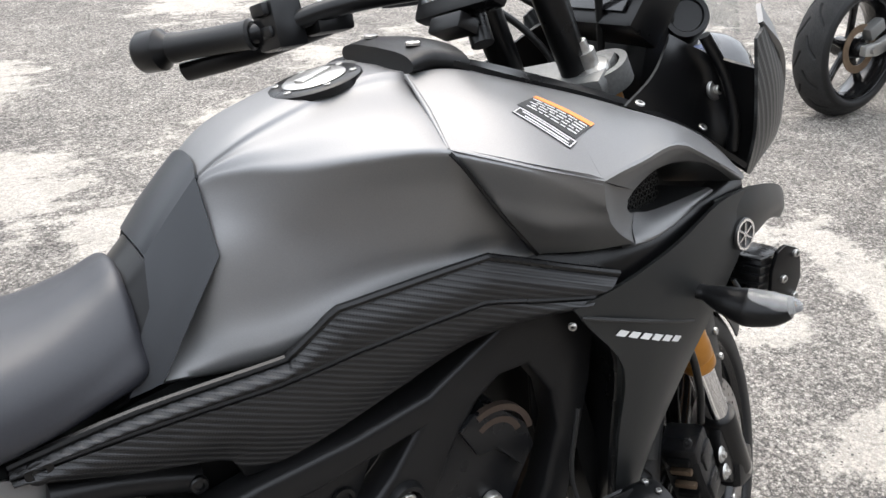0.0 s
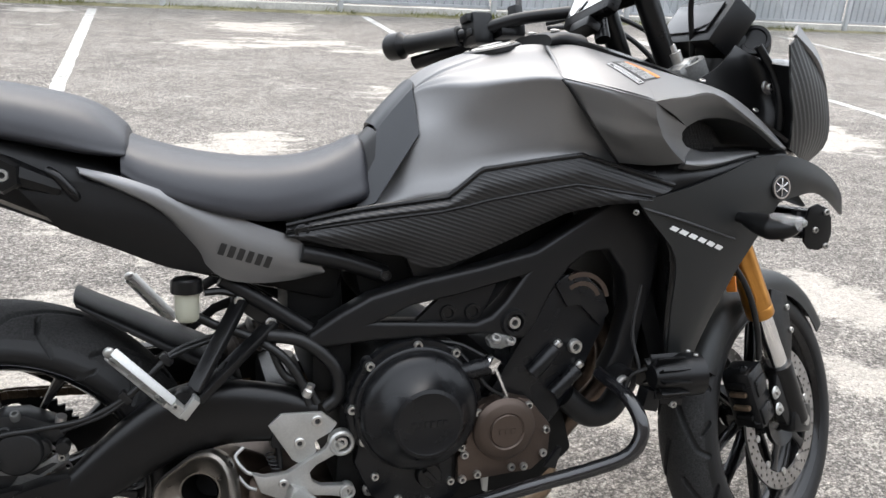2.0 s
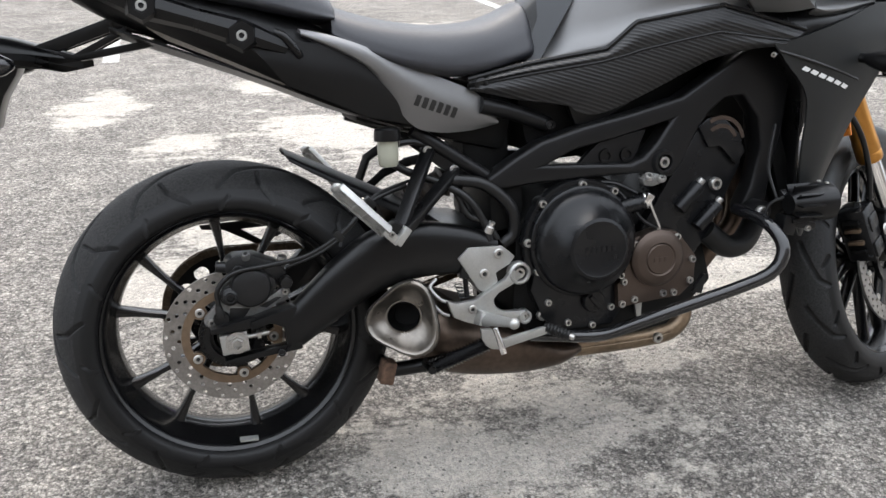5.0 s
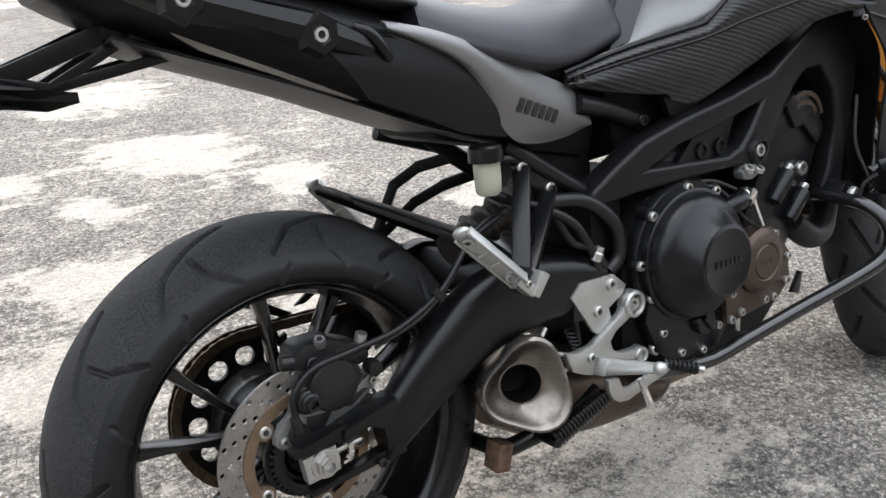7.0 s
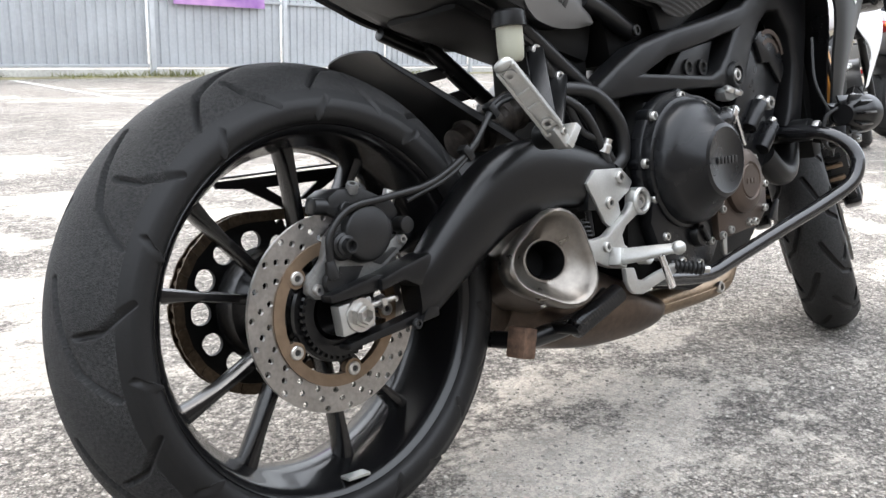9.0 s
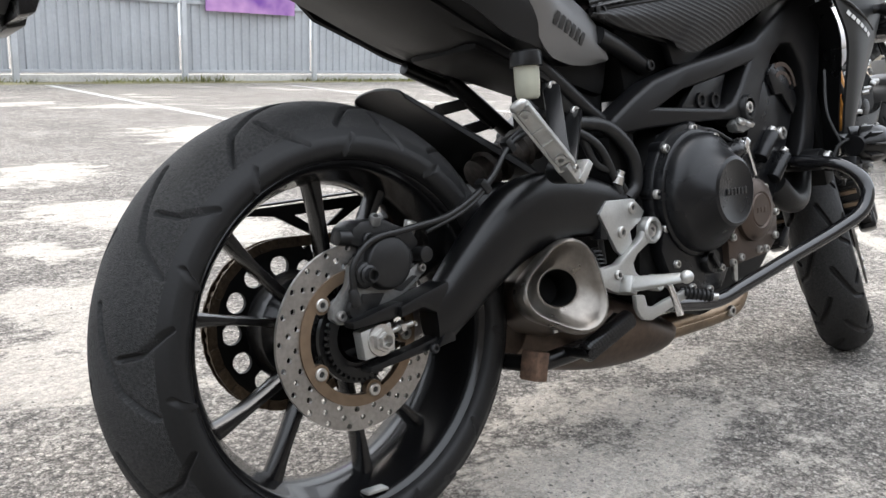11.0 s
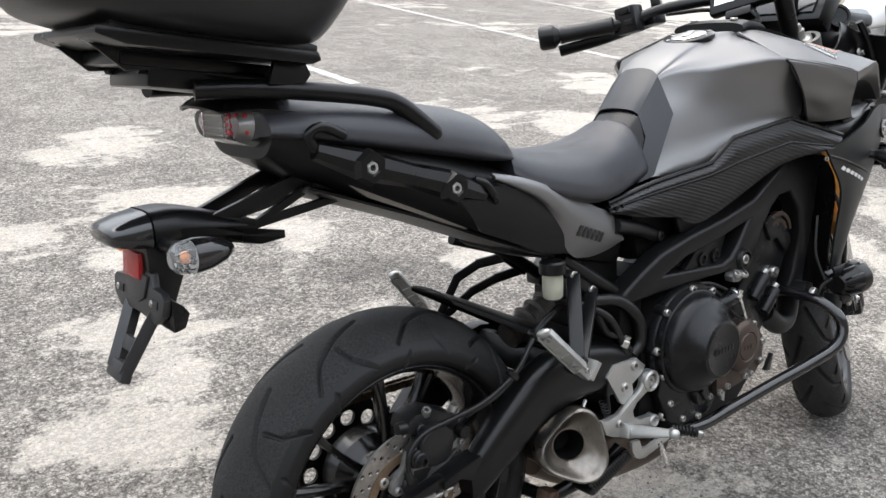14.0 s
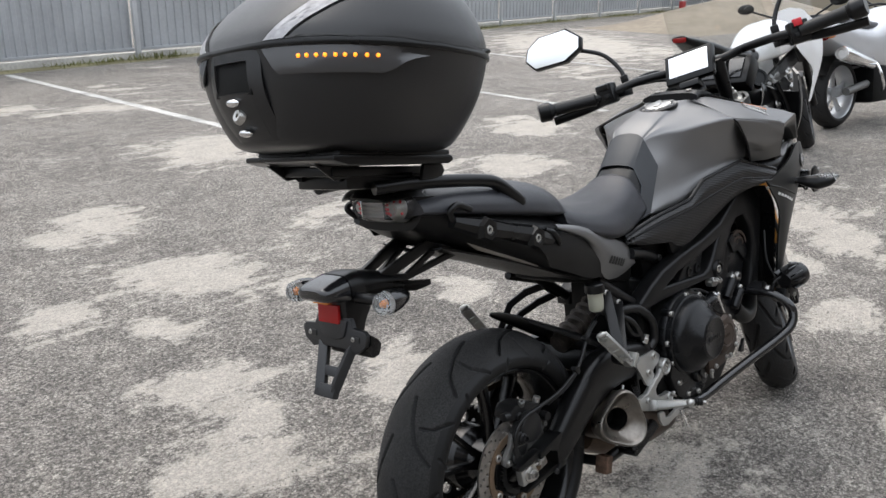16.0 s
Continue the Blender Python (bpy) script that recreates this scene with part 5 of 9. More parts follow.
for side in (-1, 1):
    part("brake_disc", drilled_disc(0.149, 0.115, side * 0.070, 0.005, FRONT, 30), DISC, front_wheel, "drilled steel front brake disc", xf=LOWER)
    hubc = lathe([(0.030, side * 0.066), (0.060, side * 0.074), (0.060, side * 0.064), (0.030, side * 0.056)], FRONT, seg=40, closed=True)
    for k in range(5):
        a = radians(72 * k + 30)
        part("carrier_arm", spoke_mesh(a, 0.055, 0.112, 0.020, 0.014, side * 0.070, side * 0.070, 0.006, FRONT), SATIN_BLACK, front_wheel, xf=LOWER)
    part("disc_carrier", hubc, SATIN_BLACK, front_wheel, xf=LOWER)
    for k in range(10):
        a = radians(36 * k + 12)
        p = FRONT + Vector((0.112 * math.cos(a), side * 0.073, 0.112 * math.sin(a)))
        part("disc_bobbin", lathe([(0, 0.003), (0.007, 0.003), (0.008, 0), (0, 0)], p, (0, side, 0), 14), STEEL, front_wheel, xf=LOWER)
for side in (-1, 1):
    lower = on_fork(0.30, side)
    foot = rod(on_fork(0.300, side), on_fork(0.425, side), 0.026, 0.029, 22, 0.004)
    foot = box(on_fork(0.305, side), (0.075, 0.040, 0.060), (0, 10, 0), 0.012, bm=foot)
    foot = slab([(FRONT.x - 0.100, 0.350), (FRONT.x - 0.085, 0.410), (FRONT.x - 0.045, 0.420), (FRONT.x + 0.01, 0.330), (FRONT.x - 0.02, 0.285), (FRONT.x - 0.06, 0.30)], side * 0.095, side * 0.115, 0.005, bm=foot)
    fork = part("fork_leg", foot, SATIN_BLACK, motorcycle, "black fork foot with axle clamp", xf=LOWER)
    part("fork_stanchion", rod(on_fork(0.415, side), on_fork(0.545, side), 0.0205, seg=28), CHROME, fork, "bright chrome fork tube", xf=LOWER)
    gold_tube = lathe([(0.0, 0.0), (0.0255, 0.0), (0.0275, 0.004), (0.0275, 0.020), (0.0265, 0.022), (0.0275, 0.026), (0.0275, 0.046), (0.0265, 0.052), (0.0265, 0.30), (0.0275, 0.31), (0.0275, 0.52), (0, 0.52)], on_fork(0.530, side), AXIS_UP, 36)
    part("fork_outer_tube", gold_tube, GOLD, fork, "gold anodised fork outer tube", xf=LOWER)
    top = on_fork(1.005, side)
    cap = lathe([(0.0, 0.048), (0.0075, 0.048), (0.0085, 0.040), (0.0085, 0.034), (0.0135, 0.034), (0.0135, 0.014), (0.023, 0.012), (0.0255, 0.007), (0.0255, 0.0), (0, 0)], top, AXIS_UP, 24)
    part("fork_cap", cap, STEEL, fork, "silver fork cap with adjuster nut", xf=LOWER)
    # radial caliper behind the leg
    cx = on_fork(0.385, side, -0.055)
    cb = box((cx.x - 0.005, side * 0.080, cx.z - 0.01), (0.060, 0.062, 0.125), (0, -22, 0), 0.010)
    cb = box((cx.x + 0.004, side * 0.108, cx.z - 0.045), (0.040, 0.014, 0.036), (0, -22, 0), 0.004, bm=cb)
    cb = box((cx.x - 0.012, side * 0.108, cx.z + 0.012), (0.040, 0.014, 0.036), (0, -22, 0), 0.004, bm=cb)
    caliper = part("front_brake_caliper", cb, ENGINE, motorcycle, "black radial front brake caliper", xf=LOWER)
    for dz, du in ((0.030, -0.020), (0.012, -0.013), (-0.016, -0.002), (-0.036, 0.006)):
        pad = box((cx.x + du - 0.014, side * 0.080, cx.z + dz - 0.010), (0.046, 0.034, 0.009), (0, -22, 0), 0.002)
        part("brake_pad", pad, CARRIER if dz in (0.012, -0.016) else ENGINE_DARK, caliper, xf=LOWER)
    for dz, du in ((0.050, -0.030), (-0.062, 0.012)):
        bolt((cx.x + du - 0.022, side * 0.100, cx.z + dz), (-1, side * 0.2, 0.2), 0.007, 0.006, mat=ENGINE, parent=caliper).data.transform(LOWER)
    for dz in (-0.050, -0.016):
        part("caliper_bolt_pad", lathe([(0, 0.003), (0.011, 0.003), (0.0135, 0.0), (0, -0.003)], (cx.x + 0.034 + 0.008 * (dz < -0.03), side * 0.118, cx.z + dz + 0.005), (0, side, 0), 22), ALU, caliper, "round silver bolt washer", xf=LOWER)
        part("caliper_bolt", lathe([(0, 0.006), (0.005, 0.006), (0.006, 0.0), (0, 0)], (cx.x + 0.034 + 0.008 * (dz < -0.03), side * 0.120, cx.z + dz + 0.005), (0, side, 0), 6), STEEL, caliper, xf=LOWER)
    part("brake_hose", tube([(cx.x, side * 0.105, cx.z + 0.060), (cx.x - 0.02, side * 0.118, cx.z + 0.13), (cx.x - 0.06, side * 0.12, cx.z + 0.22), (1.20, side * 0.09, 0.72)], 0.006, 10), SOFT_RUBBER, motorcycle, xf=LOWER)
part("wheel_axle", rod((FRONT.x, -0.128, FRONT.z), (FRONT.x, 0.128, FRONT.z), 0.012, seg=18, bevel=0.001), STEEL, motorcycle, xf=LOWER)
# fork yokes
for z, w in ((0.985, 0.030), (0.790, 0.038)):
    c = on_fork(z, 0, 0.018)
    yoke = box(c, (0.075, 0.250, w), (0, -math.degrees(RAKE), 0), 0.012)
    for s in (-1, 1):
        lathe([(0.0275, -w / 2), (0.037, -w / 2), (0.037, w / 2), (0.0275, w / 2)], on_fork(z, s), AXIS_UP, 30, closed=True, bm=yoke)
    part("fork_yoke", yoke, CAST_ALU if z > 0.9 else SATIN_BLACK, motorcycle, "grey cast upper fork yoke" if z > 0.9 else "", xf=STEER)
# mudguard
fend = []
for a in np.linspace(36, 152, 12):
    t = (a - 36) / 116
    w = 0.066 + 0.006 * math.sin(math.pi * t)
    r = 0.318
    fend.append([(FRONT.x + (r - d) * math.cos(radians(a)), y, FRONT.z + (r - d) * math.sin(radians(a))) for y, d in ((-w, 0.055), (-w * 1.0, 0.028), (-w * 0.8, 0.008), (-w * 0.4, 0.0), (0, -0.001), (w * 0.4, 0.0), (w * 0.8, 0.008), (w, 0.028), (w, 0.055))])
front_fender = part("front_mudguard", patch(fend, 0.003, 3, 3, (0, 0, -1)), DARK_GREY, motorcycle, "dark matt grey front mudguard", xf=LOWER)
for side in (-1, 1):
    stay = slab([(FRONT.x - 0.06, 0.43), (FRONT.x - 0.02, 0.575), (FRONT.x + 0.045, 0.560), (FRONT.x + 0.055, 0.470), (FRONT.x + 0.035, 0.385), (FRONT.x + 0.015, 0.385)], side * 0.076, side * 0.084, 0.003)
    part("mudguard_stay", stay, BLACK, front_fender, xf=LOWER)
    for p in ((FRONT.x + 0.038, 0.530), (FRONT.x + 0.048, 0.480), (FRONT.x + 0.030, 0.400)):
        bolt((p[0], side * 0.084, p[1]), (0, side, 0), 0.0065, 0.005, parent=front_fender).data.transform(LOWER)

# ---- handlebar and controls (turned) ----
BAR_Z = 1.118
BARS = Matrix.Translation(BAR_SHIFT) @ STEER
bc = on_fork(BAR_Z, 0, 0.030)


def bar_point(out, back, up):
    """A point on the bar, before steering: out to the left is positive."""
    return (bc.x - back, out, bc.z + up)


hb = tube([bar_point(-0.40, 0.150, 0.012), bar_point(-0.29, 0.120, 0.006), bar_point(-0.20, 0.070, 0.012), bar_point(-0.12, 0.010, 0.012), bar_point(-0.06, 0.0, 0.004), bar_point(0.06, 0.0, 0.004),
           bar_point(0.12, 0.010, 0.012), bar_point(0.20, 0.070, 0.012), bar_point(0.30, 0.120, 0.000), bar_point(0.43, 0.165, 0.006)], 0.0125, 16, 6)
handlebar = part("handlebar", hb, SATIN_BLACK, motorcycle, "black tubular handlebar turned to one side", xf=BARS)
for s in (-1, 1):
    part("bar_riser", rod(tuple(on_fork(0.985, s, 0.030, 0.045)), (bc.x, s * 0.045, bc.z + 0.012), 0.019, 0.022, 20, 0.003), SATIN_BLACK, handlebar, xf=BARS)
    part("grip", lathe([(0, 0.0), (0.0165, 0.0), (0.0205, 0.004), (0.0185, 0.012), (0.0178, 0.06), (0.0185, 0.11), (0.0200, 0.118), (0.0200, 0.124), (0, 0.124)], bar_point(0.305 if s > 0 else -0.275, 0.121, 0.0 if s > 0 else 0.006), Vector((-0.30, s, 0.05)), 28), SOFT_RUBBER, handlebar, "worn black rubber grip", xf=BARS)
    part("bar_end_weight", lathe([(0, 0.048), (0.024, 0.048), (0.028, 0.042), (0.028, 0.014), (0.019, 0.004), (0.017, 0.0), (0, 0)], bar_point(0.424 if s > 0 else -0.392, 0.158, 0.006 if s > 0 else 0.012), Vector((-0.30, s, 0.05)), 28), SATIN_BLACK, handlebar, "black bar end weight", xf=BARS)
    sw = box(bar_point(s * 0.270, 0.108, 0.004), (0.046, 0.052, 0.062), (0, 0, -s * 14), 0.008)
    sw = box(bar_point(s * 0.272, 0.130, 0.024), (0.020, 0.030, 0.016), (0, 0, -s * 14), 0.003, bm=sw)
    sw = box(bar_point(s * 0.268, 0.130, -0.004), (0.014, 0.022, 0.014), (0, 0, -s * 14), 0.003, bm=sw)
    switch = part("switch_housing", sw, SATIN_BLACK, handlebar, "black switch housing", xf=BARS)
    part("lever_perch", box(bar_point(s * 0.230, 0.060, 0.000), (0.055, 0.040, 0.034), (0, 0, -s * 18), 0.007), SATIN_BLACK, handlebar, xf=BARS)
    part("lever", tube([bar_point(s * 0.235, 0.055, -0.004), bar_point(s * 0.285, 0.080, -0.012), bar_point(s * 0.35, 0.108, -0.022), bar_point(s * 0.440, 0.130, -0.026)], [0.011, 0.011, 0.010, 0.010], 12, 5, squash=1.5), SATIN_BLACK, handlebar, "black brake or clutch lever", xf=BARS)
part("start_switch", box(bar_point(-0.272, 0.135, 0.030), (0.014, 0.024, 0.020), (0, 0, 14), 0.003), material("red_switch_plastic", (0.55, 0.02, 0.03), rough=0.4), handlebar, "red stop switch", xf=BARS)
for s in (1, -1):
    stalk = tube([bar_point(s * 0.215, 0.055, 0.015), bar_point(s * 0.225, 0.030, 0.065), bar_point(s * 0.265, 0.012, 0.125), bar_point(s * 0.335, 0.006, 0.165)], 0.0065, 12)
    stalk = box(bar_point(s * 0.217, 0.052, 0.030), (0.022, 0.022, 0.030), (0, 0, 0), 0.003, bm=stalk)
    mirror = part("mirror", stalk, SATIN_BLACK, motorcycle, "rear-view mirror on a black stalk", xf=BARS)
    face = [(-0.095, -0.010), (-0.068, -0.046), (0.036, -0.052), (0.090, -0.026), (0.098, 0.010), (0.058, 0.050), (-0.036, 0.054), (-0.080, 0.028)]
    mm = Matrix.Translation(bar_point(s * 0.405, 0.007, 0.185)) @ pose(0, 0, 0, 12, 0, 90 + s * -6)
    shell = slab([(s * -x, z) for x, z in face], -0.006, 0.022, 0.006)
    shell.transform(mm @ pose(0, 0, 0, 0, 0, 0))
    part("mirror_shell", shell, SATIN_BLACK, mirror, xf=BARS)
    glass = slab([(s * -x * 0.93, z * 0.90) for x, z in face], 0.019, 0.0255, 0.001)
    glass.transform(mm)
    part("mirror_glass", glass, MIRROR, mirror, "bright mirror glass", xf=BARS)

# ---- sat nav on the bar ----
gm = BARS @ Matrix.Translation((bc.x - 0.040, 0.028, bc.z + 0.010)) @ pose(0, 0, 0, 0, 0, -27 + 8) @ pose(0, 0, 0, 0, 28, 0)
gb = box((0, 0, 0), (0.026, 0.150, 0.096), (0, 0, 0), 0.008)
gb.transform(gm)
gps = part("satellite_navigator", gb, SATIN_BLACK, motorcycle, "black navigator on the handlebar with a pale reflecting screen")
gs = box((-0.0135, 0, 0.004), (0.002, 0.122, 0.066), (0, 0, 0), 0.0006)
gs.transform(gm)
part("screen", gs, MIRROR, gps)
gk = box((-0.002, 0.0, -0.062), (0.030, 0.060, 0.020), (0, 0, 0), 0.004)
gk = rod((0.010, 0, -0.02), (0.03, -0.02, -0.075), 0.014, seg=14, bm=gk)
gk.transform(gm)
part("navigator_mount", gk, SATIN_BLACK, gps)

# ---- dash, nose and screen (fixed to the frame) ----
dash = box((1.262, 0.0, 1.085), (0.060, 0.190, 0.100), (0, 35, 0), 0.010)
dash = box((1.300, 0.0, 1.010), (0.10, 0.16, 0.13), (0, 10, 0), 0.015, bm=dash)
dashboard = part("dashboard", dash, SATIN_BLACK, motorcycle, "black instrument panel")
part("display", box((1.235, 0.0, 1.105), (0.004, 0.150, 0.066), (0, 35, 0), 0.001), GLOSS_BLACK, dashboard)
part("power_socket", lathe([(0, 0.010), (0.020, 0.010), (0.022, 0.013), (0.028, 0.013), (0.030, 0.008), (0.031, -0.02), (0, -0.02)], (1.320, -0.080, 1.062), (-0.55, -0.75, 0.35), 32), SATIN_BLACK, dashboard, "round black capped socket")
part("blue_knob", lathe([(0, 0.02), (0.006, 0.02), (0.012, 0.012), (0.012, 0.002), (0, 0)], (1.312, -0.112, 1.018), (-0.5, -0.8, 0.3), 8), material("blue_grey_knob", (0.10, 0.12, 0.20), rough=0.4), dashboard)
nose_side = [
    [(1.285, -0.212, 1.050), (1.294, -0.212, 0.984), (1.318, -0.196, 0.926), (1.338, -0.172, 0.872)],
    [(1.295, -0.210, 1.058), (1.338, -0.200, 0.988), (1.368, -0.178, 0.915), (1.380, -0.146, 0.856)],
    [(1.302, -0.206, 1.063), (1.378, -0.181, 0.990), (1.427, -0.146, 0.905), (1.426, -0.108, 0.842)],
    [(1.310, -0.202, 1.066), (1.412, -0.160, 0.985), (1.480, -0.106, 0.885), (1.468, -0.066, 0.830)]]
nr = patch(nose_side, 0.004, 4, 4)
nl = mirrored(nr)
nose = part("nose_side_panel", nr, CARBON_NOSE, motorcycle, "ribbed carbon-look nose side panel")
part("nose_side_panel", nl, CARBON_NOSE, motorcycle)
head = body([(1.34, [(0, 1.03), (-0.09, 1.02), (-0.135, 0.95), (-0.10, 0.86), (0, 0.84)]), (1.41, [(0, 1.035), (-0.09, 1.025), (-0.125, 0.95), (-0.09, 0.85), (0, 0.83)]), (1.455, [(0, 1.01), (-0.07, 1.0), (-0.095, 0.94), (-0.07, 0.86), (0, 0.84)]), (1.48, [(0, 0.96), (-0.03, 0.955), (-0.045, 0.925), (-0.03, 0.89), (0, 0.88)])], 4, 4)
headlamp = part("headlamp_cowl", head, GLOSS_BLACK, motorcycle, "black headlamp cowl")
edge = patch([[(1.298, -0.208, 1.068), (1.362, -0.190, 1.030), (1.412, -0.162, 0.986), (1.448, -0.135, 0.940)], [(1.320, -0.186, 1.086), (1.394, -0.158, 1.038), (1.442, -0.128, 0.986), (1.468, -0.104, 0.942)]], 0.006, 3, 4)
part("nose_edge", mirrored(edge), GREY_PAINT, motorcycle)
part("nose_edge", edge, GREY_PAINT, motorcycle, "grey upper edge of the nose")
inner = [
    [(1.135, -0.162, 0.985), (1.220, -0.150, 0.952), (1.285, -0.150, 0.912), (1.344, -0.166, 0.870)],
    [(1.190, -0.148, 1.010), (1.250, -0.140, 0.985), (1.305, -0.138, 0.962), (1.322, -0.192, 0.926)],
    [(1.230, -0.130, 1.040), (1.268, -0.132, 1.020), (1.300, -0.150, 1.000), (1.298, -0.208, 0.985)],
    [(1.246, -0.118, 1.052), (1.274, -0.134, 1.034), (1.290, -0.165, 1.020), (1.292, -0.211, 1.014)]]
ir = patch(inner, 0.004, 4, 4)
part("inner_fairing", mirrored(ir), SATIN_BLACK, motorcycle)
inner_fairing = part("inner_fairing", ir, SATIN_BLACK, motorcycle, "black inner fairing with round bolts")
part("fairing_washer", lathe([(0, 0.004), (0.013, 0.004), (0.0145, 0.002), (0.015, 0), (0, 0)], (1.308, -0.140, 0.980), (-0.1, -1, 0.15), 28), STEEL, inner_fairing)
bolt((1.308, -0.144, 0.980), (-0.1, -1, 0.15), 0.007, 0.005, parent=inner_fairing)
part("fairing_hose", tube([(1.270, -0.150, 1.050), (1.300, -0.160, 1.000), (1.312, -0.168, 0.950), (1.315, -0.165, 0.905)], 0.0075, 10), SATIN_BLACK, inner_fairing)
# clear screen
scr = []
for z, x, w in ((1.045, 1.420, 0.150), (1.130, 1.372, 0.170), (1.230, 1.310, 0.168), (1.330, 1.250, 0.150), (1.395, 1.215, 0.110)):
    scr.append([(x - 0.075 * (abs(y) ** 2), y * w, z) for y in (-1, -0.66, -0.33, 0, 0.33, 0.66, 1)])
windscreen = part("windscreen", patch(scr, 0.004, 4, 4, (-1, 0, 0)), ACRYLIC, motorcycle, "clear acrylic touring windscreen")
windscreen.visible_shadow = False

# ---- side shrouds ----
shroud = [
    [(1.004, -0.222, 0.790), (1.028, -0.222, 0.760), (1.085, -0.218, 0.690), (1.090, -0.208, 0.590), (1.098, -0.198, 0.500), (1.105, -0.192, 0.428)],
    [(1.075, -0.226, 0.806), (1.095, -0.226, 0.775), (1.120, -0.222, 0.690), (1.120, -0.212, 0.590), (1.115, -0.200, 0.490), (1.112, -0.192, 0.414)],
    [(1.160, -0.222, 0.832), (1.165, -0.224, 0.790), (1.165, -0.220, 0.710), (1.150, -0.210, 0.600), (1.132, -0.198, 0.500), (1.118, -0.190, 0.412)],
    [(1.245, -0.206, 0.860), (1.240, -0.212, 0.800), (1.215, -0.212, 0.718), (1.185, -0.204, 0.628), (1.150, -0.194, 0.518), (1.124, -0.188, 0.420)],
    [(1.330, -0.186, 0.860), (1.310, -0.194, 0.790), (1.258, -0.200, 0.716), (1.218, -0.198, 0.650), (1.168, -0.190, 0.540), (1.130, -0.186, 0.430)]]
sr = patch(shroud, 0.005, 4, 4)
shroud_bm = sr.copy()
sl = mirrored(sr)
side_shroud = part("side_shroud", sr, DARK_GREY, motorcycle, "dark matt grey radiator shroud with an emblem")
part("side_shroud", sl, DARK_GREY, motorcycle)
beak = [
    [(1.240, -0.200, 0.862), (1.330, -0.186, 0.860), (1.420, -0.150, 0.838), (1.500, -0.108, 0.806), (1.560, -0.070, 0.770), (1.586, -0.050, 0.732)],
    [(1.270, -0.202, 0.830), (1.335, -0.190, 0.825), (1.420, -0.158, 0.808), (1.495, -0.118, 0.782), (1.550, -0.078, 0.752), (1.584, -0.052, 0.730)],
    [(1.290, -0.198, 0.775), (1.345, -0.180, 0.785), (1.415, -0.152, 0.788), (1.480, -0.120, 0.768), (1.540, -0.082, 0.744), (1.580, -0.054, 0.728)]]
bk = patch(beak, 0.005, 4, 4)
bl = mirrored(bk)
part("front_winglet", bk, DARK_GREY, side_shroud, "pointed dark grey winglet")
part("front_winglet", bl, DARK_GREY, motorcycle)
emb = lathe([(0.0, 0.0030), (0.0175, 0.0030), (0.0175, 0.0045), (0.0200, 0.0045), (0.0215, 0.003), (0.0215, 0.0), (0, 0)], (1.298, -0.199, 0.806), (0.16, -0.98, 0.08), 40)
emblem = part("emblem", emb, INK_AND_RECESS, side_shroud, "round black and chrome emblem")
em = Matrix.Translation((1.2987, -0.2032, 0.8065)) @ Vector((0, -1, 0)).rotation_difference(Vector((0.16, -0.98, 0.08))).to_matrix().to_4x4()
arms = lathe([(0.0172, -0.0012), (0.0205, -0.0012), (0.0205, 0.0012), (0.0172, 0.0012)], seg=40, closed=True)
for k in range(3):
    box((0, 0, 0), (0.0026, 0.0022, 0.032), (0, 60 * k, 0), 0.0005, bm=arms)
arms.transform(em)
part("emblem_arms", arms, CHROME, emblem)
# side script: plain slanted bars
script_m = pose(0, 0, 0, 90, 0, 0)
shroud_tree = tree_of(shroud_bm)
for k in range(6):
    m = Matrix.Translation((1.074 + 0.0184 * k, -0.250, 0.744 - 0.0070 * k)) @ pose(0, 0, 0, 0, 24, 0) @ script_m
    m = m @ Matrix(((1, 0.45, 0, 0), (0, 1, 0, 0), (0, 0, 1, 0), (0, 0, 0, 1)))
    b = strip_sheet(m, 0, 0, 0.0146, 0.0078, 3, 2)
    part("script_letter", drape(b, shroud_tree, (0, -1, 0.05), 0.0006), WHITE, side_shroud)
line = tube([(1.014, -0.222, 0.778), (1.075, -0.2275, 0.760), (1.140, -0.224, 0.739), (1.200, -0.215, 0.719)], 0.0026, 8, 5)
part("shroud_groove", line, INK_AND_RECESS, side_shroud)
bolt((1.002, -0.222, 0.772), (-0.6, -0.7, -0.2), 0.0048, 0.004, parent=side_shroud)
inner_panel = patch([[(1.030, -0.205, 0.775), (1.085, -0.205, 0.700), (1.092, -0.195, 0.560), (1.102, -0.185, 0.440)], [(1.080, -0.110, 0.760), (1.118, -0.110, 0.690), (1.126, -0.105, 0.560), (1.130, -0.105, 0.450)], [(1.120, -0.030, 0.760), (1.150, -0.030, 0.690), (1.155, -0.030, 0.560), (1.155, -0.030, 0.450)]], 0.004, 4, 4)
part("shroud_inner", inner_panel, SATIN_BLACK, side_shroud)


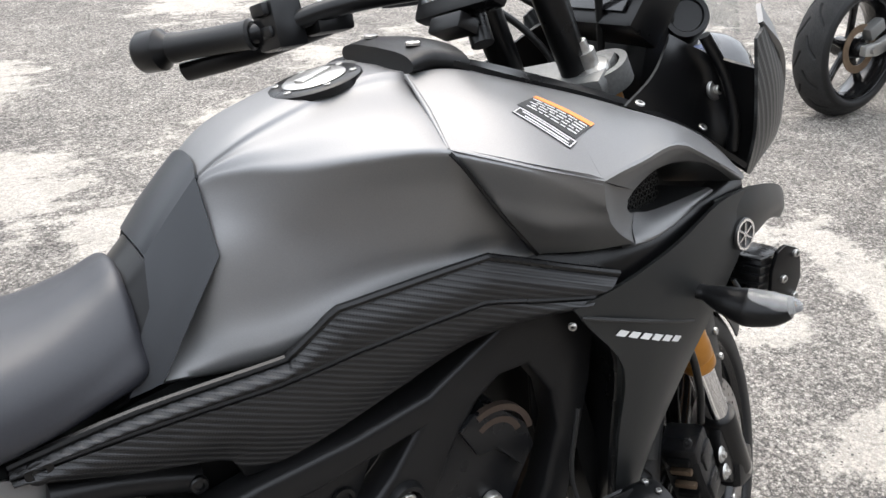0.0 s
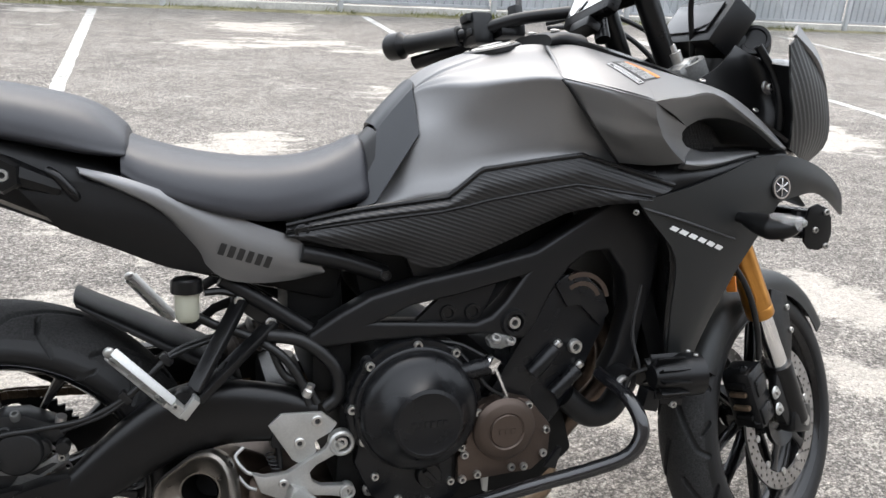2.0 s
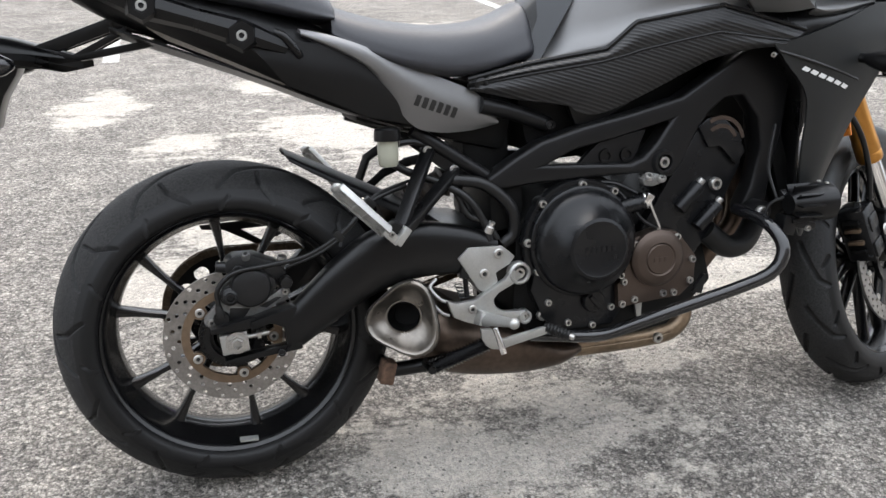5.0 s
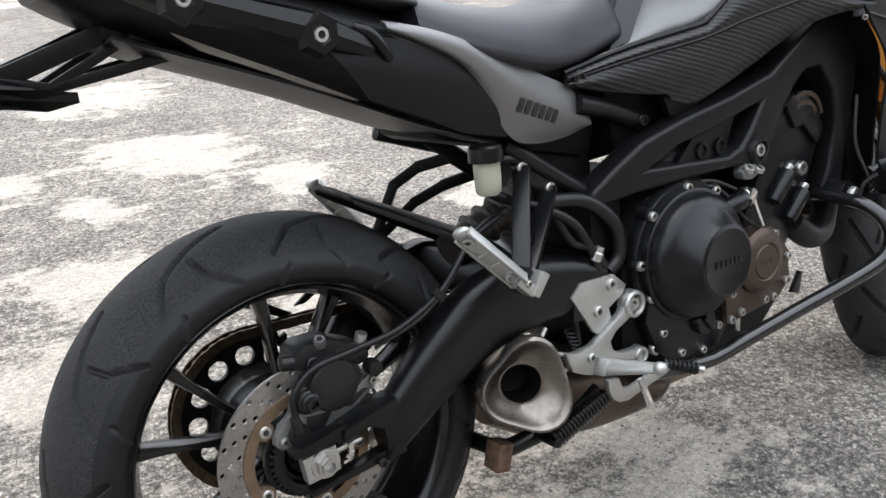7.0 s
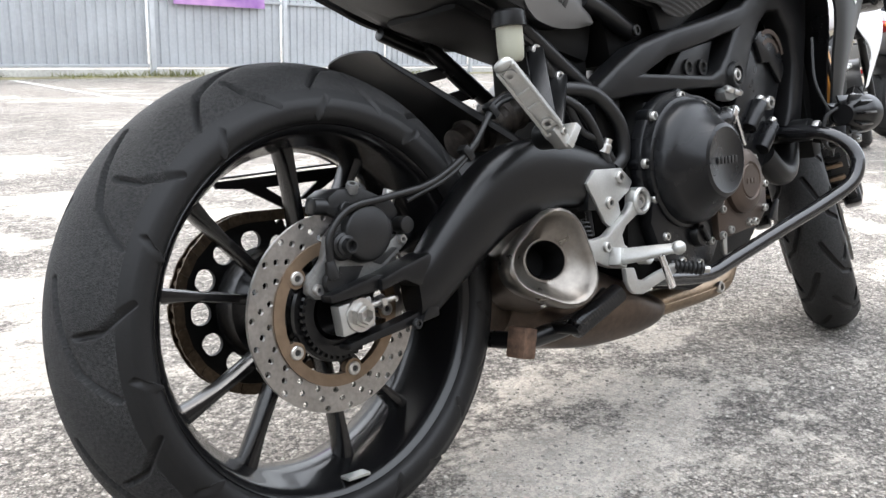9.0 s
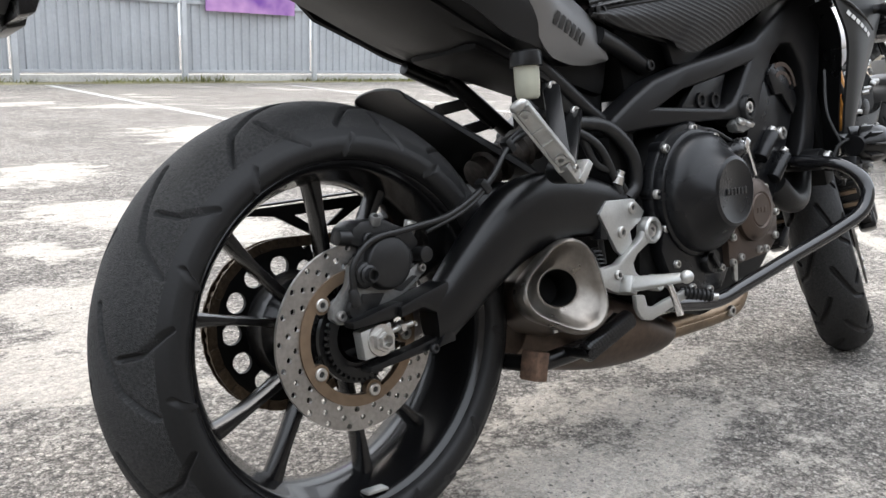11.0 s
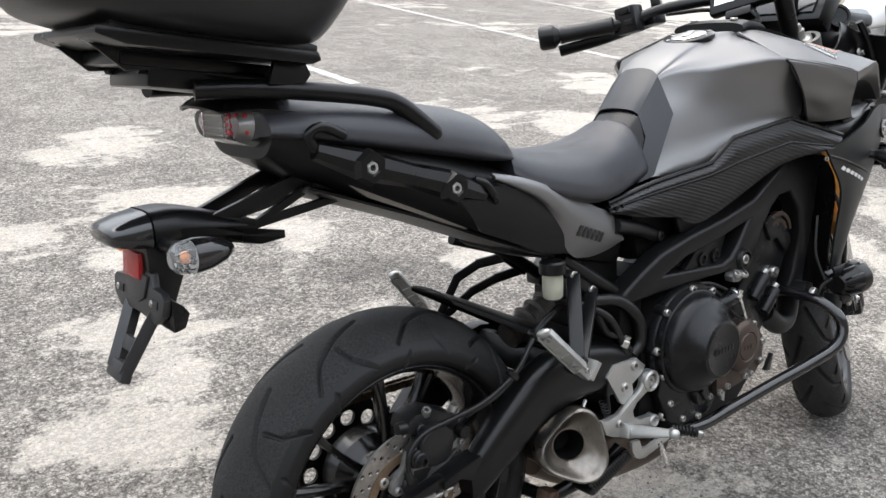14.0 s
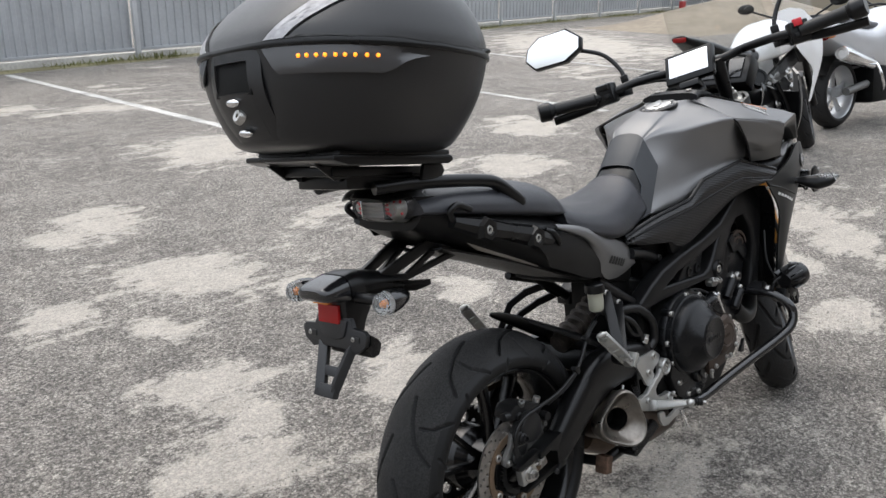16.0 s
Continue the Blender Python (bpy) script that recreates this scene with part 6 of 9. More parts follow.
def pod_lamp(centre, axis, r, length, parent, label):
    """A bullet-shaped indicator body along an axis, its lens behind."""
    ax = Vector(axis).normalized()
    shell = lathe([(r * 0.98, 0), (r, length * 0.12), (r * 0.92, length * 0.4), (r * 0.66, length * 0.75), (r * 0.3, length * 0.96), (0, length), ], centre, ax, 32)
    lamp = part("turn_indicator", shell, GLOSS_BLACK, parent, label)
    lens = lathe([(r * 0.98, 0.001), (r * 0.97, -length * 0.12), (r * 0.86, -length * 0.28), (r * 0.55, -length * 0.40), (0, -length * 0.44)], centre, ax, 12)
    part("indicator_lens", lens, CLEAR_LENS, lamp, "clear faceted lens", 15)
    part("bulb", ball(Vector(centre) - ax * length * 0.1, (r * 0.22,) * 3, 12), AMBER, lamp, "amber bulb")
    part("reflector_dish", lathe([(0.0, 0.012), (r * 0.5, 0.008), (r * 0.9, 0.001)], Vector(centre) + ax * 0.002, ax, 24), ALU, lamp)
    return lamp


POD = [(1.200, -0.208, 0.759), (1.207, -0.226, 0.758), (1.216, -0.246, 0.754), (1.228, -0.270, 0.750), (1.240, -0.295, 0.753), (1.247, -0.310, 0.759)]
POD_R = [0.0105, 0.0100, 0.0175, 0.0235, 0.0195, 0.0120]
front_ind = part("turn_indicator", tube(POD, POD_R, 20, 6, squash=0.9), SATIN_BLACK, motorcycle, "black tapered front turn indicator with a clear tip")
part("indicator_base", lathe([(0, 0.006), (0.016, 0.006), (0.019, 0), (0, 0)], (1.197, -0.206, 0.757), (0.3, -1, 0), 20), SATIN_BLACK, front_ind)
part("indicator_lens", tube([(1.228, -0.270, 0.757), (1.240, -0.295, 0.758), (1.248, -0.311, 0.762), (1.253, -0.321, 0.763)], [0.0175, 0.0170, 0.0115, 0.004], 20, 5, squash=0.9), CLEAR_LENS, front_ind, "clear lens")
part("turn_indicator", mirrored(tube(POD, POD_R, 20, 6, squash=0.9)), SATIN_BLACK, motorcycle)

# upper auxiliary lamp under the winglet, with its bracket
for s in (-1, 1):
    lampbox = box((1.360, s * 0.170, 0.738), (0.075, 0.060, 0.056), (0, 8, -s * 14), 0.016)
    low_lamp = part("driving_lamp", lampbox, SATIN_BLACK, motorcycle, "square black driving lamp with side fins")
    for k in range(5):
        part("cooling_fin", box((1.338, s * 0.170, 0.716 + 0.012 * k), (0.050, 0.072, 0.003), (0, 8, -s * 14), 0.0006), SATIN_BLACK, low_lamp)
    part("lamp_bracket", slab([(1.352, 0.708), (1.350, 0.745), (1.358, 0.770), (1.374, 0.777), (1.396, 0.768), (1.406, 0.750), (1.410, 0.722), (1.402, 0.700), (1.384, 0.692), (1.364, 0.695)], s * 0.204, s * 0.210, 0.002), SATIN_BLACK, low_lamp)
    for p in ((1.392, 0.762), (1.372, 0.730), (1.398, 0.700)):
        bolt((p[0], s * 0.210, p[1]), (0, s, 0), 0.0055, 0.004, parent=low_lamp)
    part("lamp_cable", tube([(1.330, s * 0.185, 0.725), (1.310, s * 0.205, 0.712), (1.290, s * 0.215, 0.728), (1.280, s * 0.205, 0.750)], 0.003, 8), SOFT_RUBBER, low_lamp)
part("side_reflector", box((1.245, -0.100, 0.585), (0.006, 0.020, 0.030), (0, 0, 0), 0.002), AMBER, motorcycle, "small orange reflector", xf=STEER)

# ---- cockpit cables ----
for a, b, c, d in (((1.02, 0.20, 1.10), (1.13, 0.15, 1.12), (1.24, 0.09, 1.06), (1.28, 0.05, 0.98)), ((1.02, 0.19, 1.09), (1.12, 0.11, 1.09), (1.20, 0.06, 1.02), (1.22, 0.03, 0.93)),
                   ((1.22, -0.12, 1.15), (1.26, -0.07, 1.17), (1.30, -0.03, 1.09), (1.28, 0.0, 0.98)), ((1.21, -0.10, 1.14), (1.20, -0.05, 1.14), (1.22, -0.03, 1.05), (1.24, -0.02, 0.95))):
    part("control_cable", tube([a, b, c, d], 0.0052, 10, 8), SOFT_RUBBER, motorcycle)

# ---- fuel tank ----
def tank_ring(x, zt, wr, zr, ws, zs, wm, zm, wb, zb):
    """Half outline of the tank: crown, ridge, sloping shoulder, soft crease, hollow flank and hem."""
    dw, dz = ws - wr, zs - zr
    k = min(1.0, max(0.0, (ws - wm + 0.02) / 0.04))
    turn, fall = 0.12 + 0.16 * k, 0.42 + 0.26 * k
    return (x, [(0, zt), (-wr * 0.6, zt - 0.0015), (-wr + 0.006, zr + 0.003), (-wr, zr), (-wr - dw * 0.10, zr + dz * 0.10 - 0.003), (-wr - dw * 0.5, zr + dz * 0.5 + 0.003), (-wr - dw * 0.80, zr + dz * 0.80 + 0.002), (-ws + 0.003 * k, zs + 0.001),
                (-ws + (ws - wm) * turn, zs + (zm - zs) * 0.18), (-ws + (ws - wm) * fall, zs + (zm - zs) * 0.5), (-wm, zm), (-wm * 0.45 - wb * 0.55, zm * 0.45 + zb * 0.55), (-wb, zb), (0, zb - 0.010)])


tank_rings = [
    tank_ring(0.585, 0.852, 0.026, 0.850, 0.040, 0.835, 0.056, 0.808, 0.078, 0.768),
    tank_ring(0.625, 0.906, 0.036, 0.902, 0.042, 0.888, 0.060, 0.834, 0.090, 0.769),
    tank_ring(0.665, 0.966, 0.042, 0.959, 0.050, 0.950, 0.079, 0.888, 0.107, 0.773),
    tank_ring(0.705, 0.998, 0.055, 0.990, 0.080, 0.967, 0.098, 0.892, 0.120, 0.779),
    tank_ring(0.750, 1.018, 0.055, 1.009, 0.120, 0.971, 0.118, 0.896, 0.134, 0.796),
    tank_ring(0.800, 1.033, 0.055, 1.025, 0.160, 0.979, 0.140, 0.902, 0.142, 0.818),
    tank_ring(0.850, 1.042, 0.058, 1.036, 0.198, 0.985, 0.166, 0.909, 0.156, 0.832),
    tank_ring(0.895, 1.043, 0.068, 1.039, 0.210, 0.976, 0.182, 0.906, 0.168, 0.838),
    tank_ring(0.985, 1.030, 0.068, 1.022, 0.178, 0.942, 0.178, 0.886, 0.172, 0.842)]
fuel_tank = part("fuel_tank", body(tank_rings, 5, 4), GREY_PAINT, motorcycle, "matt grey metallic fuel tank", 60)
CAP = Vector((0.820, -0.010, 1.0342))
cap_n = Vector((-0.22, 0, 0.97)).normalized()
cap = lathe([(0, 0.003), (0.034, 0.003), (0.0365, 0.001), (0.037, 0.003), (0.050, 0.003), (0.053, 0.001), (0.054, -0.006), (0, -0.006)], CAP, cap_n, 48)
filler = part("filler_cap", cap, SATIN_BLACK, fuel_tank, "round fuel filler cap with a silver lid")
part("filler_lid", lathe([(0, 0.003), (0.033, 0.003), (0.036, 0.001), (0.036, 0), (0, 0)], CAP + cap_n * 0.0032, cap_n, 40), STEEL, filler)
part("key_flap", box(CAP + cap_n * 0.0075, (0.044, 0.015, 0.004), (0, -13, 20), 0.0015), STEEL, filler)
for k in range(6):
    a = radians(60 * k + 25)
    bolt(CAP + Vector((0.0435 * math.cos(a), 0.0435 * math.sin(a), 0.0435 * math.cos(a) * 0.227)) + cap_n * 0.003, cap_n, 0.0042, 0.002, parent=filler)
# front tank bracket
brt = body([(0.900, [(0, 1.062), (-0.060, 1.060), (-0.085, 1.052), (-0.075, 1.040), (0, 1.038)]), (0.930, [(0, 1.068), (-0.060, 1.066), (-0.082, 1.058), (-0.075, 1.040), (0, 1.038)]), (0.965, [(0, 1.066), (-0.060, 1.063), (-0.095, 1.050), (-0.085, 1.030), (0, 1.030)])], 3, 4)
bracket = part("tank_bracket", brt, BLACK, fuel_tank, "black plastic bracket at the tank's front")
for s in (-1, 1):
    bolt((0.922, s * 0.050, 1.066), (0, 0, 1), 0.0085, 0.004, parent=bracket)

# seat pad at the rear of the tank
pad_mid = [
    [(0.672, 0.0, 0.979), (0.648, 0.0, 0.957), (0.622, 0.0, 0.930), (0.600, 0.0, 0.904)],
    [(0.670, -0.032, 0.975), (0.647, -0.034, 0.952), (0.622, -0.036, 0.925), (0.602, -0.036, 0.901)],
    [(0.666, -0.050, 0.964), (0.645, -0.052, 0.942), (0.624, -0.052, 0.918), (0.605, -0.051, 0.894)]]
# its flat side faces, bent once at the outer corner
pad_side = [
    [(0.666, -0.050, 0.964), (0.645, -0.052, 0.942), (0.624, -0.052, 0.918), (0.605, -0.051, 0.894)],
    [(0.669, -0.087, 0.890), (0.644, -0.084, 0.876), (0.618, -0.080, 0.862), (0.597, -0.077, 0.850)],
    [(0.593, -0.101, 0.779), (0.580, -0.097, 0.774), (0.566, -0.092, 0.769), (0.553, -0.086, 0.765)]]
pad = patch([[(x, -y, z) for x, y, z in row] for row in pad_mid[:0:-1]] + pad_mid, 0.006, 4, 4, (1, 0, -0.6))
tank_pad = part("tank_pad", pad, PAD, motorcycle, "slate black pad behind the fuel tank", 28)
for s in (-1, 1):
    face = patch([[(x, -s * y, z) for x, y, z in row] for row in pad_side], 0.006, 4, 3, (1, 0, -0.6), bend=False)
    part("pad_side", face, PAD, tank_pad, sharp=22)
gap = [[(0.602, 0, 0.897), (0.576, 0, 0.874)], [(0.604, -0.04, 0.892), (0.578, -0.038, 0.868)], [(0.606, -0.058, 0.882), (0.58, -0.055, 0.858)], [(0.602, -0.076, 0.845), (0.576, -0.072, 0.822)], [(0.586, -0.086, 0.805), (0.564, -0.082, 0.786)], [(0.556, -0.094, 0.768), (0.536, -0.088, 0.757)]]
strip = patch([[(x, -y, z) for x, y, z in row] for row in gap[:0:-1]] + gap, 0.008, 4, 4, (1, 0, -0.6))
part("seat_surround", strip, SATIN_BLACK, motorcycle)

# ---- intake side covers on the tank ----
upper = [
    [(0.895, -0.087, 1.040), (0.884, -0.152, 1.014), (0.868, -0.219, 0.985)],
    [(0.945, -0.104, 1.042), (0.94, -0.1853, 1.016), (0.925, -0.2725, 0.969)],
    [(1.018, -0.1308, 1.022), (1.008, -0.218, 0.999), (0.985, -0.3041, 0.952)],
    [(1.088, -0.1526, 1.0), (1.082, -0.2235, 0.988), (1.042, -0.2954, 0.96)],
    [(1.16, -0.1668, 0.973), (1.152, -0.2267, 0.972), (1.1, -0.2856, 0.966)],
    [(1.24, -0.1777, 0.935), (1.232, -0.2136, 0.934), (1.19, -0.2507, 0.93)],
    [(1.337, -0.1722, 0.872), (1.332, -0.1809, 0.872), (1.308, -0.2027, 0.876)]]
lower = [
    [(0.868, -0.219, 0.985), (0.922, -0.226, 0.912), (0.982, -0.204, 0.85)],
    [(0.925, -0.2725, 0.969), (0.96, -0.253, 0.898), (1.035, -0.225, 0.847)],
    [(0.985, -0.3041, 0.952), (1.012, -0.2812, 0.89), (1.064, -0.2267, 0.848)]]
rim_out = [(1.080, -0.252, 0.852), (1.048, -0.266, 0.872), (1.018, -0.283, 0.895), (0.994, -0.2987, 0.925), (0.985, -0.3041, 0.952), (1.012, -0.3008, 0.957), (1.042, -0.2954, 0.96), (1.1, -0.2856, 0.966), (1.145, -0.2692, 0.95), (1.19, -0.2507, 0.93), (1.25, -0.2256, 0.902), (1.308, -0.2027, 0.876)]
rim_in = [(1.110, -0.217, 0.874), (1.092, -0.229, 0.880), (1.08, -0.2365, 0.89), (1.076, -0.242, 0.902), (1.082, -0.2442, 0.912), (1.098, -0.2409, 0.919), (1.118, -0.2365, 0.925), (1.15, -0.23, 0.927), (1.185, -0.2245, 0.922), (1.22, -0.218, 0.912), (1.258, -0.2082, 0.893), (1.29, -0.1995, 0.874)]
lobe_out = [(1.080, -0.251, 0.852), (1.12, -0.240, 0.847), (1.165, -0.226, 0.849), (1.215, -0.207, 0.855), (1.266, -0.190, 0.861)]
lobe_in = [(1.110, -0.217, 0.874), (1.135, -0.213, 0.869), (1.17, -0.207, 0.868), (1.215, -0.198, 0.868), (1.26, -0.189, 0.869)]
rim_mid = [tuple(Vector(a).lerp(Vector(b), 0.5) + Vector((0, -0.006, 0))) for a, b in zip(rim_out, rim_in)]
lobe_mid = [tuple(Vector(a).lerp(Vector(b), 0.5) + Vector((-0.003, 0.001, 0)) * max(0, 1 - k) + Vector((0, -0.004, 0.001)) * min(1, k)) for k, (a, b) in enumerate(zip(lobe_out, lobe_in))]
duct_mouth = rim_in[::-1] + lobe_in[1:]
duct_deep = [(1.125 + 0.55 * (x - 1.125), y + 0.044, 0.893 + 0.80 * (z - 0.893)) for x, y, z in duct_mouth]


def soft_crease(up, corner, down):
    """The corner drawn inside the chord of its neighbours, so that the crease is rounded."""
    u, c, d = Vector(up), Vector(corner), Vector(down)
    a, b = c + (u - c).normalized() * 0.012, c + (d - c).normalized() * 0.012
    return tuple(a), tuple(c.lerp((a + b) / 2, 0.62)), tuple(b)


def cover_mesh():
    creases = [soft_crease(upper[i][1], upper[i][2], lower[i][1]) for i in range(3)]
    creases[2] = (creases[2][0], upper[2][2], creases[2][2])
    b = patch([[up[0], up[1], c[0], c[1], tuple(Vector(c[2]) + Vector((0, 0.005, 0)))] for up, c in zip(upper, creases)], 0.004, 5, 6)
    b = patch(upper[2:], 0.004, 5, 6, bm=b)
    # flank from the seam to the brow of the lip, then the lip down to the mouth
    rows = [[c[1], c[2], tuple(Vector(c[2]).lerp(Vector(low[1]), 0.55)), low[1], tuple(Vector(low[1]).lerp(Vector(low[2]), 0.55)), low[2]] for c, low in zip(creases, lower)]
    rows[2] = [rim_out[4], rim_out[3], tuple(Vector(rim_out[3]).lerp(Vector(rim_out[2]), 0.5)), rim_out[2], rim_out[1], rim_out[0]]
    rows[2] = [rows[2][0]] + [tuple(Vector(p) + Vector((0, 0.003, 0.001)) * k) for p, k in zip(rows[2][1:], (0.4, 0.8, 1, 1, 1))]
    inner = [rim_in[4], rim_in[3], tuple(Vector(rim_in[3]).lerp(Vector(rim_in[2]), 0.5)), rim_in[2], rim_in[1], rim_in[0]]
    middle = [tuple(Vector(p).lerp(Vector(q), 0.5) + Vector((-0.003, 0.001, 0))) for p, q in zip(rows[2], inner)]
    b = patch(rows, 0.004, 6, 5, bm=b)
    b = patch([rows[2], middle, inner], 0.004, 5, 5, bm=b)
    b = patch([rim_out[4:], rim_mid[4:], rim_in[4:]], 0.004, 3, 2, bm=b)
    under = [tuple(Vector(p) + Vector((0, 0.020, -0.010))) for p in lobe_out]
    b = patch([under, lobe_out, lobe_mid, lobe_in], 0.004, 4, 4, bm=b)
    return b


cover_bm = cover_mesh()
cover_tree = tree_of(cover_bm)
right_cover = part("tank_side_cover", cover_bm, GREY_PAINT, motorcycle, "matt grey tank side cover with a mesh air intake", 32)
left_cover = part("tank_side_cover", mirrored(cover_mesh()), GREY_PAINT, motorcycle, "", 32)
part("intake_duct", patch([duct_mouth, [tuple(Vector(a).lerp(Vector(b), 0.5)) for a, b in zip(duct_mouth, duct_deep)], duct_deep], 0.003, 3, 2), DARK_GREY, right_cover, "dark inside of the air intake")
part("intake_back", patch([[(1.040, -0.165, 0.975), (1.160, -0.155, 0.962), (1.260, -0.150, 0.918), (1.345, -0.140, 0.875)], [(1.040, -0.160, 0.845), (1.160, -0.155, 0.842), (1.260, -0.150, 0.848), (1.345, -0.140, 0.845)]], 0.004, 2, 3), INK_AND_RECESS, right_cover)
mesh = bmesh.new()
for i in range(10):
    for j in range(8):
        x, z = 1.092 + 0.0085 * i + (0.00425 if j % 2 else 0), 0.870 + 0.0075 * j
        if z < 0.925 - 0.5 * max(0, x - 1.13):
            lathe([(0.0030, -0.001), (0.0044, -0.001), (0.0044, 0.001), (0.0030, 0.001)], (x, -0.216 + 0.35 * (x - 1.09), z), (0.33, -1, 0), 6, closed=True, bm=mesh)
part("intake_mesh", mesh, BLACK, right_cover, "black honeycomb mesh")
part("cover_edge", tube([(0.896, -0.090, 1.0395), (0.884, -0.152, 1.0125), (0.869, -0.214, 0.986)], [0.0015, 0.0035, 0.0015], 10, 6), GREY_PAINT, right_cover)
seam = tube([(0.868, -0.218, 0.983), (0.880, -0.226, 0.966), (0.921, -0.2265, 0.912), (0.981, -0.205, 0.850)], 0.0022, 8, 6)
part("cover_seam", seam, SATIN_BLACK, right_cover)
# black filler between the cover and the shroud
filler_grid = [
    [(0.96, -0.1814, 0.87), (1.03, -0.2009, 0.85), (1.1, -0.2214, 0.846), (1.18, -0.203, 0.852), (1.262, -0.1814, 0.872), (1.34, -0.1566, 0.88)],
    [(0.96, -0.1944, 0.83), (1.03, -0.216, 0.822), (1.1, -0.2311, 0.826), (1.18, -0.2182, 0.838), (1.262, -0.1987, 0.856), (1.34, -0.1728, 0.862)],
    [(0.96, -0.1998, 0.795), (1.03, -0.2246, 0.795), (1.1, -0.229, 0.795), (1.18, -0.2214, 0.805), (1.262, -0.2052, 0.825), (1.34, -0.1782, 0.835)]]
part("cover_filler", patch(filler_grid, 0.004, 3, 3), SATIN_BLACK, right_cover)
part("cover_filler", mirrored(patch(filler_grid, 0.004, 3, 3)), SATIN_BLACK, left_cover)

# black trim between cover and cockpit
trim = [
    [(0.930, -0.062, 1.060), (0.990, -0.090, 1.044), (1.070, -0.115, 1.018), (1.150, -0.135, 0.990), (1.240, -0.155, 0.946), (1.330, -0.168, 0.888)],
    [(0.950, -0.095, 1.050), (1.020, -0.122, 1.026), (1.090, -0.140, 1.004), (1.162, -0.153, 0.976), (1.244, -0.168, 0.938), (1.326, -0.177, 0.888)]]
tr = patch(trim, 0.006, 3, 4, (0, 0, -1))
inner_trim = [
    [(0.950, -0.040, 1.050), (1.010, -0.060, 1.030), (1.080, -0.085, 1.000), (1.160, -0.105, 0.975), (1.240, -0.130, 0.940)],
    [(0.930, -0.062, 1.060), (0.990, -0.090, 1.044), (1.070, -0.115, 1.018), (1.150, -0.135, 0.990), (1.240, -0.155, 0.946)]]
tr = patch(inner_trim, 0.005, 3, 4, (0, 0, -1), bm=tr)
tl = mirrored(tr)
trim_r = part("cockpit_trim", tr, SATIN_BLACK, motorcycle, "black plastic trim along the tank cover")
part("cockpit_trim", tl, SATIN_BLACK, motorcycle)
bolt((1.147, -0.166, 0.987), (0, -0.4, 0.9), 0.0055, 0.0025, parent=trim_r)
bolt((1.272, -0.150, 0.938), (0, -0.6, 0.8), 0.0055, 0.0025, parent=trim_r)

# warning sticker: black field, orange head, white text bars
sx = Vector((0.062, 0.028, 0.004)).normalized()
sy = Vector((-0.012, -0.083, -0.0235)).normalized()
sn = sx.cross(sy).normalized()
if sn.z < 0:
    sn = -sn
sy = sn.cross(sx)
sticker_m = Matrix(((sx.x, sy.x, sn.x, 0.990), (sx.y, sy.y, sn.y, -0.219), (sx.z, sy.z, sn.z, 1.001), (0, 0, 0, 1)))


def sticker_box(u, v, w, h, lift, bm=None):
    b = drape(strip_sheet(sticker_m, u, v, w, h, max(1, round(w / 0.008)), max(1, round(h / 0.008))), cover_tree, sn, lift)
    return b if bm is None else merged(bm, b)


sticker = part("warning_sticker", sticker_box(0.009, 0, 0.042, 0.070, 0.0005), INK_AND_RECESS, right_cover, "black warning sticker with an orange head")
part("sticker_head", sticker_box(0.026, 0, 0.008, 0.070, 0.0012), ORANGE, sticker)
bars = bmesh.new()
rng = random.Random(5)
for k in range(5):
    v = -0.032
    while v < 0.024:
        w = rng.uniform(0.004, 0.013)
        bars = sticker_box(0.018 - 0.0056 * k, v + w / 2, 0.0013, w, 0.0012, bars)
        v += w + 0.0025
part("sticker_text", bars, WHITE, sticker)
part("sticker_label", sticker_box(-0.022, -0.004, 0.014, 0.070, 0.0005), INK_AND_RECESS, sticker)
fr = sticker_box(-0.0280, -0.004, 0.0010, 0.068, 0.0012)
for u, v, w, h in ((-0.0160, -0.004, 0.0010, 0.068), (-0.022, -0.0375, 0.013, 0.0010), (-0.022, 0.0295, 0.013, 0.0010), (-0.0195, -0.004, 0.0014, 0.056), (-0.0245, -0.008, 0.0014, 0.052)):
    fr = sticker_box(u, v, w, h, 0.0012, fr)
part("sticker_frame", fr, WHITE, sticker)

# ---- ribbed side panels under the tank ----
top_line = [(0.446, -0.116, 0.744), (0.560, -0.128, 0.768), (0.690, -0.150, 0.788), (0.706, -0.154, 0.794), (0.730, -0.160, 0.814), (0.752, -0.166, 0.833), (0.772, -0.170, 0.838), (0.900, -0.190, 0.858), (0.925, -0.194, 0.857), (1.000, -0.208, 0.834), (1.072, -0.218, 0.812)]
groove = [(0.446, -0.118, 0.735), (0.560, -0.134, 0.752), (0.680, -0.156, 0.768), (0.700, -0.160, 0.772), (0.730, -0.166, 0.779), (0.758, -0.172, 0.787), (0.780, -0.176, 0.792), (0.890, -0.196, 0.813), (0.918, -0.200, 0.814), (0.975, -0.212, 0.805), (1.036, -0.222, 0.796)]
low_line = [(0.450, -0.116, 0.727), (0.550, -0.126, 0.706), (0.630, -0.134, 0.694), (0.650, -0.136, 0.680), (0.690, -0.140, 0.674), (0.740, -0.148, 0.690), (0.790, -0.156, 0.712), (0.870, -0.172, 0.752), (0.910, -0.184, 0.770), (0.965, -0.202, 0.782), (1.018, -0.218, 0.786)]
mid_line = [tuple((Vector(a) * 0.45 + Vector(b) * 0.55) + Vector((0, -0.006, 0))) for a, b in zip(groove, low_line)]


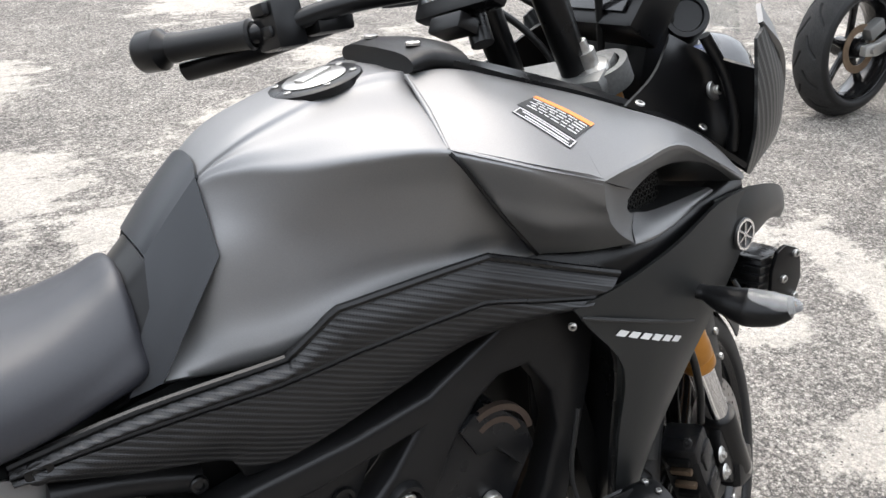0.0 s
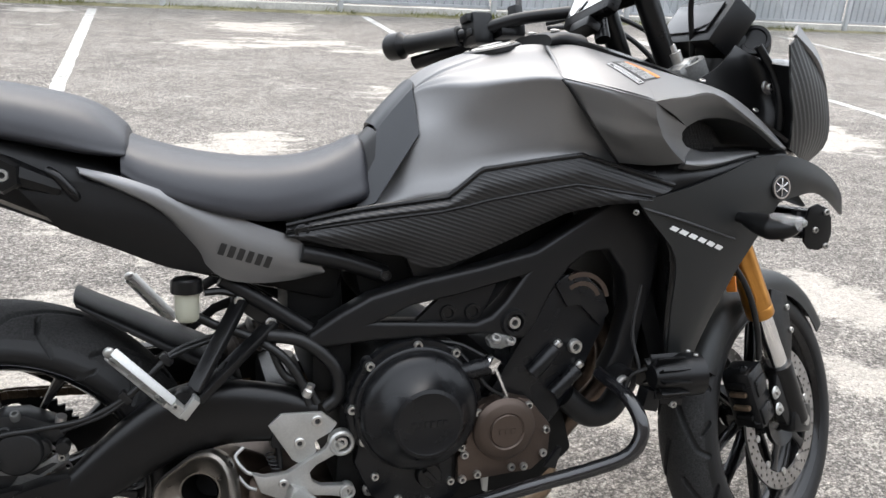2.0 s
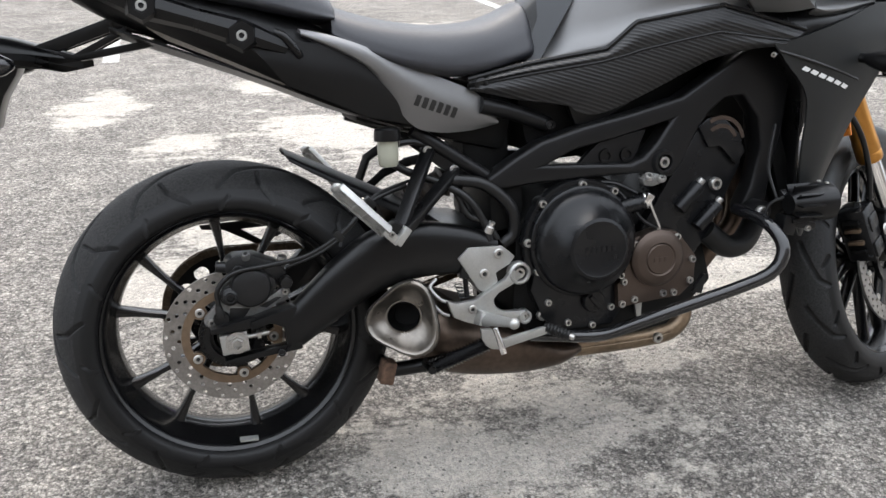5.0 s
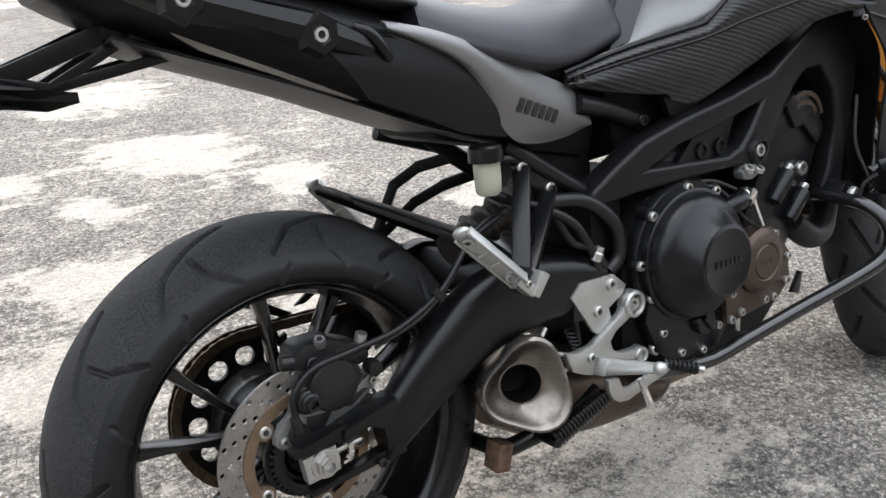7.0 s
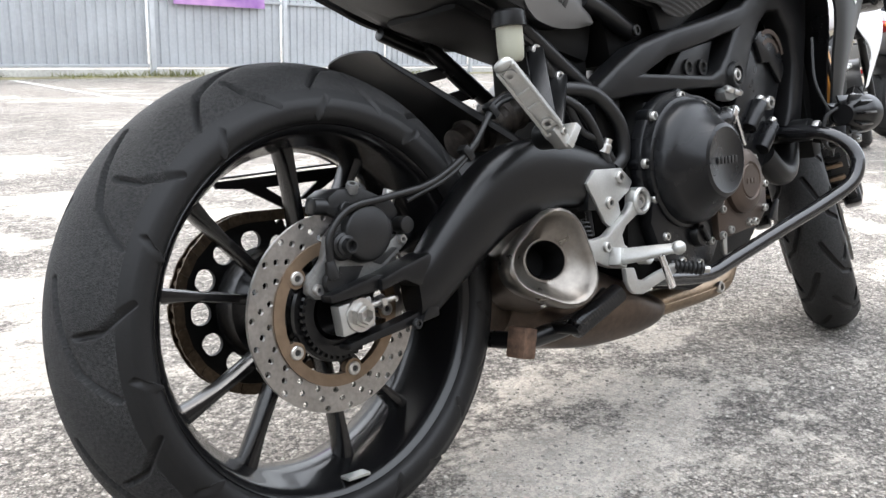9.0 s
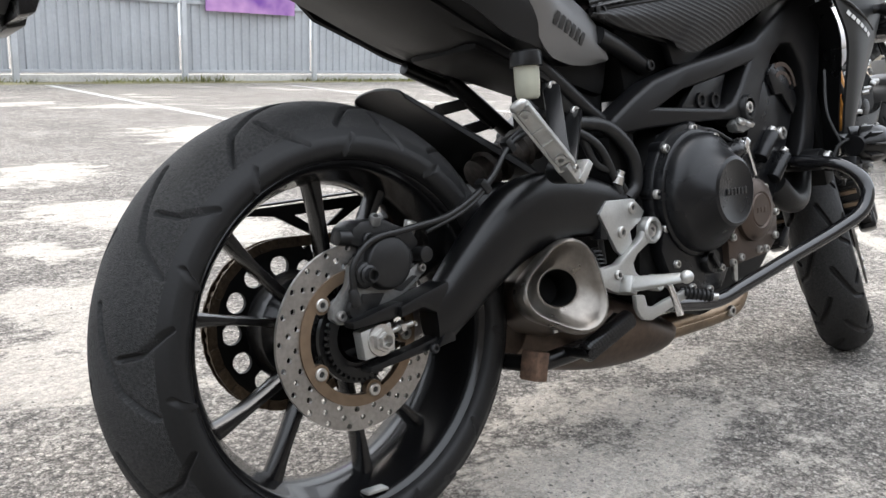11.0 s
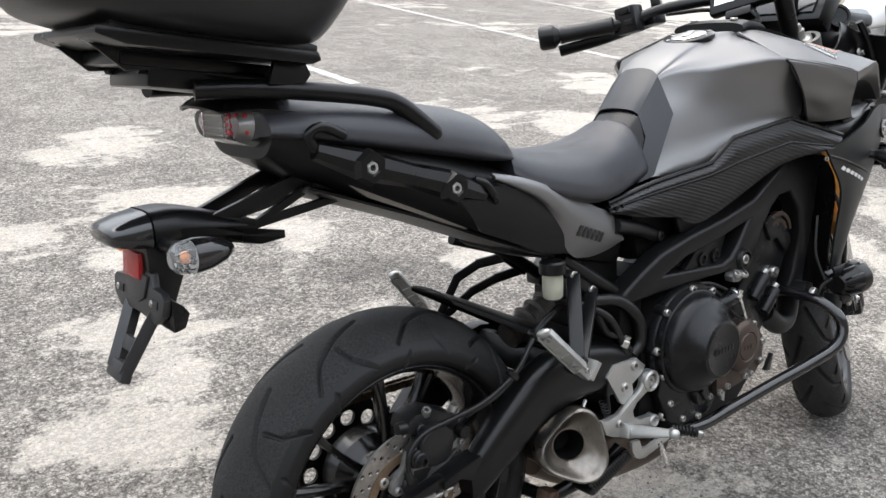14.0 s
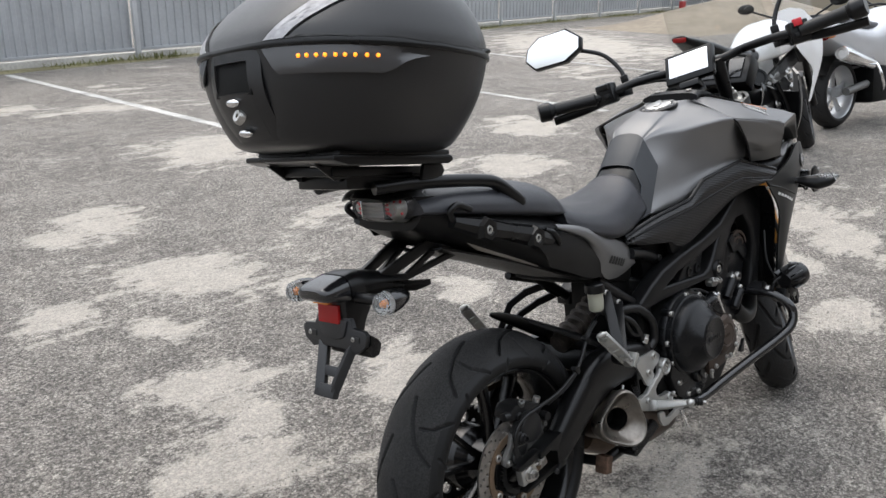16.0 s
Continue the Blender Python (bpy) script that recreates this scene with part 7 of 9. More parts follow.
def panel_mesh():
    up = [top_line, [tuple((Vector(a) + Vector(b)) / 2 + Vector((0, -0.006, 0))) for a, b in zip(top_line, groove)], [tuple(Vector(p) + Vector((0, 0, 0.003))) for p in groove]]
    dn = [[tuple(Vector(p) + Vector((0, 0, -0.003))) for p in groove], mid_line, low_line]
    b = patch(up, 0.004, 4, 3)
    return patch(dn, 0.004, 4, 3, bm=b)


side_panel = part("ribbed_side_panel", panel_mesh(), CARBON, motorcycle, "ribbed carbon-look panel under the tank")
part("ribbed_side_panel", mirrored(panel_mesh()), CARBON, motorcycle)
part("panel_groove", tube([tuple(Vector(p) + Vector((0, 0.004, 0))) for p in groove], 0.004, 8, 4), SATIN_BLACK, side_panel)
part("panel_edge", tube([tuple(Vector(p) + Vector((0, 0.001, 0.003))) for p in top_line], 0.0045, 8, 4), SATIN_BLACK, side_panel)
under = slab([(0.452, 0.728), (0.520, 0.710), (0.640, 0.690), (0.655, 0.655), (0.700, 0.655), (0.770, 0.690), (0.720, 0.740), (0.60, 0.755)], -0.122, -0.108, 0.004)
part("panel_back", under, BLACK, side_panel)
bolt((0.470, -0.118, 0.736), r=0.013, h=0.006, mat=SATIN_BLACK, parent=side_panel)

# ---- seats ----
seat_rings = [
    (0.205, [(0, 0.888), (-0.060, 0.885), (-0.105, 0.868), (-0.122, 0.842), (-0.112, 0.826), (0, 0.820)]),
    (0.240, [(0, 0.874), (-0.065, 0.871), (-0.118, 0.852), (-0.137, 0.822), (-0.124, 0.805), (0, 0.800)]),
    (0.310, [(0, 0.856), (-0.070, 0.853), (-0.125, 0.835), (-0.146, 0.800), (-0.130, 0.778), (0, 0.775)]),
    (0.400, [(0, 0.846), (-0.070, 0.842), (-0.118, 0.825), (-0.140, 0.785), (-0.124, 0.756), (0, 0.752)]),
    (0.480, [(0, 0.850), (-0.060, 0.845), (-0.098, 0.828), (-0.118, 0.790), (-0.108, 0.758), (0, 0.752)]),
    (0.540, [(0, 0.868), (-0.050, 0.862), (-0.080, 0.843), (-0.102, 0.805), (-0.100, 0.772), (0, 0.765)]),
    (0.575, [(0, 0.884), (-0.040, 0.878), (-0.066, 0.860), (-0.090, 0.820), (-0.094, 0.782), (0, 0.775)]),
    (0.588, [(0, 0.875), (-0.030, 0.868), (-0.055, 0.850), (-0.075, 0.815), (-0.080, 0.790), (0, 0.785)])]
rider_seat = part("rider_seat", body(seat_rings, 6, 6), SEAT, motorcycle, "smooth black vinyl rider seat", 60)
pillion_rings = [
    (-0.215, [(0, 0.975), (-0.050, 0.972), (-0.085, 0.962), (-0.100, 0.945), (-0.090, 0.935), (0, 0.93)]),
    (-0.150, [(0, 0.982), (-0.065, 0.978), (-0.110, 0.962), (-0.126, 0.938), (-0.112, 0.922), (0, 0.915)]),
    (-0.040, [(0, 0.972), (-0.070, 0.968), (-0.120, 0.950), (-0.138, 0.920), (-0.122, 0.900), (0, 0.895)]),
    (0.080, [(0, 0.955), (-0.070, 0.951), (-0.118, 0.932), (-0.137, 0.898), (-0.122, 0.876), (0, 0.87)]),
    (0.160, [(0, 0.934), (-0.065, 0.930), (-0.110, 0.910), (-0.130, 0.878), (-0.118, 0.860), (0, 0.855)]),
    (0.205, [(0, 0.905), (-0.055, 0.900), (-0.095, 0.886), (-0.112, 0.866), (-0.105, 0.855), (0, 0.85)]),
    (0.216, [(0, 0.888), (-0.045, 0.885), (-0.080, 0.875), (-0.095, 0.864), (-0.090, 0.857), (0, 0.853)])]
pillion_seat = part("pillion_seat", body(pillion_rings, 6, 6), SEAT, motorcycle, "raised black vinyl pillion seat", 60)

# ---- tail ----
tail_rings = [
    (-0.205, [(0, 0.980), (-0.058, 0.977), (-0.094, 0.960), (-0.098, 0.928), (-0.066, 0.902), (0, 0.898)]),
    (-0.170, [(0, 0.972), (-0.066, 0.969), (-0.108, 0.950), (-0.115, 0.915), (-0.075, 0.882), (0, 0.876)]),
    (-0.100, [(0, 0.950), (-0.080, 0.945), (-0.128, 0.925), (-0.142, 0.885), (-0.085, 0.848), (0, 0.842)]),
    (0.050, [(0, 0.905), (-0.090, 0.898), (-0.135, 0.880), (-0.148, 0.835), (-0.095, 0.782), (0, 0.778)]),
    (0.180, [(0, 0.855), (-0.090, 0.850), (-0.132, 0.830), (-0.142, 0.780), (-0.098, 0.722), (0, 0.720)]),
    (0.310, [(0, 0.790), (-0.085, 0.786), (-0.118, 0.770), (-0.124, 0.720), (-0.098, 0.672), (0, 0.670)]),
    (0.420, [(0, 0.755), (-0.080, 0.750), (-0.108, 0.738), (-0.112, 0.700), (-0.095, 0.660), (0, 0.655)]),
    (0.500, [(0, 0.735), (-0.070, 0.732), (-0.096, 0.720), (-0.098, 0.690), (-0.085, 0.664), (0, 0.66)])]
tail = part("tail_fairing", body(tail_rings, 5, 5), BLACK, motorcycle, "black plastic tail fairing", 40)
# grey upper cover with its dark recess
cover_top = [(0.146, -0.146, 0.843), (0.205, -0.152, 0.829), (0.263, -0.154, 0.808), (0.330, -0.144, 0.780), (0.400, -0.132, 0.750), (0.467, -0.118, 0.720), (0.510, -0.108, 0.667)]
cover_mid = [(0.150, -0.150, 0.838), (0.205, -0.158, 0.821), (0.262, -0.160, 0.796), (0.324, -0.154, 0.756), (0.390, -0.142, 0.712), (0.455, -0.126, 0.690), (0.510, -0.108, 0.666)]
cover_low = [(0.150, -0.151, 0.833), (0.205, -0.158, 0.810), (0.262, -0.158, 0.778), (0.330, -0.150, 0.724), (0.385, -0.134, 0.680), (0.450, -0.120, 0.668), (0.508, -0.108, 0.664)]
cover_hem = [(0.150, -0.142, 0.830), (0.205, -0.146, 0.806), (0.262, -0.146, 0.772), (0.332, -0.132, 0.678), (0.385, -0.122, 0.656), (0.450, -0.112, 0.654), (0.506, -0.104, 0.662)]


def tail_cover():
    return patch([cover_top, cover_mid, cover_low, cover_hem], 0.006, 4, 5)


tail_bm = tail_cover()
tail_tree = tree_of(tail_bm)
grey_cover = part("tail_side_cover", tail_bm, GREY_PAINT, motorcycle, "matt grey tail side cover with dark lettering bars", 40)
part("tail_side_cover", mirrored(tail_cover()), GREY_PAINT, motorcycle)
dark_panel = patch([[(0.060, -0.153, 0.824), (0.150, -0.152, 0.822), (0.232, -0.151, 0.794), (0.322, -0.143, 0.724)], [(0.090, -0.156, 0.790), (0.180, -0.157, 0.766), (0.255, -0.151, 0.748), (0.330, -0.139, 0.704)], [(0.120, -0.146, 0.752), (0.200, -0.142, 0.718), (0.260, -0.136, 0.691), (0.334, -0.128, 0.674)]], 0.006, 4, 4)
part("tail_side_panel", mirrored(dark_panel), BLACK, motorcycle)
part("tail_side_panel", dark_panel, BLACK, motorcycle, "black textured tail side panel")
tail_m = pose(0, 0, 0, 90, 0, 0)
for k in range(6):
    m = Matrix.Translation((0.346 + 0.0142 * k, -0.150, 0.716 - 0.0048 * k)) @ pose(0, 0, 0, 0, 20, 0) @ tail_m
    part("side_letter", drape(strip_sheet(m, 0, 0, 0.0098, 0.0185, 2, 3), tail_tree, (0.1, -1, 0.1), 0.0005), INK_AND_RECESS, grey_cover)
# case mounts with bolts along the tail
for s in (-1, 1):
    rail = tube([(-0.165, s * 0.142, 0.912), (-0.096, s * 0.150, 0.886), (-0.02, s * 0.153, 0.862), (0.054, s * 0.152, 0.838), (0.125, s * 0.148, 0.812)], [0.012, 0.021, 0.017, 0.021, 0.012], 8, 5, squash=1.15)
    mount = part("case_mount", rail, SATIN_BLACK, motorcycle, "black pannier mount with two bolts" if s < 0 else "")
    for p in ((-0.094, 0.883), (0.053, 0.834)):
        part("mount_washer", lathe([(0.009, 0.003), (0.012, 0.006), (0.022, 0.006), (0.028, -0.006), (0.009, -0.006)], (p[0], s * 0.170, p[1]), (0, s, 0), 6, closed=True), SATIN_BLACK, mount)
        bolt((p[0], s * 0.168, p[1]), (0, s, 0), 0.0095, 0.007, mat=ALU, parent=mount)
    part("mount_hook", tube([(-0.165, s * 0.145, 0.915), (-0.180, s * 0.155, 0.935), (-0.160, s * 0.158, 0.945), (-0.125, s * 0.156, 0.930)], 0.007, 10), SATIN_BLACK, mount)
    part("mount_hook", tube([(0.108, s * 0.150, 0.838), (0.122, s * 0.158, 0.830), (0.140, s * 0.158, 0.808), (0.146, s * 0.152, 0.798)], 0.007, 10), SATIN_BLACK, mount)
    # grab rails
    gr = tube([(-0.300, s * 0.085, 1.002), (-0.230, s * 0.105, 0.999), (-0.150, s * 0.124, 0.990), (-0.060, s * 0.136, 0.976), (-0.020, s * 0.142, 0.962), (0.025, s * 0.150, 0.925), (0.036, s * 0.150, 0.912)], [0.013, 0.013, 0.013, 0.013, 0.0135, 0.0135, 0.012], 16, 5)
    grab = part("grab_rail", gr, SATIN_BLACK, motorcycle, "black grab rail beside the pillion seat")
    part("rail_foot", box((-0.005, s * 0.138, 0.920), (0.030, 0.022, 0.050), (0, 15, 0), 0.006), SATIN_BLACK, grab)
    bolt((-0.005, s * 0.150, 0.905), (0, s, -0.3), 0.006, 0.005, parent=grab)
    part("tail_pad_panel", patch([[(-0.220, s * 0.100, 0.972), (-0.130, s * 0.132, 0.956), (-0.030, s * 0.142, 0.918)], [(-0.200, s * 0.108, 0.945), (-0.120, s * 0.138, 0.928), (-0.030, s * 0.146, 0.902)]], 0.006, 3, 3, (0, -s, 0)), SATIN_BLACK, motorcycle)
# pale tray wall below the tail, and the tray seen from below
TRAY_GREY = material("pale_grey_tray_plastic", (0.20, 0.185, 0.165), rough=0.5, grain=0.12, grain_scale=200, wear=0.2, wear_scale=12, bump=0.08, bump_scale=400)
for s in (-1, 1):
    wall = slab([(-0.100, 0.858), (-0.087, 0.867), (0.005, 0.830), (0.083, 0.790), (0.135, 0.764), (0.140, 0.748), (0.112, 0.752), (0.030, 0.790), (-0.062, 0.830)], s * 0.100, s * 0.106, 0.002)
    tray_wall = part("tail_tray_wall", wall, TRAY_GREY, motorcycle, "pale grey tray wall below the tail" if s < 0 else "")
    for p in ((0.006, 0.814), (0.078, 0.778)):
        part("tray_slot", box((p[0], s * 0.1065, p[1]), (0.016, 0.003, 0.006), (0, 26, 0), 0.001), INK_AND_RECESS, tray_wall)
part("under_tray", patch([[(-0.150, -0.090, 0.852), (0.050, -0.105, 0.776), (0.200, -0.108, 0.712), (0.330, -0.100, 0.664)], [(-0.150, 0, 0.840), (0.050, 0, 0.766), (0.200, 0, 0.704), (0.330, 0, 0.658)], [(-0.150, 0.090, 0.852), (0.050, 0.105, 0.776), (0.200, 0.108, 0.712), (0.330, 0.100, 0.664)]], 0.004, 4, 4, (0, 0, 1)), BLACK, motorcycle, "black plastic under-tail tray")
# tail lamp
lamp_body = body([(-0.272, [(0, 0.966), (-0.045, 0.964), (-0.062, 0.952), (-0.046, 0.930), (0, 0.926)]), (-0.250, [(0, 0.974), (-0.062, 0.972), (-0.088, 0.956), (-0.066, 0.922), (0, 0.916)]), (-0.225, [(0, 0.978), (-0.066, 0.975), (-0.096, 0.957), (-0.074, 0.916), (0, 0.910)]), (-0.200, [(0, 0.980), (-0.066, 0.977), (-0.098, 0.958), (-0.080, 0.914), (0, 0.906)])], 4, 4)
tail_lamp = part("tail_lamp", lamp_body, SMOKE_LENS, motorcycle, "clear LED tail lamp with red elements")
LAMP_FORE = Matrix.Translation((0.024, -0.008, 0.004)) @ Matrix.Diagonal((1, 0.95, 1, 1))
RED_LED = material("red_led", (0.70, 0.04, 0.06), rough=0.3)
for s in (-1, 1):
    for i in range(3):
        for j in range(3):
            part("red_led", ball((-0.262 + 0.008 * i, s * (0.044 + 0.0085 * i), 0.938 + 0.0085 * j), (0.0034,) * 3, 8), RED_LED, tail_lamp)
    part("lamp_divider", box((-0.262, s * 0.038, 0.946), (0.018, 0.003, 0.036), (0, 0, s * 20), 0.001), CHROME, tail_lamp)
    part("lamp_flash", box((-0.244, s * 0.062, 0.966), (0.034, 0.026, 0.003), (0, 0, s * 40), 0.001), CHROME, tail_lamp)
for j in range(4):
    part("lamp_rib", box((-0.262, 0, 0.931 + 0.009 * j), (0.012, 0.072, 0.003), (0, 0, 0), 0.0006), STEEL, tail_lamp)
part("lamp_reflector", body([(-0.257, [(0, 0.960), (-0.046, 0.958), (-0.062, 0.948), (-0.046, 0.932), (0, 0.929)]), (-0.206, [(0, 0.972), (-0.060, 0.970), (-0.088, 0.955), (-0.07, 0.918), (0, 0.910)])], 3, 3), ALU, tail_lamp)
part("lamp_hood", patch([[(-0.262, -0.066, 0.970), (-0.235, -0.092, 0.972), (-0.190, -0.104, 0.968)], [(-0.272, -0.040, 0.976), (-0.240, -0.064, 0.986), (-0.190, -0.070, 0.990)], [(-0.276, 0, 0.978), (-0.245, 0, 0.990), (-0.190, 0, 0.994)], [(-0.272, 0.040, 0.976), (-0.240, 0.064, 0.986), (-0.190, 0.070, 0.990)], [(-0.262, 0.066, 0.970), (-0.235, 0.092, 0.972), (-0.190, 0.104, 0.968)]], 0.004, 4, 4, (0, 0, -1)), SATIN_BLACK, motorcycle, "black hood over the tail lamp")
for o in (tail_lamp, *tail_lamp.children):
    o.data.transform(LAMP_FORE)

# ---- number plate carrier ----
plate_carrier = part("plate_carrier", box((-0.090, 0, 0.846), (0.070, 0.130, 0.014), (0, 15, 0), 0.003), SATIN_BLACK, motorcycle, "black number plate carrier, no plate fitted")
for s in (-1, 1):
    A, B, C, D, E, G = [(x, s * y, z) for x, y, z in ((-0.268, 0.030, 0.818), (-0.146, 0.046, 0.860), (-0.053, 0.057, 0.850), (-0.058, 0.057, 0.832), (-0.214, 0.040, 0.806), (-0.118, 0.050, 0.854))]
    for p, q, h in ((A, B, 0.022), (B, C, 0.016), (C, D, 0.020), (E, D, 0.012), (E, G, 0.011), (A, E, 0.016)):
        part("truss_bar", flat_bar(p, q, h, 0.011), SATIN_BLACK, plate_carrier)
# glossy cap behind a seam, hump and side wings
cap_bm = body([(-0.419, [(0, 0.829), (-0.020, 0.828), (-0.032, 0.823), (-0.026, 0.815), (0, 0.813)]), (-0.412, [(0, 0.834), (-0.034, 0.832), (-0.046, 0.823), (-0.040, 0.808), (0, 0.806)]), (-0.390, [(0, 0.841), (-0.036, 0.839), (-0.050, 0.826), (-0.046, 0.803), (0, 0.801)]), (-0.364, [(0, 0.846), (-0.034, 0.844), (-0.051, 0.829), (-0.047, 0.800), (0, 0.798)])], 4, 4)
part("carrier_cap", cap_bm, GLOSS_BLACK, plate_carrier, "gloss black end cap", 35)
hump = body([(-0.361, [(0, 0.847), (-0.034, 0.845), (-0.050, 0.829), (-0.047, 0.799), (0, 0.797)]), (-0.330, [(0, 0.848), (-0.033, 0.845), (-0.049, 0.826), (-0.045, 0.797), (0, 0.796)]), (-0.300, [(0, 0.842), (-0.030, 0.839), (-0.046, 0.821), (-0.042, 0.797), (0, 0.796)]), (-0.255, [(0, 0.828), (-0.028, 0.826), (-0.044, 0.815), (-0.040, 0.796), (0, 0.795)]), (-0.215, [(0, 0.815), (-0.028, 0.814), (-0.042, 0.808), (-0.038, 0.797), (0, 0.796)])], 4, 4)
part("carrier_head", hump, SATIN_BLACK, plate_carrier, "", 35)
for s in (-1, 1):
    wing = bmesh.new()
    plan = [(-0.350, 0.046, 0.818), (-0.290, 0.056, 0.814), (-0.240, 0.074, 0.807), (-0.194, 0.092, 0.799), (-0.224, 0.080, 0.793), (-0.235, 0.058, 0.798), (-0.300, 0.040, 0.802)]
    lay = [[wing.verts.new((x, s * y, z + e)) for x, y, z in plan] for e in (0.003, -0.008)]
    wing.faces.new(lay[0])
    wing.faces.new(lay[1][::-1])
    for k in range(len(plan)):
        wing.faces.new((lay[0][k], lay[1][k], lay[1][k - 1], lay[0][k - 1]))
    bmesh.ops.recalc_face_normals(wing, faces=wing.faces)
    part("carrier_wing", wing, SATIN_BLACK, plate_carrier)
post = slab([(-0.372, 0.806), (-0.296, 0.800), (-0.304, 0.782), (-0.326, 0.750), (-0.338, 0.722), (-0.346, 0.694), (-0.366, 0.690), (-0.372, 0.740)], -0.040, 0.034, 0.004)
part("carrier_post", post, SATIN_BLACK, plate_carrier)
part("plate_lamp", box((-0.387, 0.0, 0.802), (0.026, 0.046, 0.008), (0, 0, 0), 0.002), AMBER, plate_carrier, "small number plate lamp")
part("rear_reflector", box((-0.374, 0.008, 0.772), (0.012, 0.062, 0.036), (0, 6, 0), 0.002), RED_LENS, plate_carrier, "red rectangular reflector")
part("reflector_holder", box((-0.366, 0.008, 0.770), (0.016, 0.068, 0.042), (0, 6, 0), 0.003), SATIN_BLACK, plate_carrier)
hg = [(-0.098, 0.016), (-0.088, 0.024), (-0.058, 0.026), (-0.050, 0.044), (0.050, 0.044), (0.058, 0.026), (0.088, 0.024), (0.098, 0.016), (0.092, -0.006), (0.066, -0.022), (0.044, -0.016), (-0.044, -0.016), (-0.066, -0.022), (-0.092, -0.006)]
hb2 = slab([(u, v) for u, v in hg], -0.005, 0.006, 0.002)
HOLD = Matrix.Translation((-0.374, 0.002, 0.722)) @ pose(0, 0, 0, 0, 8, 0) @ pose(0, 0, 0, 0, 0, -90)
hb2.transform(HOLD)
plate_holder = part("plate_holder", hb2, HOLDER_GREY, plate_carrier, "grey plastic plate holder with two slotted ears")
rib = slab([(-0.046, 0.040), (0.046, 0.040), (0.034, 0.008), (0.014, 0.000), (-0.014, 0.000), (-0.034, 0.008)], -0.009, -0.004, 0.002)
rib.transform(HOLD)
part("holder_rib", rib, HOLDER_GREY, plate_holder)
for u in (-0.066, 0.066):
    slot = box((u, -0.005, 0.006), (0.024, 0.004, 0.011), (0, 0, 0), 0.001)
    slot.transform(HOLD)
    part("plate_slot", slot, INK_AND_RECESS, plate_holder)
    bolt(HOLD @ Vector((u - 0.006, -0.006, 0.006)), (-1, 0, 0.1), 0.0048, 0.003, parent=plate_holder)
tongue = part("plate_tongue", box((-0.415, 0.0, 0.630), (0.016, 0.060, 0.026), (0, 26, 0), 0.004), HOLDER_GREY, plate_carrier, "grey forked plastic tongue")
for s in (-1, 1):
    part("tongue_leg", flat_bar((-0.372, s * 0.042, 0.708), (-0.412, s * 0.021, 0.634), 0.018, 0.020, 0.003), HOLDER_GREY, tongue)
part("tongue_web", box((-0.396, 0, 0.663), (0.010, 0.050, 0.020), (0, 26, 0), 0.003), HOLDER_GREY, tongue)
part("carrier_gusset", slab([(-0.368, 0.740), (-0.352, 0.728), (-0.344, 0.716), (-0.352, 0.697), (-0.368, 0.693)], -0.098, -0.036, 0.003), SATIN_BLACK, plate_carrier)
for s in (-1, 1):
    part("indicator_stalk", rod((-0.350, s * 0.050, 0.802), (-0.340, s * 0.122, 0.800), 0.011, seg=16, bevel=0.002), SATIN_BLACK, plate_carrier)
    pod_lamp((-0.350, s * 0.134, 0.800), (1, -s * 0.10, 0), 0.0232, 0.062, motorcycle, "black bullet turn indicator with a clear rear lens")

# the front half of the machine is wider than the tail
for ob in motorcycle.children:
    if ob.name.split(".")[0] in ("fuel_tank", "tank_pad", "seat_surround", "rider_seat", "pillion_seat"):
        for o in (ob, *ob.children_recursive):
            o.data.transform(Matrix.Translation((0, -0.012, 0)))
WIDER = {"cockpit_trim": 1.09, "pillion_seat": 1.06, "side_shroud": 1.08, "front_winglet": 1.08, "nose_side_panel": 1.06, "nose_edge": 1.06, "inner_fairing": 1.06, "ribbed_side_panel": 1.08,
         "frame_spar": 1.05, "engine": 1.08, "crash_bar": 1.06, "auxiliary_lamp": 1.06, "driving_lamp": 1.08, "coolant_pipe": 1.06, "lamp_cable": 1.06}
for ob in motorcycle.children:
    k = WIDER.get(ob.name.split(".")[0], 0)
    if ob.name.split(".")[0] == "turn_indicator" and ob.data.vertices[0].co.x > 1:
        k = 1.07
    for o in (ob, *ob.children_recursive) if k else ():
        o.data.transform(Matrix.Diagonal((1, k, 1, 1)))

# ---- rack and top case ----
rack_part = part("luggage_rack", slab([(-0.432, 1.084), (-0.150, 1.042), (-0.146, 1.030), (-0.160, 1.026), (-0.400, 1.060), (-0.434, 1.074)], -0.150, 0.120, 0.004), SATIN_BLACK, motorcycle, "black luggage rack plate")
part("rack_base", box((-0.270, 0, 1.030), (0.235, 0.16, 0.018), (0, 8.5, 0), 0.004), SATIN_BLACK, rack_part)
part("rack_spacer", box((-0.255, 0, 1.010), (0.20, 0.15, 0.032), (0, 8.5, 0), 0.006), SATIN_BLACK, rack_part)
for s in (-1, 1):
    part("rack_bracket", slab([(-0.205, 1.032), (-0.160, 1.030), (-0.152, 1.012), (-0.165, 0.998), (-0.215, 1.004)], s * 0.118, s * 0.128, 0.002), SATIN_BLACK, rack_part)
    part("rack_bracket", slab([(-0.420, 1.066), (-0.320, 1.050), (-0.335, 1.030), (-0.380, 1.030)], s * 0.070, s * 0.076, 0.002), SATIN_BLACK, rack_part)
    part("rack_tube", tube([(-0.36, s * 0.060, 1.035), (-0.28, s * 0.065, 1.022), (-0.20, s * 0.080, 1.006)], 0.010, 12), SATIN_BLACK, rack_part)

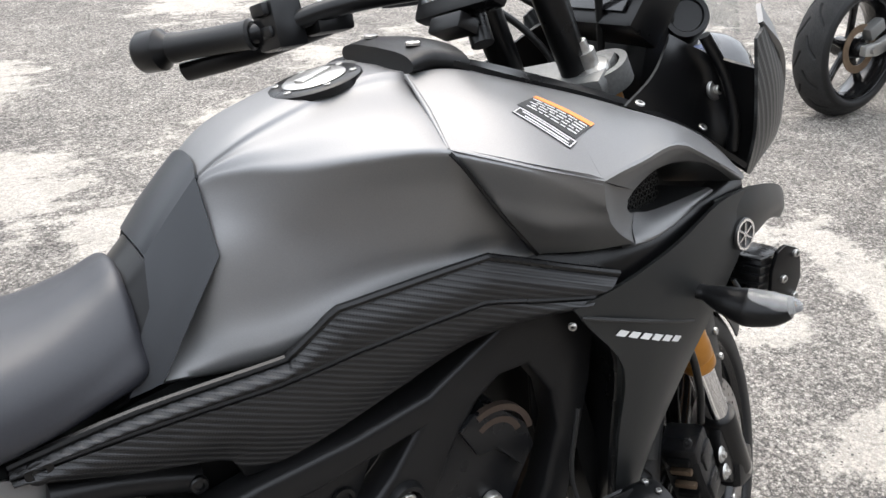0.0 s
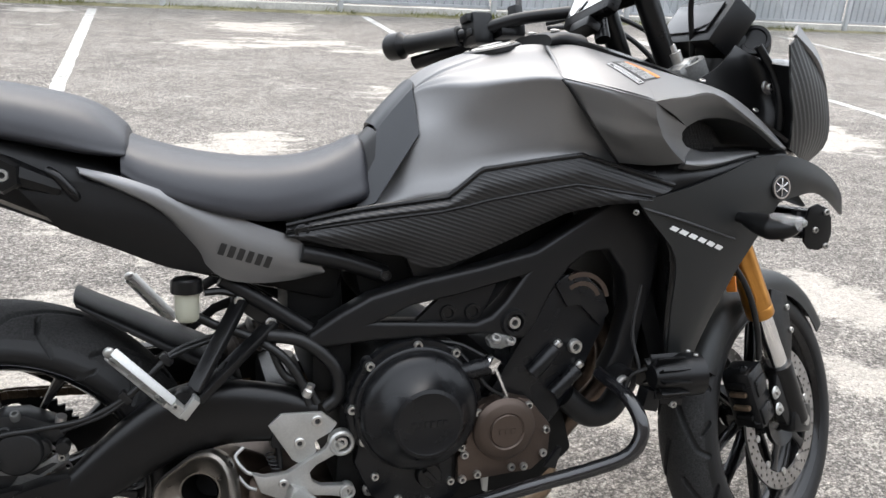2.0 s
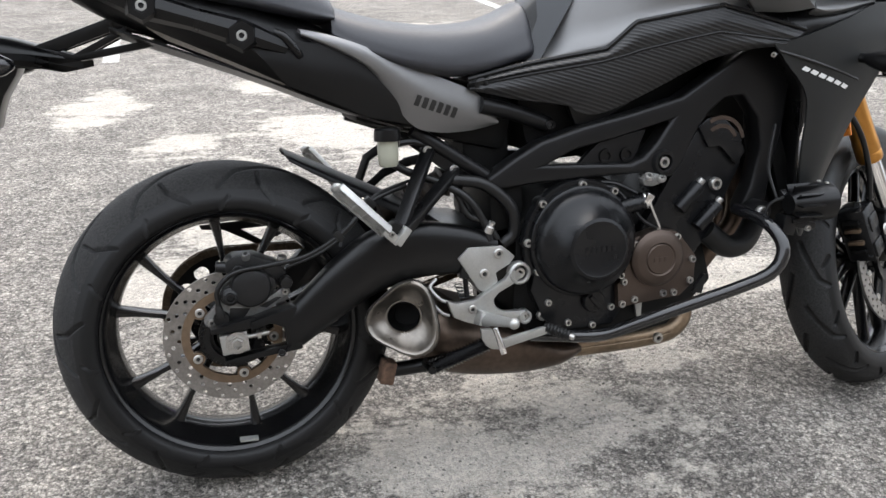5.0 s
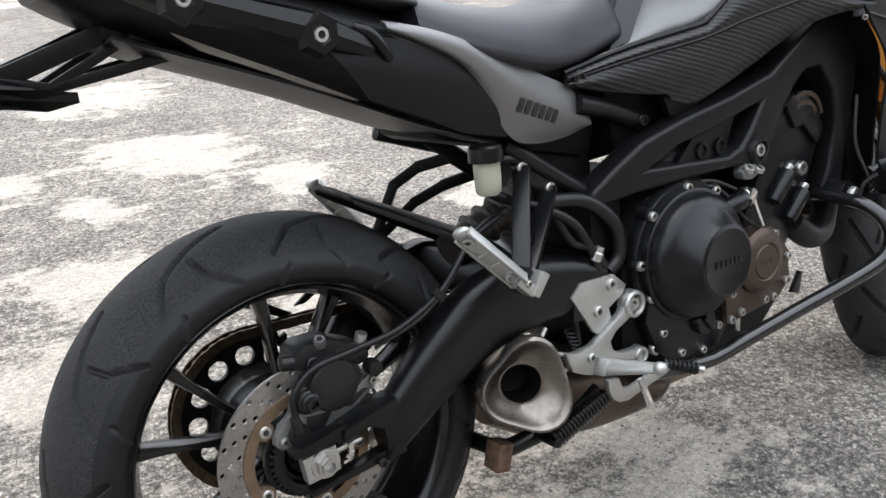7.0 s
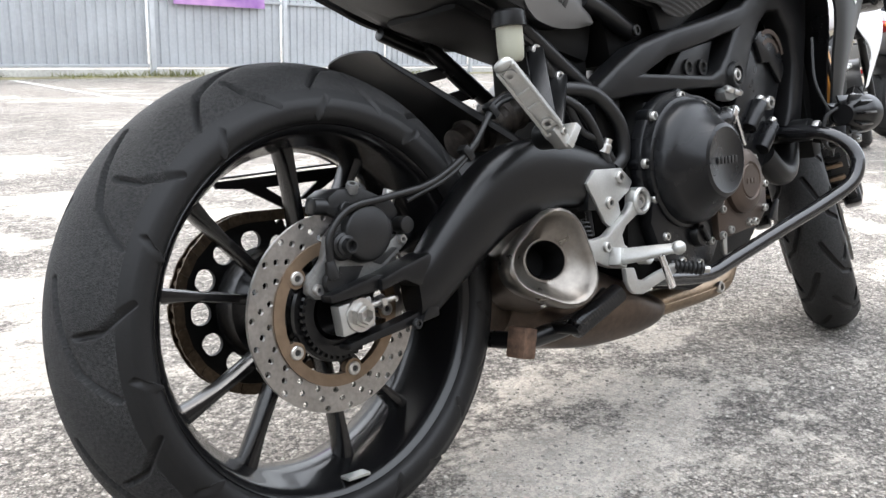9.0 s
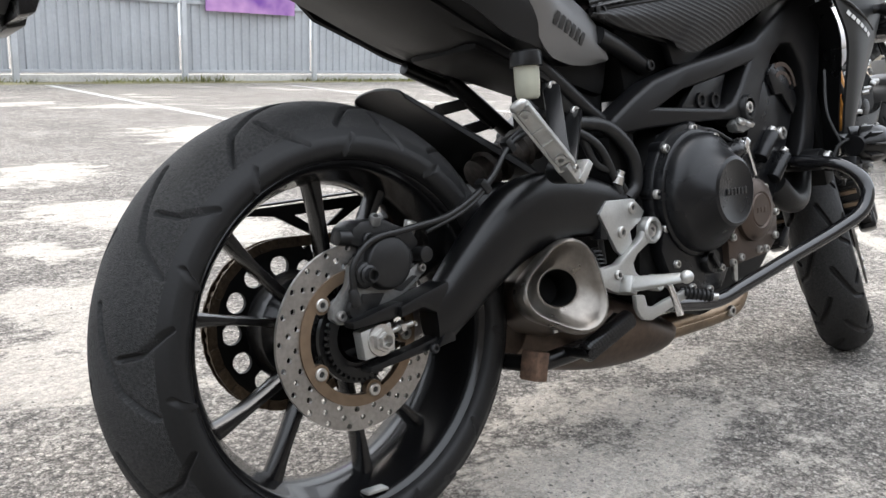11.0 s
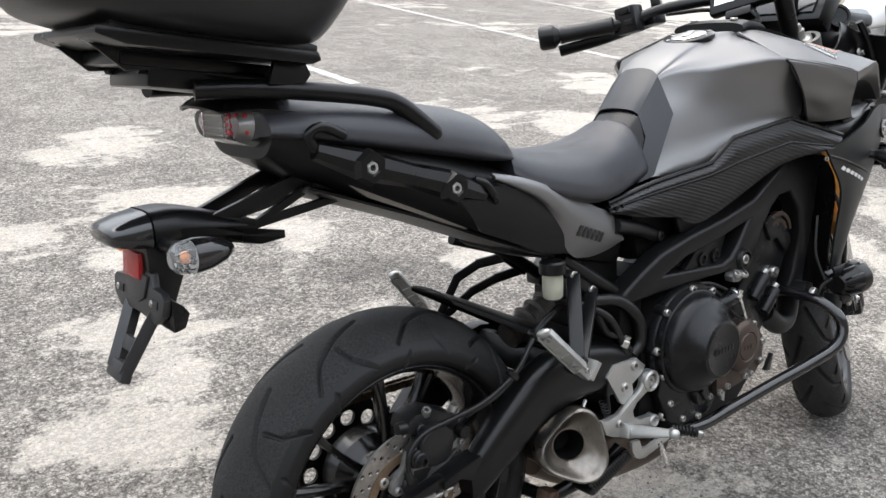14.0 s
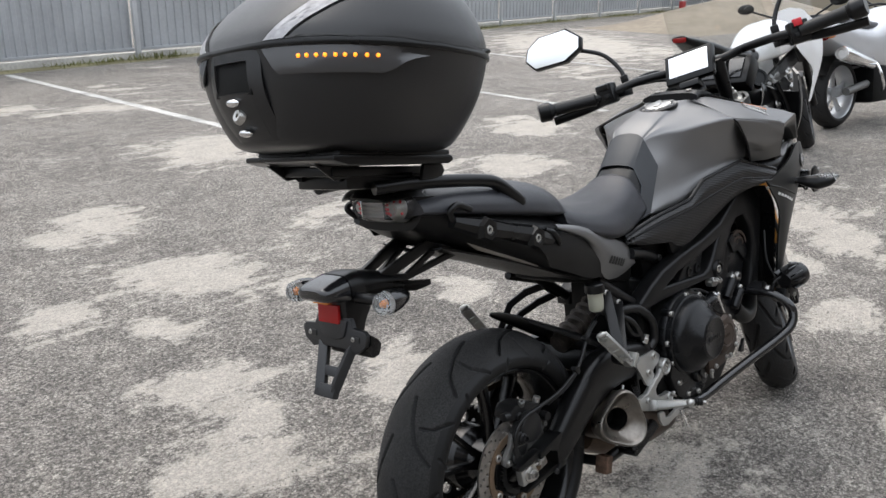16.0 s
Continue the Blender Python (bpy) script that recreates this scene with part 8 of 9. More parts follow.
# ---- top case on the rack ----
CASE = BIKE @ Matrix.Translation((-0.290, -0.016, 1.058)) @ pose(0, 0, 0, 0, 8.5, 0)
top_case = thing("top_case", "large matt black plastic top case latched on the rear rack", "luggage case", "", CASE)


def case_ring(z, rear, front, half, flat=0.55, n=44):
    """A rounded plan outline at a height: wider behind its middle."""
    ring = []
    for k in range(n):
        a = 2 * math.pi * k / n
        c, s = math.cos(a), math.sin(a)
        px = math.copysign(abs(c) ** flat, c)
        py = math.copysign(abs(s) ** (flat + 0.05), s)
        x = px * (front if px > 0 else rear)
        narrow = 1 - 0.12 * max(0, px) - 0.20 * max(0, -px) ** 2
        ring.append((x, py * half * narrow, z))
    return ring


def case_shell(levels):
    b = bmesh.new()
    pts = np.array([case_ring(*lv) for lv in levels])
    pts = np.array([spline(pts[:, j], 4) for j in range(pts.shape[1])]).transpose(1, 0, 2)
    stitch(b, [[b.verts.new(p) for p in ring] for ring in pts], True)
    return b


CASE_BLACK = material("matt_black_case_plastic", (0.0100, 0.0100, 0.0108), spec=0.5, rough=0.34, grain=0.08, grain_scale=300, bump=0.10, bump_scale=900, wear=0.1, noise_rough=0.06)
part("case_base", case_shell([(0.010, 0.150, 0.140, 0.150), (0.022, 0.195, 0.165, 0.185), (0.060, 0.220, 0.190, 0.212), (0.110, 0.238, 0.212, 0.235), (0.150, 0.246, 0.222, 0.246), (0.178, 0.250, 0.226, 0.252)]), CASE_BLACK, top_case, "black lower shell", 50)
lid_bm = case_shell([(0.184, 0.250, 0.226, 0.252), (0.215, 0.236, 0.224, 0.247), (0.262, 0.196, 0.206, 0.228), (0.302, 0.145, 0.176, 0.196), (0.326, 0.095, 0.130, 0.142), (0.334, 0.04, 0.05, 0.05)])
lid_tree = tree_of(lid_bm)
part("case_lid", lid_bm, CASE_BLACK, top_case, "black domed lid", 50)
part("case_seam", case_shell([(0.176, 0.2535, 0.2295, 0.2555), (0.181, 0.2545, 0.2305, 0.2565), (0.186, 0.2535, 0.2295, 0.2555)]), SATIN_BLACK, top_case, "", 50)
# rear lamp strips round the corners with amber lights
SMOKED = material("smoked_lamp_strip", (0.045, 0.045, 0.047), rough=0.22, coat=0.4)
LID_LENS = material("grey_lid_reflector", (0.30, 0.30, 0.315), rough=0.28, grain=0.2, grain_scale=90)
LED = material("lit_amber_led", (0.9, 0.35, 0.04), rough=0.3)
LED.node_tree.nodes["Principled BSDF"].inputs["Emission Color"].default_value = (1.0, 0.24, 0.01, 1)
LED.node_tree.nodes["Principled BSDF"].inputs["Emission Strength"].default_value = 1.3


def rim_point(a, z, rear, front, half, out=0.0):
    """A point on the case's outline at an angle, pushed out a little."""
    ring = case_ring(z, rear + out, front + out, half + out, n=720)
    return ring[int(round(a / 360 * 720)) % 720]


for s in (-1, 1):
    rows = []
    for z, o, d0, d1 in ((0.132, 0.001, 24, 76), (0.140, 0.0045, 21, 80), (0.158, 0.0055, 17, 86), (0.177, 0.0045, 13, 94)):
        rows.append([rim_point(180 + s * d, z, 0.246, 0.222, 0.246, o) for d in np.linspace(d0, d1, 9)])
    strip = part("lamp_strip", patch(rows, 0.004, 3, 3, (1, 0, 0)), SMOKED, top_case, "smoked lamp strip with small amber lights")
    for k in range(9 if s > 0 else 5):
        p = rim_point(180 + s * (36 + 4.7 * (k if s > 0 else k + 4)), 0.159, 0.246, 0.222, 0.246, 0.007)
        part("amber_light", ball(p, (0.0034,) * 3, 10), LED, strip)
    # pale ribbed strip that climbs the lid from the corner, edged by dark seams
    climb = ((15, 0.190, 12), (21, 0.212, 13), (30, 0.240, 15), (40, 0.268, 17), (50, 0.292, 19))
    up = [[rim_point(180 + s * (d + w * e), z, 0.250, 0.226, 0.252, 0.004) for e in (0, 0.25, 0.5, 0.75, 1)] for d, z, w in climb]
    aim = (-0.62, s * -0.62, 0.48)
    lens = part("lid_reflector", drape(patch(up, 0.001, 4, 3, (1, 0, 0)), lid_tree, aim, 0.002), LID_LENS, top_case, "grey clear-ribbed reflector on the lid")
    for e in (0.3, 0.7):
        rib = [rim_point(180 + s * (d + w * e), z, 0.250, 0.226, 0.252, 0.004) for d, z, w in climb[1:]]
        part("reflector_rib", drape(tube(rib, 0.0016, 6, 5), lid_tree, aim, 0.0024), LID_LENS, lens)
    edge = [rim_point(180 + s * (d + w + 1.5), z + 0.004, 0.250, 0.226, 0.252, 0.004) for d, z, w in climb[::-1]]
    edge += [rim_point(180 + s * d, 0.194, 0.250, 0.226, 0.252, 0.004) for d in (34, 50, 70, 90, 120, 150)]
    part("lid_seam", drape(tube(edge, 0.0020, 6, 5), lid_tree, aim, 0.0006), INK_AND_RECESS, top_case)
    left_edge = [rim_point(180 + s * (d - 1.5), z, 0.250, 0.226, 0.252, 0.004) for d, z, w in climb]
    part("lid_seam", drape(tube(left_edge, 0.0020, 6, 5), lid_tree, aim, 0.0006), INK_AND_RECESS, top_case)
part("case_foot", box((0.010, 0, 0.004), (0.270, 0.250, 0.022), (0, 0, 0), 0.006), SATIN_BLACK, top_case, "black latch plate under the case")
# handle recess, chrome buttons and lock on the rear face
rx = -0.246
for y0, y1, z0, z1 in ((-0.078, -0.050, 0.030, 0.176), (0.050, 0.078, 0.030, 0.176), (-0.050, 0.050, 0.160, 0.176), (-0.050, 0.050, 0.030, 0.108)):
    rows = []
    for z in np.linspace(z1, z0, 5):
        back = 0.050 * max(0, (0.125 - z) / 0.095) ** 1.4
        rows.append([(rx - 0.012 + back + 0.014 * (abs(y) / 0.078) ** 2.5, y, z) for y in np.linspace(y0, y1, 5)])
    part("rear_panel", patch(rows, 0.018, 2, 2, (1, 0, 0)), CASE_BLACK, top_case)
part("handle_recess", box((rx + 0.0, 0, 0.134), (0.006, 0.110, 0.060), (0, 0, 0), 0.001), ENGINE_DARK, top_case, "dark hand recess")
part("chrome_button", ball((rx - 0.004, 0.0, 0.094), (0.009, 0.018, 0.0075), 16), CHROME, top_case, "chrome release button")
part("chrome_button", ball((rx + 0.022, 0.004, 0.044), (0.010, 0.018, 0.0075), 16), CHROME, top_case)
lock = lathe([(0, 0.004), (0.0035, 0.004), (0.0035, 0.010), (0.010, 0.011), (0.013, 0.006), (0.014, 0.0), (0, 0)], (rx + 0.009, -0.004, 0.070), (-1, 0, 0.3), 24)
part("case_lock", lock, STEEL, top_case, "round key lock")

# ---- ground: worn asphalt with pale patches ----
def asphalt():
    m = bpy.data.materials.new("worn_asphalt")
    m.use_nodes = True
    nt = m.node_tree
    p = nt.nodes["Principled BSDF"]
    co = nt.nodes.new("ShaderNodeTexCoord")

    def tex(scale, detail=6.0, rough=0.6, stretch=None, kind="ShaderNodeTexNoise"):
        n = nt.nodes.new(kind)
        n.inputs["Scale"].default_value = scale
        if kind == "ShaderNodeTexVoronoi":
            n.voronoi_dimensions = "2D"
        if kind == "ShaderNodeTexNoise":
            n.inputs["Detail"].default_value, n.inputs["Roughness"].default_value = detail, rough
        src = co.outputs["Object"]
        if stretch:
            mp = nt.nodes.new("ShaderNodeMapping")
            mp.inputs["Scale"].default_value = stretch
            nt.links.new(src, mp.inputs["Vector"])
            src = mp.outputs["Vector"]
        nt.links.new(src, n.inputs["Vector"])
        return n

    def ramp(src, lo, hi, a=0.0, b=1.0, smooth=True):
        r = nt.nodes.new("ShaderNodeMapRange")
        if smooth:
            r.interpolation_type = "SMOOTHSTEP"
        for k, v in (("From Min", lo), ("From Max", hi), ("To Min", a), ("To Max", b)):
            r.inputs[k].default_value = v
        nt.links.new(src, r.inputs["Value"])
        return r.outputs["Result"]

    def mix(f, a, b):
        n = nt.nodes.new("ShaderNodeMix")
        n.data_type = "RGBA"
        for k, v in (("Factor", f), ("A", a), ("B", b)):
            if isinstance(v, tuple):
                n.inputs[k].default_value = (*v, 1)
            elif isinstance(v, float):
                n.inputs[k].default_value = v
            else:
                nt.links.new(v, n.inputs[k])
        return n.outputs["Result"]

    def calc(op, a, b):
        n = nt.nodes.new("ShaderNodeMath")
        n.operation = op
        for i, v in enumerate((a, b)):
            if isinstance(v, float):
                n.inputs[i].default_value = v
            else:
                nt.links.new(v, n.inputs[i])
        return n.outputs["Value"]
    at = nt.nodes.new("ShaderNodeAttribute")
    at.attribute_name = "pale"
    edge = calc("ADD", at.outputs["Fac"], ramp(tex(2.6, 12.0, 0.74, (0.8, 1.7, 1.0)).outputs["Fac"], 0.25, 0.75, -0.62, 0.50, False))
    edge = calc("ADD", edge, ramp(tex(24.0, 6.0, 0.75).outputs["Fac"], 0.25, 0.75, -0.22, 0.14, False))
    pale = ramp(edge, 0.45, 0.66)
    grit = tex(60.0, 8.0, 0.80)
    fine = tex(230.0, 4.0, 0.7)
    blotch = tex(1.3, 8.0, 0.65)
    soil = tex(7.0, 7.0, 0.72)
    tar = tex(16.0, 8.0, 0.78, (0.8, 1.3, 1.0))

    def shade(colour, f):
        n = nt.nodes.new("ShaderNodeVectorMath")
        n.operation = "SCALE"
        nt.links.new(colour, n.inputs[0])
        nt.links.new(f, n.inputs["Scale"])
        return n.outputs["Vector"]
    def stones(scale, lo, hi):
        """Random shade of each stone of an aggregate, dark in the joints between them."""
        v = tex(scale, kind="ShaderNodeTexVoronoi")
        sep = nt.nodes.new("ShaderNodeSeparateColor")
        nt.links.new(v.outputs["Color"], sep.inputs["Color"])
        return calc("MULTIPLY", ramp(sep.outputs["Red"], 0.0, 1.0, lo, hi, False), ramp(v.outputs["Distance"], 0.25, 0.75, 1.06, 0.62)), v.outputs["Distance"]
    small, rise_small = stones(260.0, 0.55, 1.65)
    large, rise_large = stones(95.0, 0.60, 1.55)
    speck = calc("MULTIPLY", calc("MULTIPLY", small, large), ramp(grit.outputs["Fac"], 0.36, 0.64, 0.85, 1.55, False))
    # ground colour darkened for dirt and for the motorcycle's soft shadow
    st = nt.nodes.new("ShaderNodeAttribute")
    st.attribute_name = "stain_shadow"
    stain_shadow = ramp(calc("ADD", st.outputs["Fac"], ramp(tex(5.0, 9.0, 0.72).outputs["Fac"], 0.3, 0.7, -0.40, 0.40, False)), 0.30, 0.85)
    worn = mix(ramp(blotch.outputs["Fac"], 0.3, 0.7), (0.148, 0.135, 0.121), (0.224, 0.205, 0.183))
    worn = mix(ramp(soil.outputs["Fac"], 0.42, 0.68, 0.0, 0.65), worn, (0.312, 0.284, 0.249))
    worn = mix(ramp(tar.outputs["Fac"], 0.30, 0.44, 0.7, 0.0), worn, (0.080, 0.074, 0.067))
    worn = mix(calc("MULTIPLY", stain_shadow, 0.5), worn, (0.072, 0.066, 0.060))
    grey = shade(worn, speck)
    film = shade(mix(ramp(soil.outputs["Fac"], 0.30, 0.70), (0.455, 0.416, 0.364), (0.578, 0.531, 0.468)), ramp(speck, 0.3, 1.9, 0.74, 1.20, False))
    holes = calc("MULTIPLY", pale, ramp(calc("ADD", grit.outputs["Fac"], calc("MULTIPLY", small, 0.05)), 0.36, 0.48))
    nt.links.new(mix(holes, grey, film), p.inputs["Base Color"])
    p.inputs["Roughness"].default_value = 0.82
    p.inputs["Specular IOR Level"].default_value = 0.35
    b = nt.nodes.new("ShaderNodeBump")
    b.inputs["Strength"].default_value, b.inputs["Distance"].default_value = 1.0, 0.012
    nt.links.new(calc("SUBTRACT", calc("ADD", calc("MULTIPLY", fine.outputs["Fac"], 0.3), grit.outputs["Fac"]), calc("MULTIPLY", calc("ADD", rise_small, rise_large), 0.35)), b.inputs["Height"])
    nt.links.new(b.outputs["Normal"], p.inputs["Normal"])
    return m


ASPHALT = asphalt()
# pale worn patches: middle x, y, half length, half width, turn in degrees
PATCHES = [(0.0, 1.32, 0.25, 0.27, -43), (0.5, 2.46, 0.50, 0.36, -43), (0.24, 3.39, 0.19, 0.18, -42), (-0.17, 2.33, 0.22, 0.22, -43), (0.11, 1.95, 0.16, 0.13, -43), (-0.21, 0.85, 0.33, 0.19, -43),
           (0.54, 0.98, 0.15, 0.41, -40), (1.32, 1.42, 0.15, 0.20, -43), (2.25, 0.15, 0.24, 0.24, -43), (3.5, 0.75, 0.28, 0.75, -42), (3.39, 3.02, 0.40, 0.42, -42), (4.63, 4.02, 0.42, 0.6, -42),
           (1.98, 5.0, 0.45, 0.75, -25), (11.6, 9.1, 1.6, 3.6, -40), (-0.55, 3.06, 0.20, 0.45, -10), (0.59, 3.6, 0.32, 0.45, -7), (0.80, 1.9, 0.15, 0.40, -23), (2.88, 0.8, 0.16, 0.43, -24), (-0.04, 1.0, 0.13, 0.3, -32), (1.5, -0.36, 0.10, 0.2, -42), (0.42, -0.02, 0.26, 0.17, -30), (0.70, 0.16, 0.26, 0.09, -40), (1.02, 0.26, 0.24, 0.08, -40), (1.47, 0.66, 0.22, 0.18, -43), (2.65, 1.25, 0.35, 0.25, -43), (2.35, 0.68, 0.20, 0.14, -43)]


# dirt stains and the motorcycle's soft shadow, both painted dark, in the same way
STAINS_AND_SHADOW = [(0.93, -0.15, 0.24, 0.15, -38), (1.55, -0.05, 0.35, 0.12, -35), (-0.9, 0.9, 0.30, 0.16, -30), (0.9, 1.45, 0.30, 0.14, -40), (2.7, -0.2, 0.4, 0.2, -35)]


def ground_sheet():
    xs = np.concatenate([[-1500, -300, -60, -20], np.arange(-6, 14.01, 0.07), [25, 60, 300, 1500]])
    ys = np.concatenate([[-1500, -300, -60, -15], np.arange(-3, 12.01, 0.07), [25, 60, 300, 1500]])
    X, Y = np.meshgrid(xs, ys, indexing="ij")
    pale = np.zeros(X.shape)
    for cx, cy, a, b, turn in PATCHES:
        c, s = math.cos(radians(turn)), math.sin(radians(turn))
        u, v = (X - cx) * c + (Y - cy) * s, -(X - cx) * s + (Y - cy) * c
        pale = np.maximum(pale, np.clip(1.15 - np.hypot(u / a, v / b) * 0.62, 0, 0.92))
    stain_shadow = np.zeros(X.shape)
    for cx, cy, a, b, turn in STAINS_AND_SHADOW:
        c, s = math.cos(radians(turn)), math.sin(radians(turn))
        u, v = (X - cx) * c + (Y - cy) * s, -(X - cx) * s + (Y - cy) * c
        stain_shadow = np.maximum(stain_shadow, np.clip(1.15 - np.hypot(u / a, v / b) * 0.62, 0, 0.92))
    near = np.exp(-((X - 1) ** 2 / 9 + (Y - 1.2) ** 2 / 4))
    for i in range(X.shape[0]):
        for j in range(X.shape[1]):
            x, y = X[i, j], Y[i, j]
            if abs(x) < 20 and abs(y) < 20:
                w = noise.noise((x * 0.55, y * 0.85, 3.0)) * 0.75 + noise.noise((x * 1.6, y * 2.2, 9.0)) * 0.35
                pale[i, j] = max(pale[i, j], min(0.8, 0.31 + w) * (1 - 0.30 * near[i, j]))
    n, k = X.shape
    verts = np.stack([X, Y, np.zeros_like(X)], axis=2).reshape(-1, 3)
    i, j = np.meshgrid(np.arange(n - 1), np.arange(k - 1), indexing="ij")
    faces = np.stack([i * k + j, (i + 1) * k + j, (i + 1) * k + j + 1, i * k + j + 1], axis=2).reshape(-1, 4)
    me = bpy.data.meshes.new("ground")
    me.from_pydata(verts.tolist(), [], faces.tolist())
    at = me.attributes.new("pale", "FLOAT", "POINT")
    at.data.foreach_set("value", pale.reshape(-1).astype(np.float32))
    at = me.attributes.new("stain_shadow", "FLOAT", "POINT")
    at.data.foreach_set("value", stain_shadow.reshape(-1).astype(np.float32))
    me.materials.append(ASPHALT)
    return me


ground = tagged(new("ground", ground_sheet()), "worn grey asphalt car park with pale patches", "ground", kind="structure")


# ---- loose grit and worn-out stones on the asphalt ----
def loose_grit(count):
    r = np.random.default_rng(8)
    n = count
    near = np.arange(n) < n * 0.42
    x = np.where(near, r.uniform(-0.7, 2.3, n), r.uniform(-2.6, 4.2, n))
    y = np.where(near, r.uniform(-0.85, 0.75, n), np.where(r.random(n) < 0.4, r.uniform(-1.3, 0.8, n), r.uniform(0.8, 4.5, n)))
    size = np.where(near, 0.0013 + 0.0052 * r.random(n) ** 3, 0.0011 + 0.0034 * r.random(n) ** 3)
    ang = r.uniform(0, math.pi, n)
    flat = r.uniform(0.25, 0.6, n)
    base = np.array([(1, 0, 0), (0, 1, 0), (-1, 0, 0), (0, -1, 0), (0, 0, 1)], float)
    v = base[None] * (1 + r.uniform(-0.35, 0.35, (n, 5, 1))) * size[:, None, None]
    c, s = np.cos(ang)[:, None], np.sin(ang)[:, None]
    vx = v[:, :, 0] * c - v[:, :, 1] * s * 0.75 + x[:, None]
    vy = v[:, :, 0] * s + v[:, :, 1] * c * 0.75 + y[:, None]
    vz = v[:, :, 2] * flat[:, None] + np.where(np.arange(5) < 4, -0.0004, 0.0)[None]
    verts = np.stack([vx, vy, vz], axis=2).reshape(-1, 3)
    tri = np.array([(0, 1, 4), (1, 2, 4), (2, 3, 4), (3, 0, 4)])
    faces = (tri[None] + (np.arange(n) * 5)[:, None, None]).reshape(-1, 3)
    me = bpy.data.meshes.new("grit")
    me.from_pydata(verts.tolist(), [], faces.tolist())
    return me


def grit_material():
    m = material("mixed_grey_grit", (0.25, 0.235, 0.21), rough=0.85)
    nt = m.node_tree
    geo = nt.nodes.new("ShaderNodeNewGeometry")
    ramp = nt.nodes.new("ShaderNodeValToRGB")
    ramp.color_ramp.elements[0].color, ramp.color_ramp.elements[1].color = (0.06, 0.056, 0.05, 1), (0.50, 0.47, 0.42, 1)
    nt.links.new(geo.outputs["Random Per Island"], ramp.inputs["Fac"])
    nt.links.new(ramp.outputs["Color"], nt.nodes["Principled BSDF"].inputs["Base Color"])
    return m


grit_mesh = loose_grit(80000)
grit_mesh.materials.append(grit_material())
tagged(new("grit", grit_mesh), "loose pale and dark grit on the asphalt", "grit", kind="stuff")

# ---- painted parking lines ----
LINE_PAINT = material("worn_white_road_paint", (0.40, 0.39, 0.365), rough=0.85, grain=0.45, grain_scale=60, wear=0.35, wear_scale=3, bump=0.3, bump_scale=200)
rngl = random.Random(11)


def line_strip(x, y0, y1, w, drift):
    """A thin painted strip with slightly ragged edges."""
    b = bmesh.new()
    n = 60
    rows = []
    for k in range(n + 1):
        y = y0 + (y1 - y0) * k / n
        cx = x + drift * k / n
        rows.append((b.verts.new((cx - w / 2 + rngl.uniform(-0.006, 0.006), y, 0.004)), b.verts.new((cx + w / 2 + rngl.uniform(-0.006, 0.006), y, 0.004))))
    for (a, c), (d, e) in zip(rows, rows[1:]):
        b.faces.new((a, c, e, d))
    ext = bmesh.ops.extrude_face_region(b, geom=list(b.faces))
    for v in ext["geom"]:
        if isinstance(v, bmesh.types.BMVert):
            v.co.z = 0.0005
    return b


for x, y0, y1, drift in ((-0.62, 4.2, 10.2, -0.45), (2.62, 4.6, 10.9, -0.25), (5.85, 4.0, 10.9, 0.0), (9.1, 4.2, 11.2, 0.1), (-3.9, 4.2, 10.0, -0.3)):
    tagged(part("parking_line", line_strip(x, y0, y1, 0.10, drift), LINE_PAINT), "worn white painted parking line on asphalt", "line", kind="structure")

# ---- sheet metal fence ----
SHEET = material("grey_painted_sheet_steel", (0.36, 0.375, 0.39), rough=0.45, metal=0.15, grain=0.05, grain_scale=20, wear=0.10, wear_scale=1.6, noise_rough=0.08)
POST = material("light_grey_fence_post", (0.46, 0.475, 0.49), rough=0.5, metal=0.2, grain=0.06, wear=0.1, wear_scale=4)
FENCE = pose(-0.30, 10.92, 0, 0, 0, 8.6)
fence = thing("fence", "grey corrugated sheet steel fence on posts", "fence", "", FENCE)
tagged(fence, kind="structure")
SPACING, HIGH = 2.40, 2.05


def corrugated(x0, x1, z0, z1, pitch=0.145, depth=0.022):
    b = bmesh.new()
    pts = []
    x = x0
    while x < x1:
        for f, d in ((0.0, 0), (0.42, 0), (0.52, depth), (0.90, depth), (1.0, 0)):
            if x + f * pitch <= x1:
                pts.append((x + f * pitch, d))
        x += pitch
    low, top = [b.verts.new((x, y, z0)) for x, y in pts], [b.verts.new((x, y, z1)) for x, y in pts]
    lb, tb = [b.verts.new((x, y + 0.003, z0)) for x, y in pts], [b.verts.new((x, y + 0.003, z1)) for x, y in pts]
    for i in range(len(pts) - 1):
        b.faces.new((low[i], low[i + 1], top[i + 1], top[i]))
        b.faces.new((lb[i], lb[i + 1], tb[i + 1], tb[i]))
        b.faces.new((low[i], low[i + 1], lb[i + 1], lb[i]))
        b.faces.new((top[i], top[i + 1], tb[i + 1], tb[i]))
    bmesh.ops.remove_doubles(b, verts=b.verts, dist=1e-6)
    return b


for k in range(-6, 13):
    x = k * SPACING
    part("fence_sheet", corrugated(x + 0.02, x + SPACING - 0.02, 0.14, HIGH), SHEET, fence, "", 20)
    part("fence_post", box((x, -0.045, HIGH / 2), (0.075, 0.060, HIGH), (0, 0, 0), 0.006), POST, fence)
    for z in (0.16, 1.15, 1.9):
        part("fence_rail", box((x + SPACING / 2, -0.018, z), (SPACING - 0.10, 0.030, 0.045), (0, 0, 0), 0.004), SHEET, fence)
kerb = box((0, 0.06, 0.05), (60, 0.16, 0.12), (0, 0, 0), 0.01)
part("fence_footing", kerb, material("pale_concrete_footing", (0.42, 0.41, 0.38), rough=0.9, grain=0.15, grain_scale=30, wear=0.2, wear_scale=2, bump=0.4), fence, "pale concrete strip under the sheets")

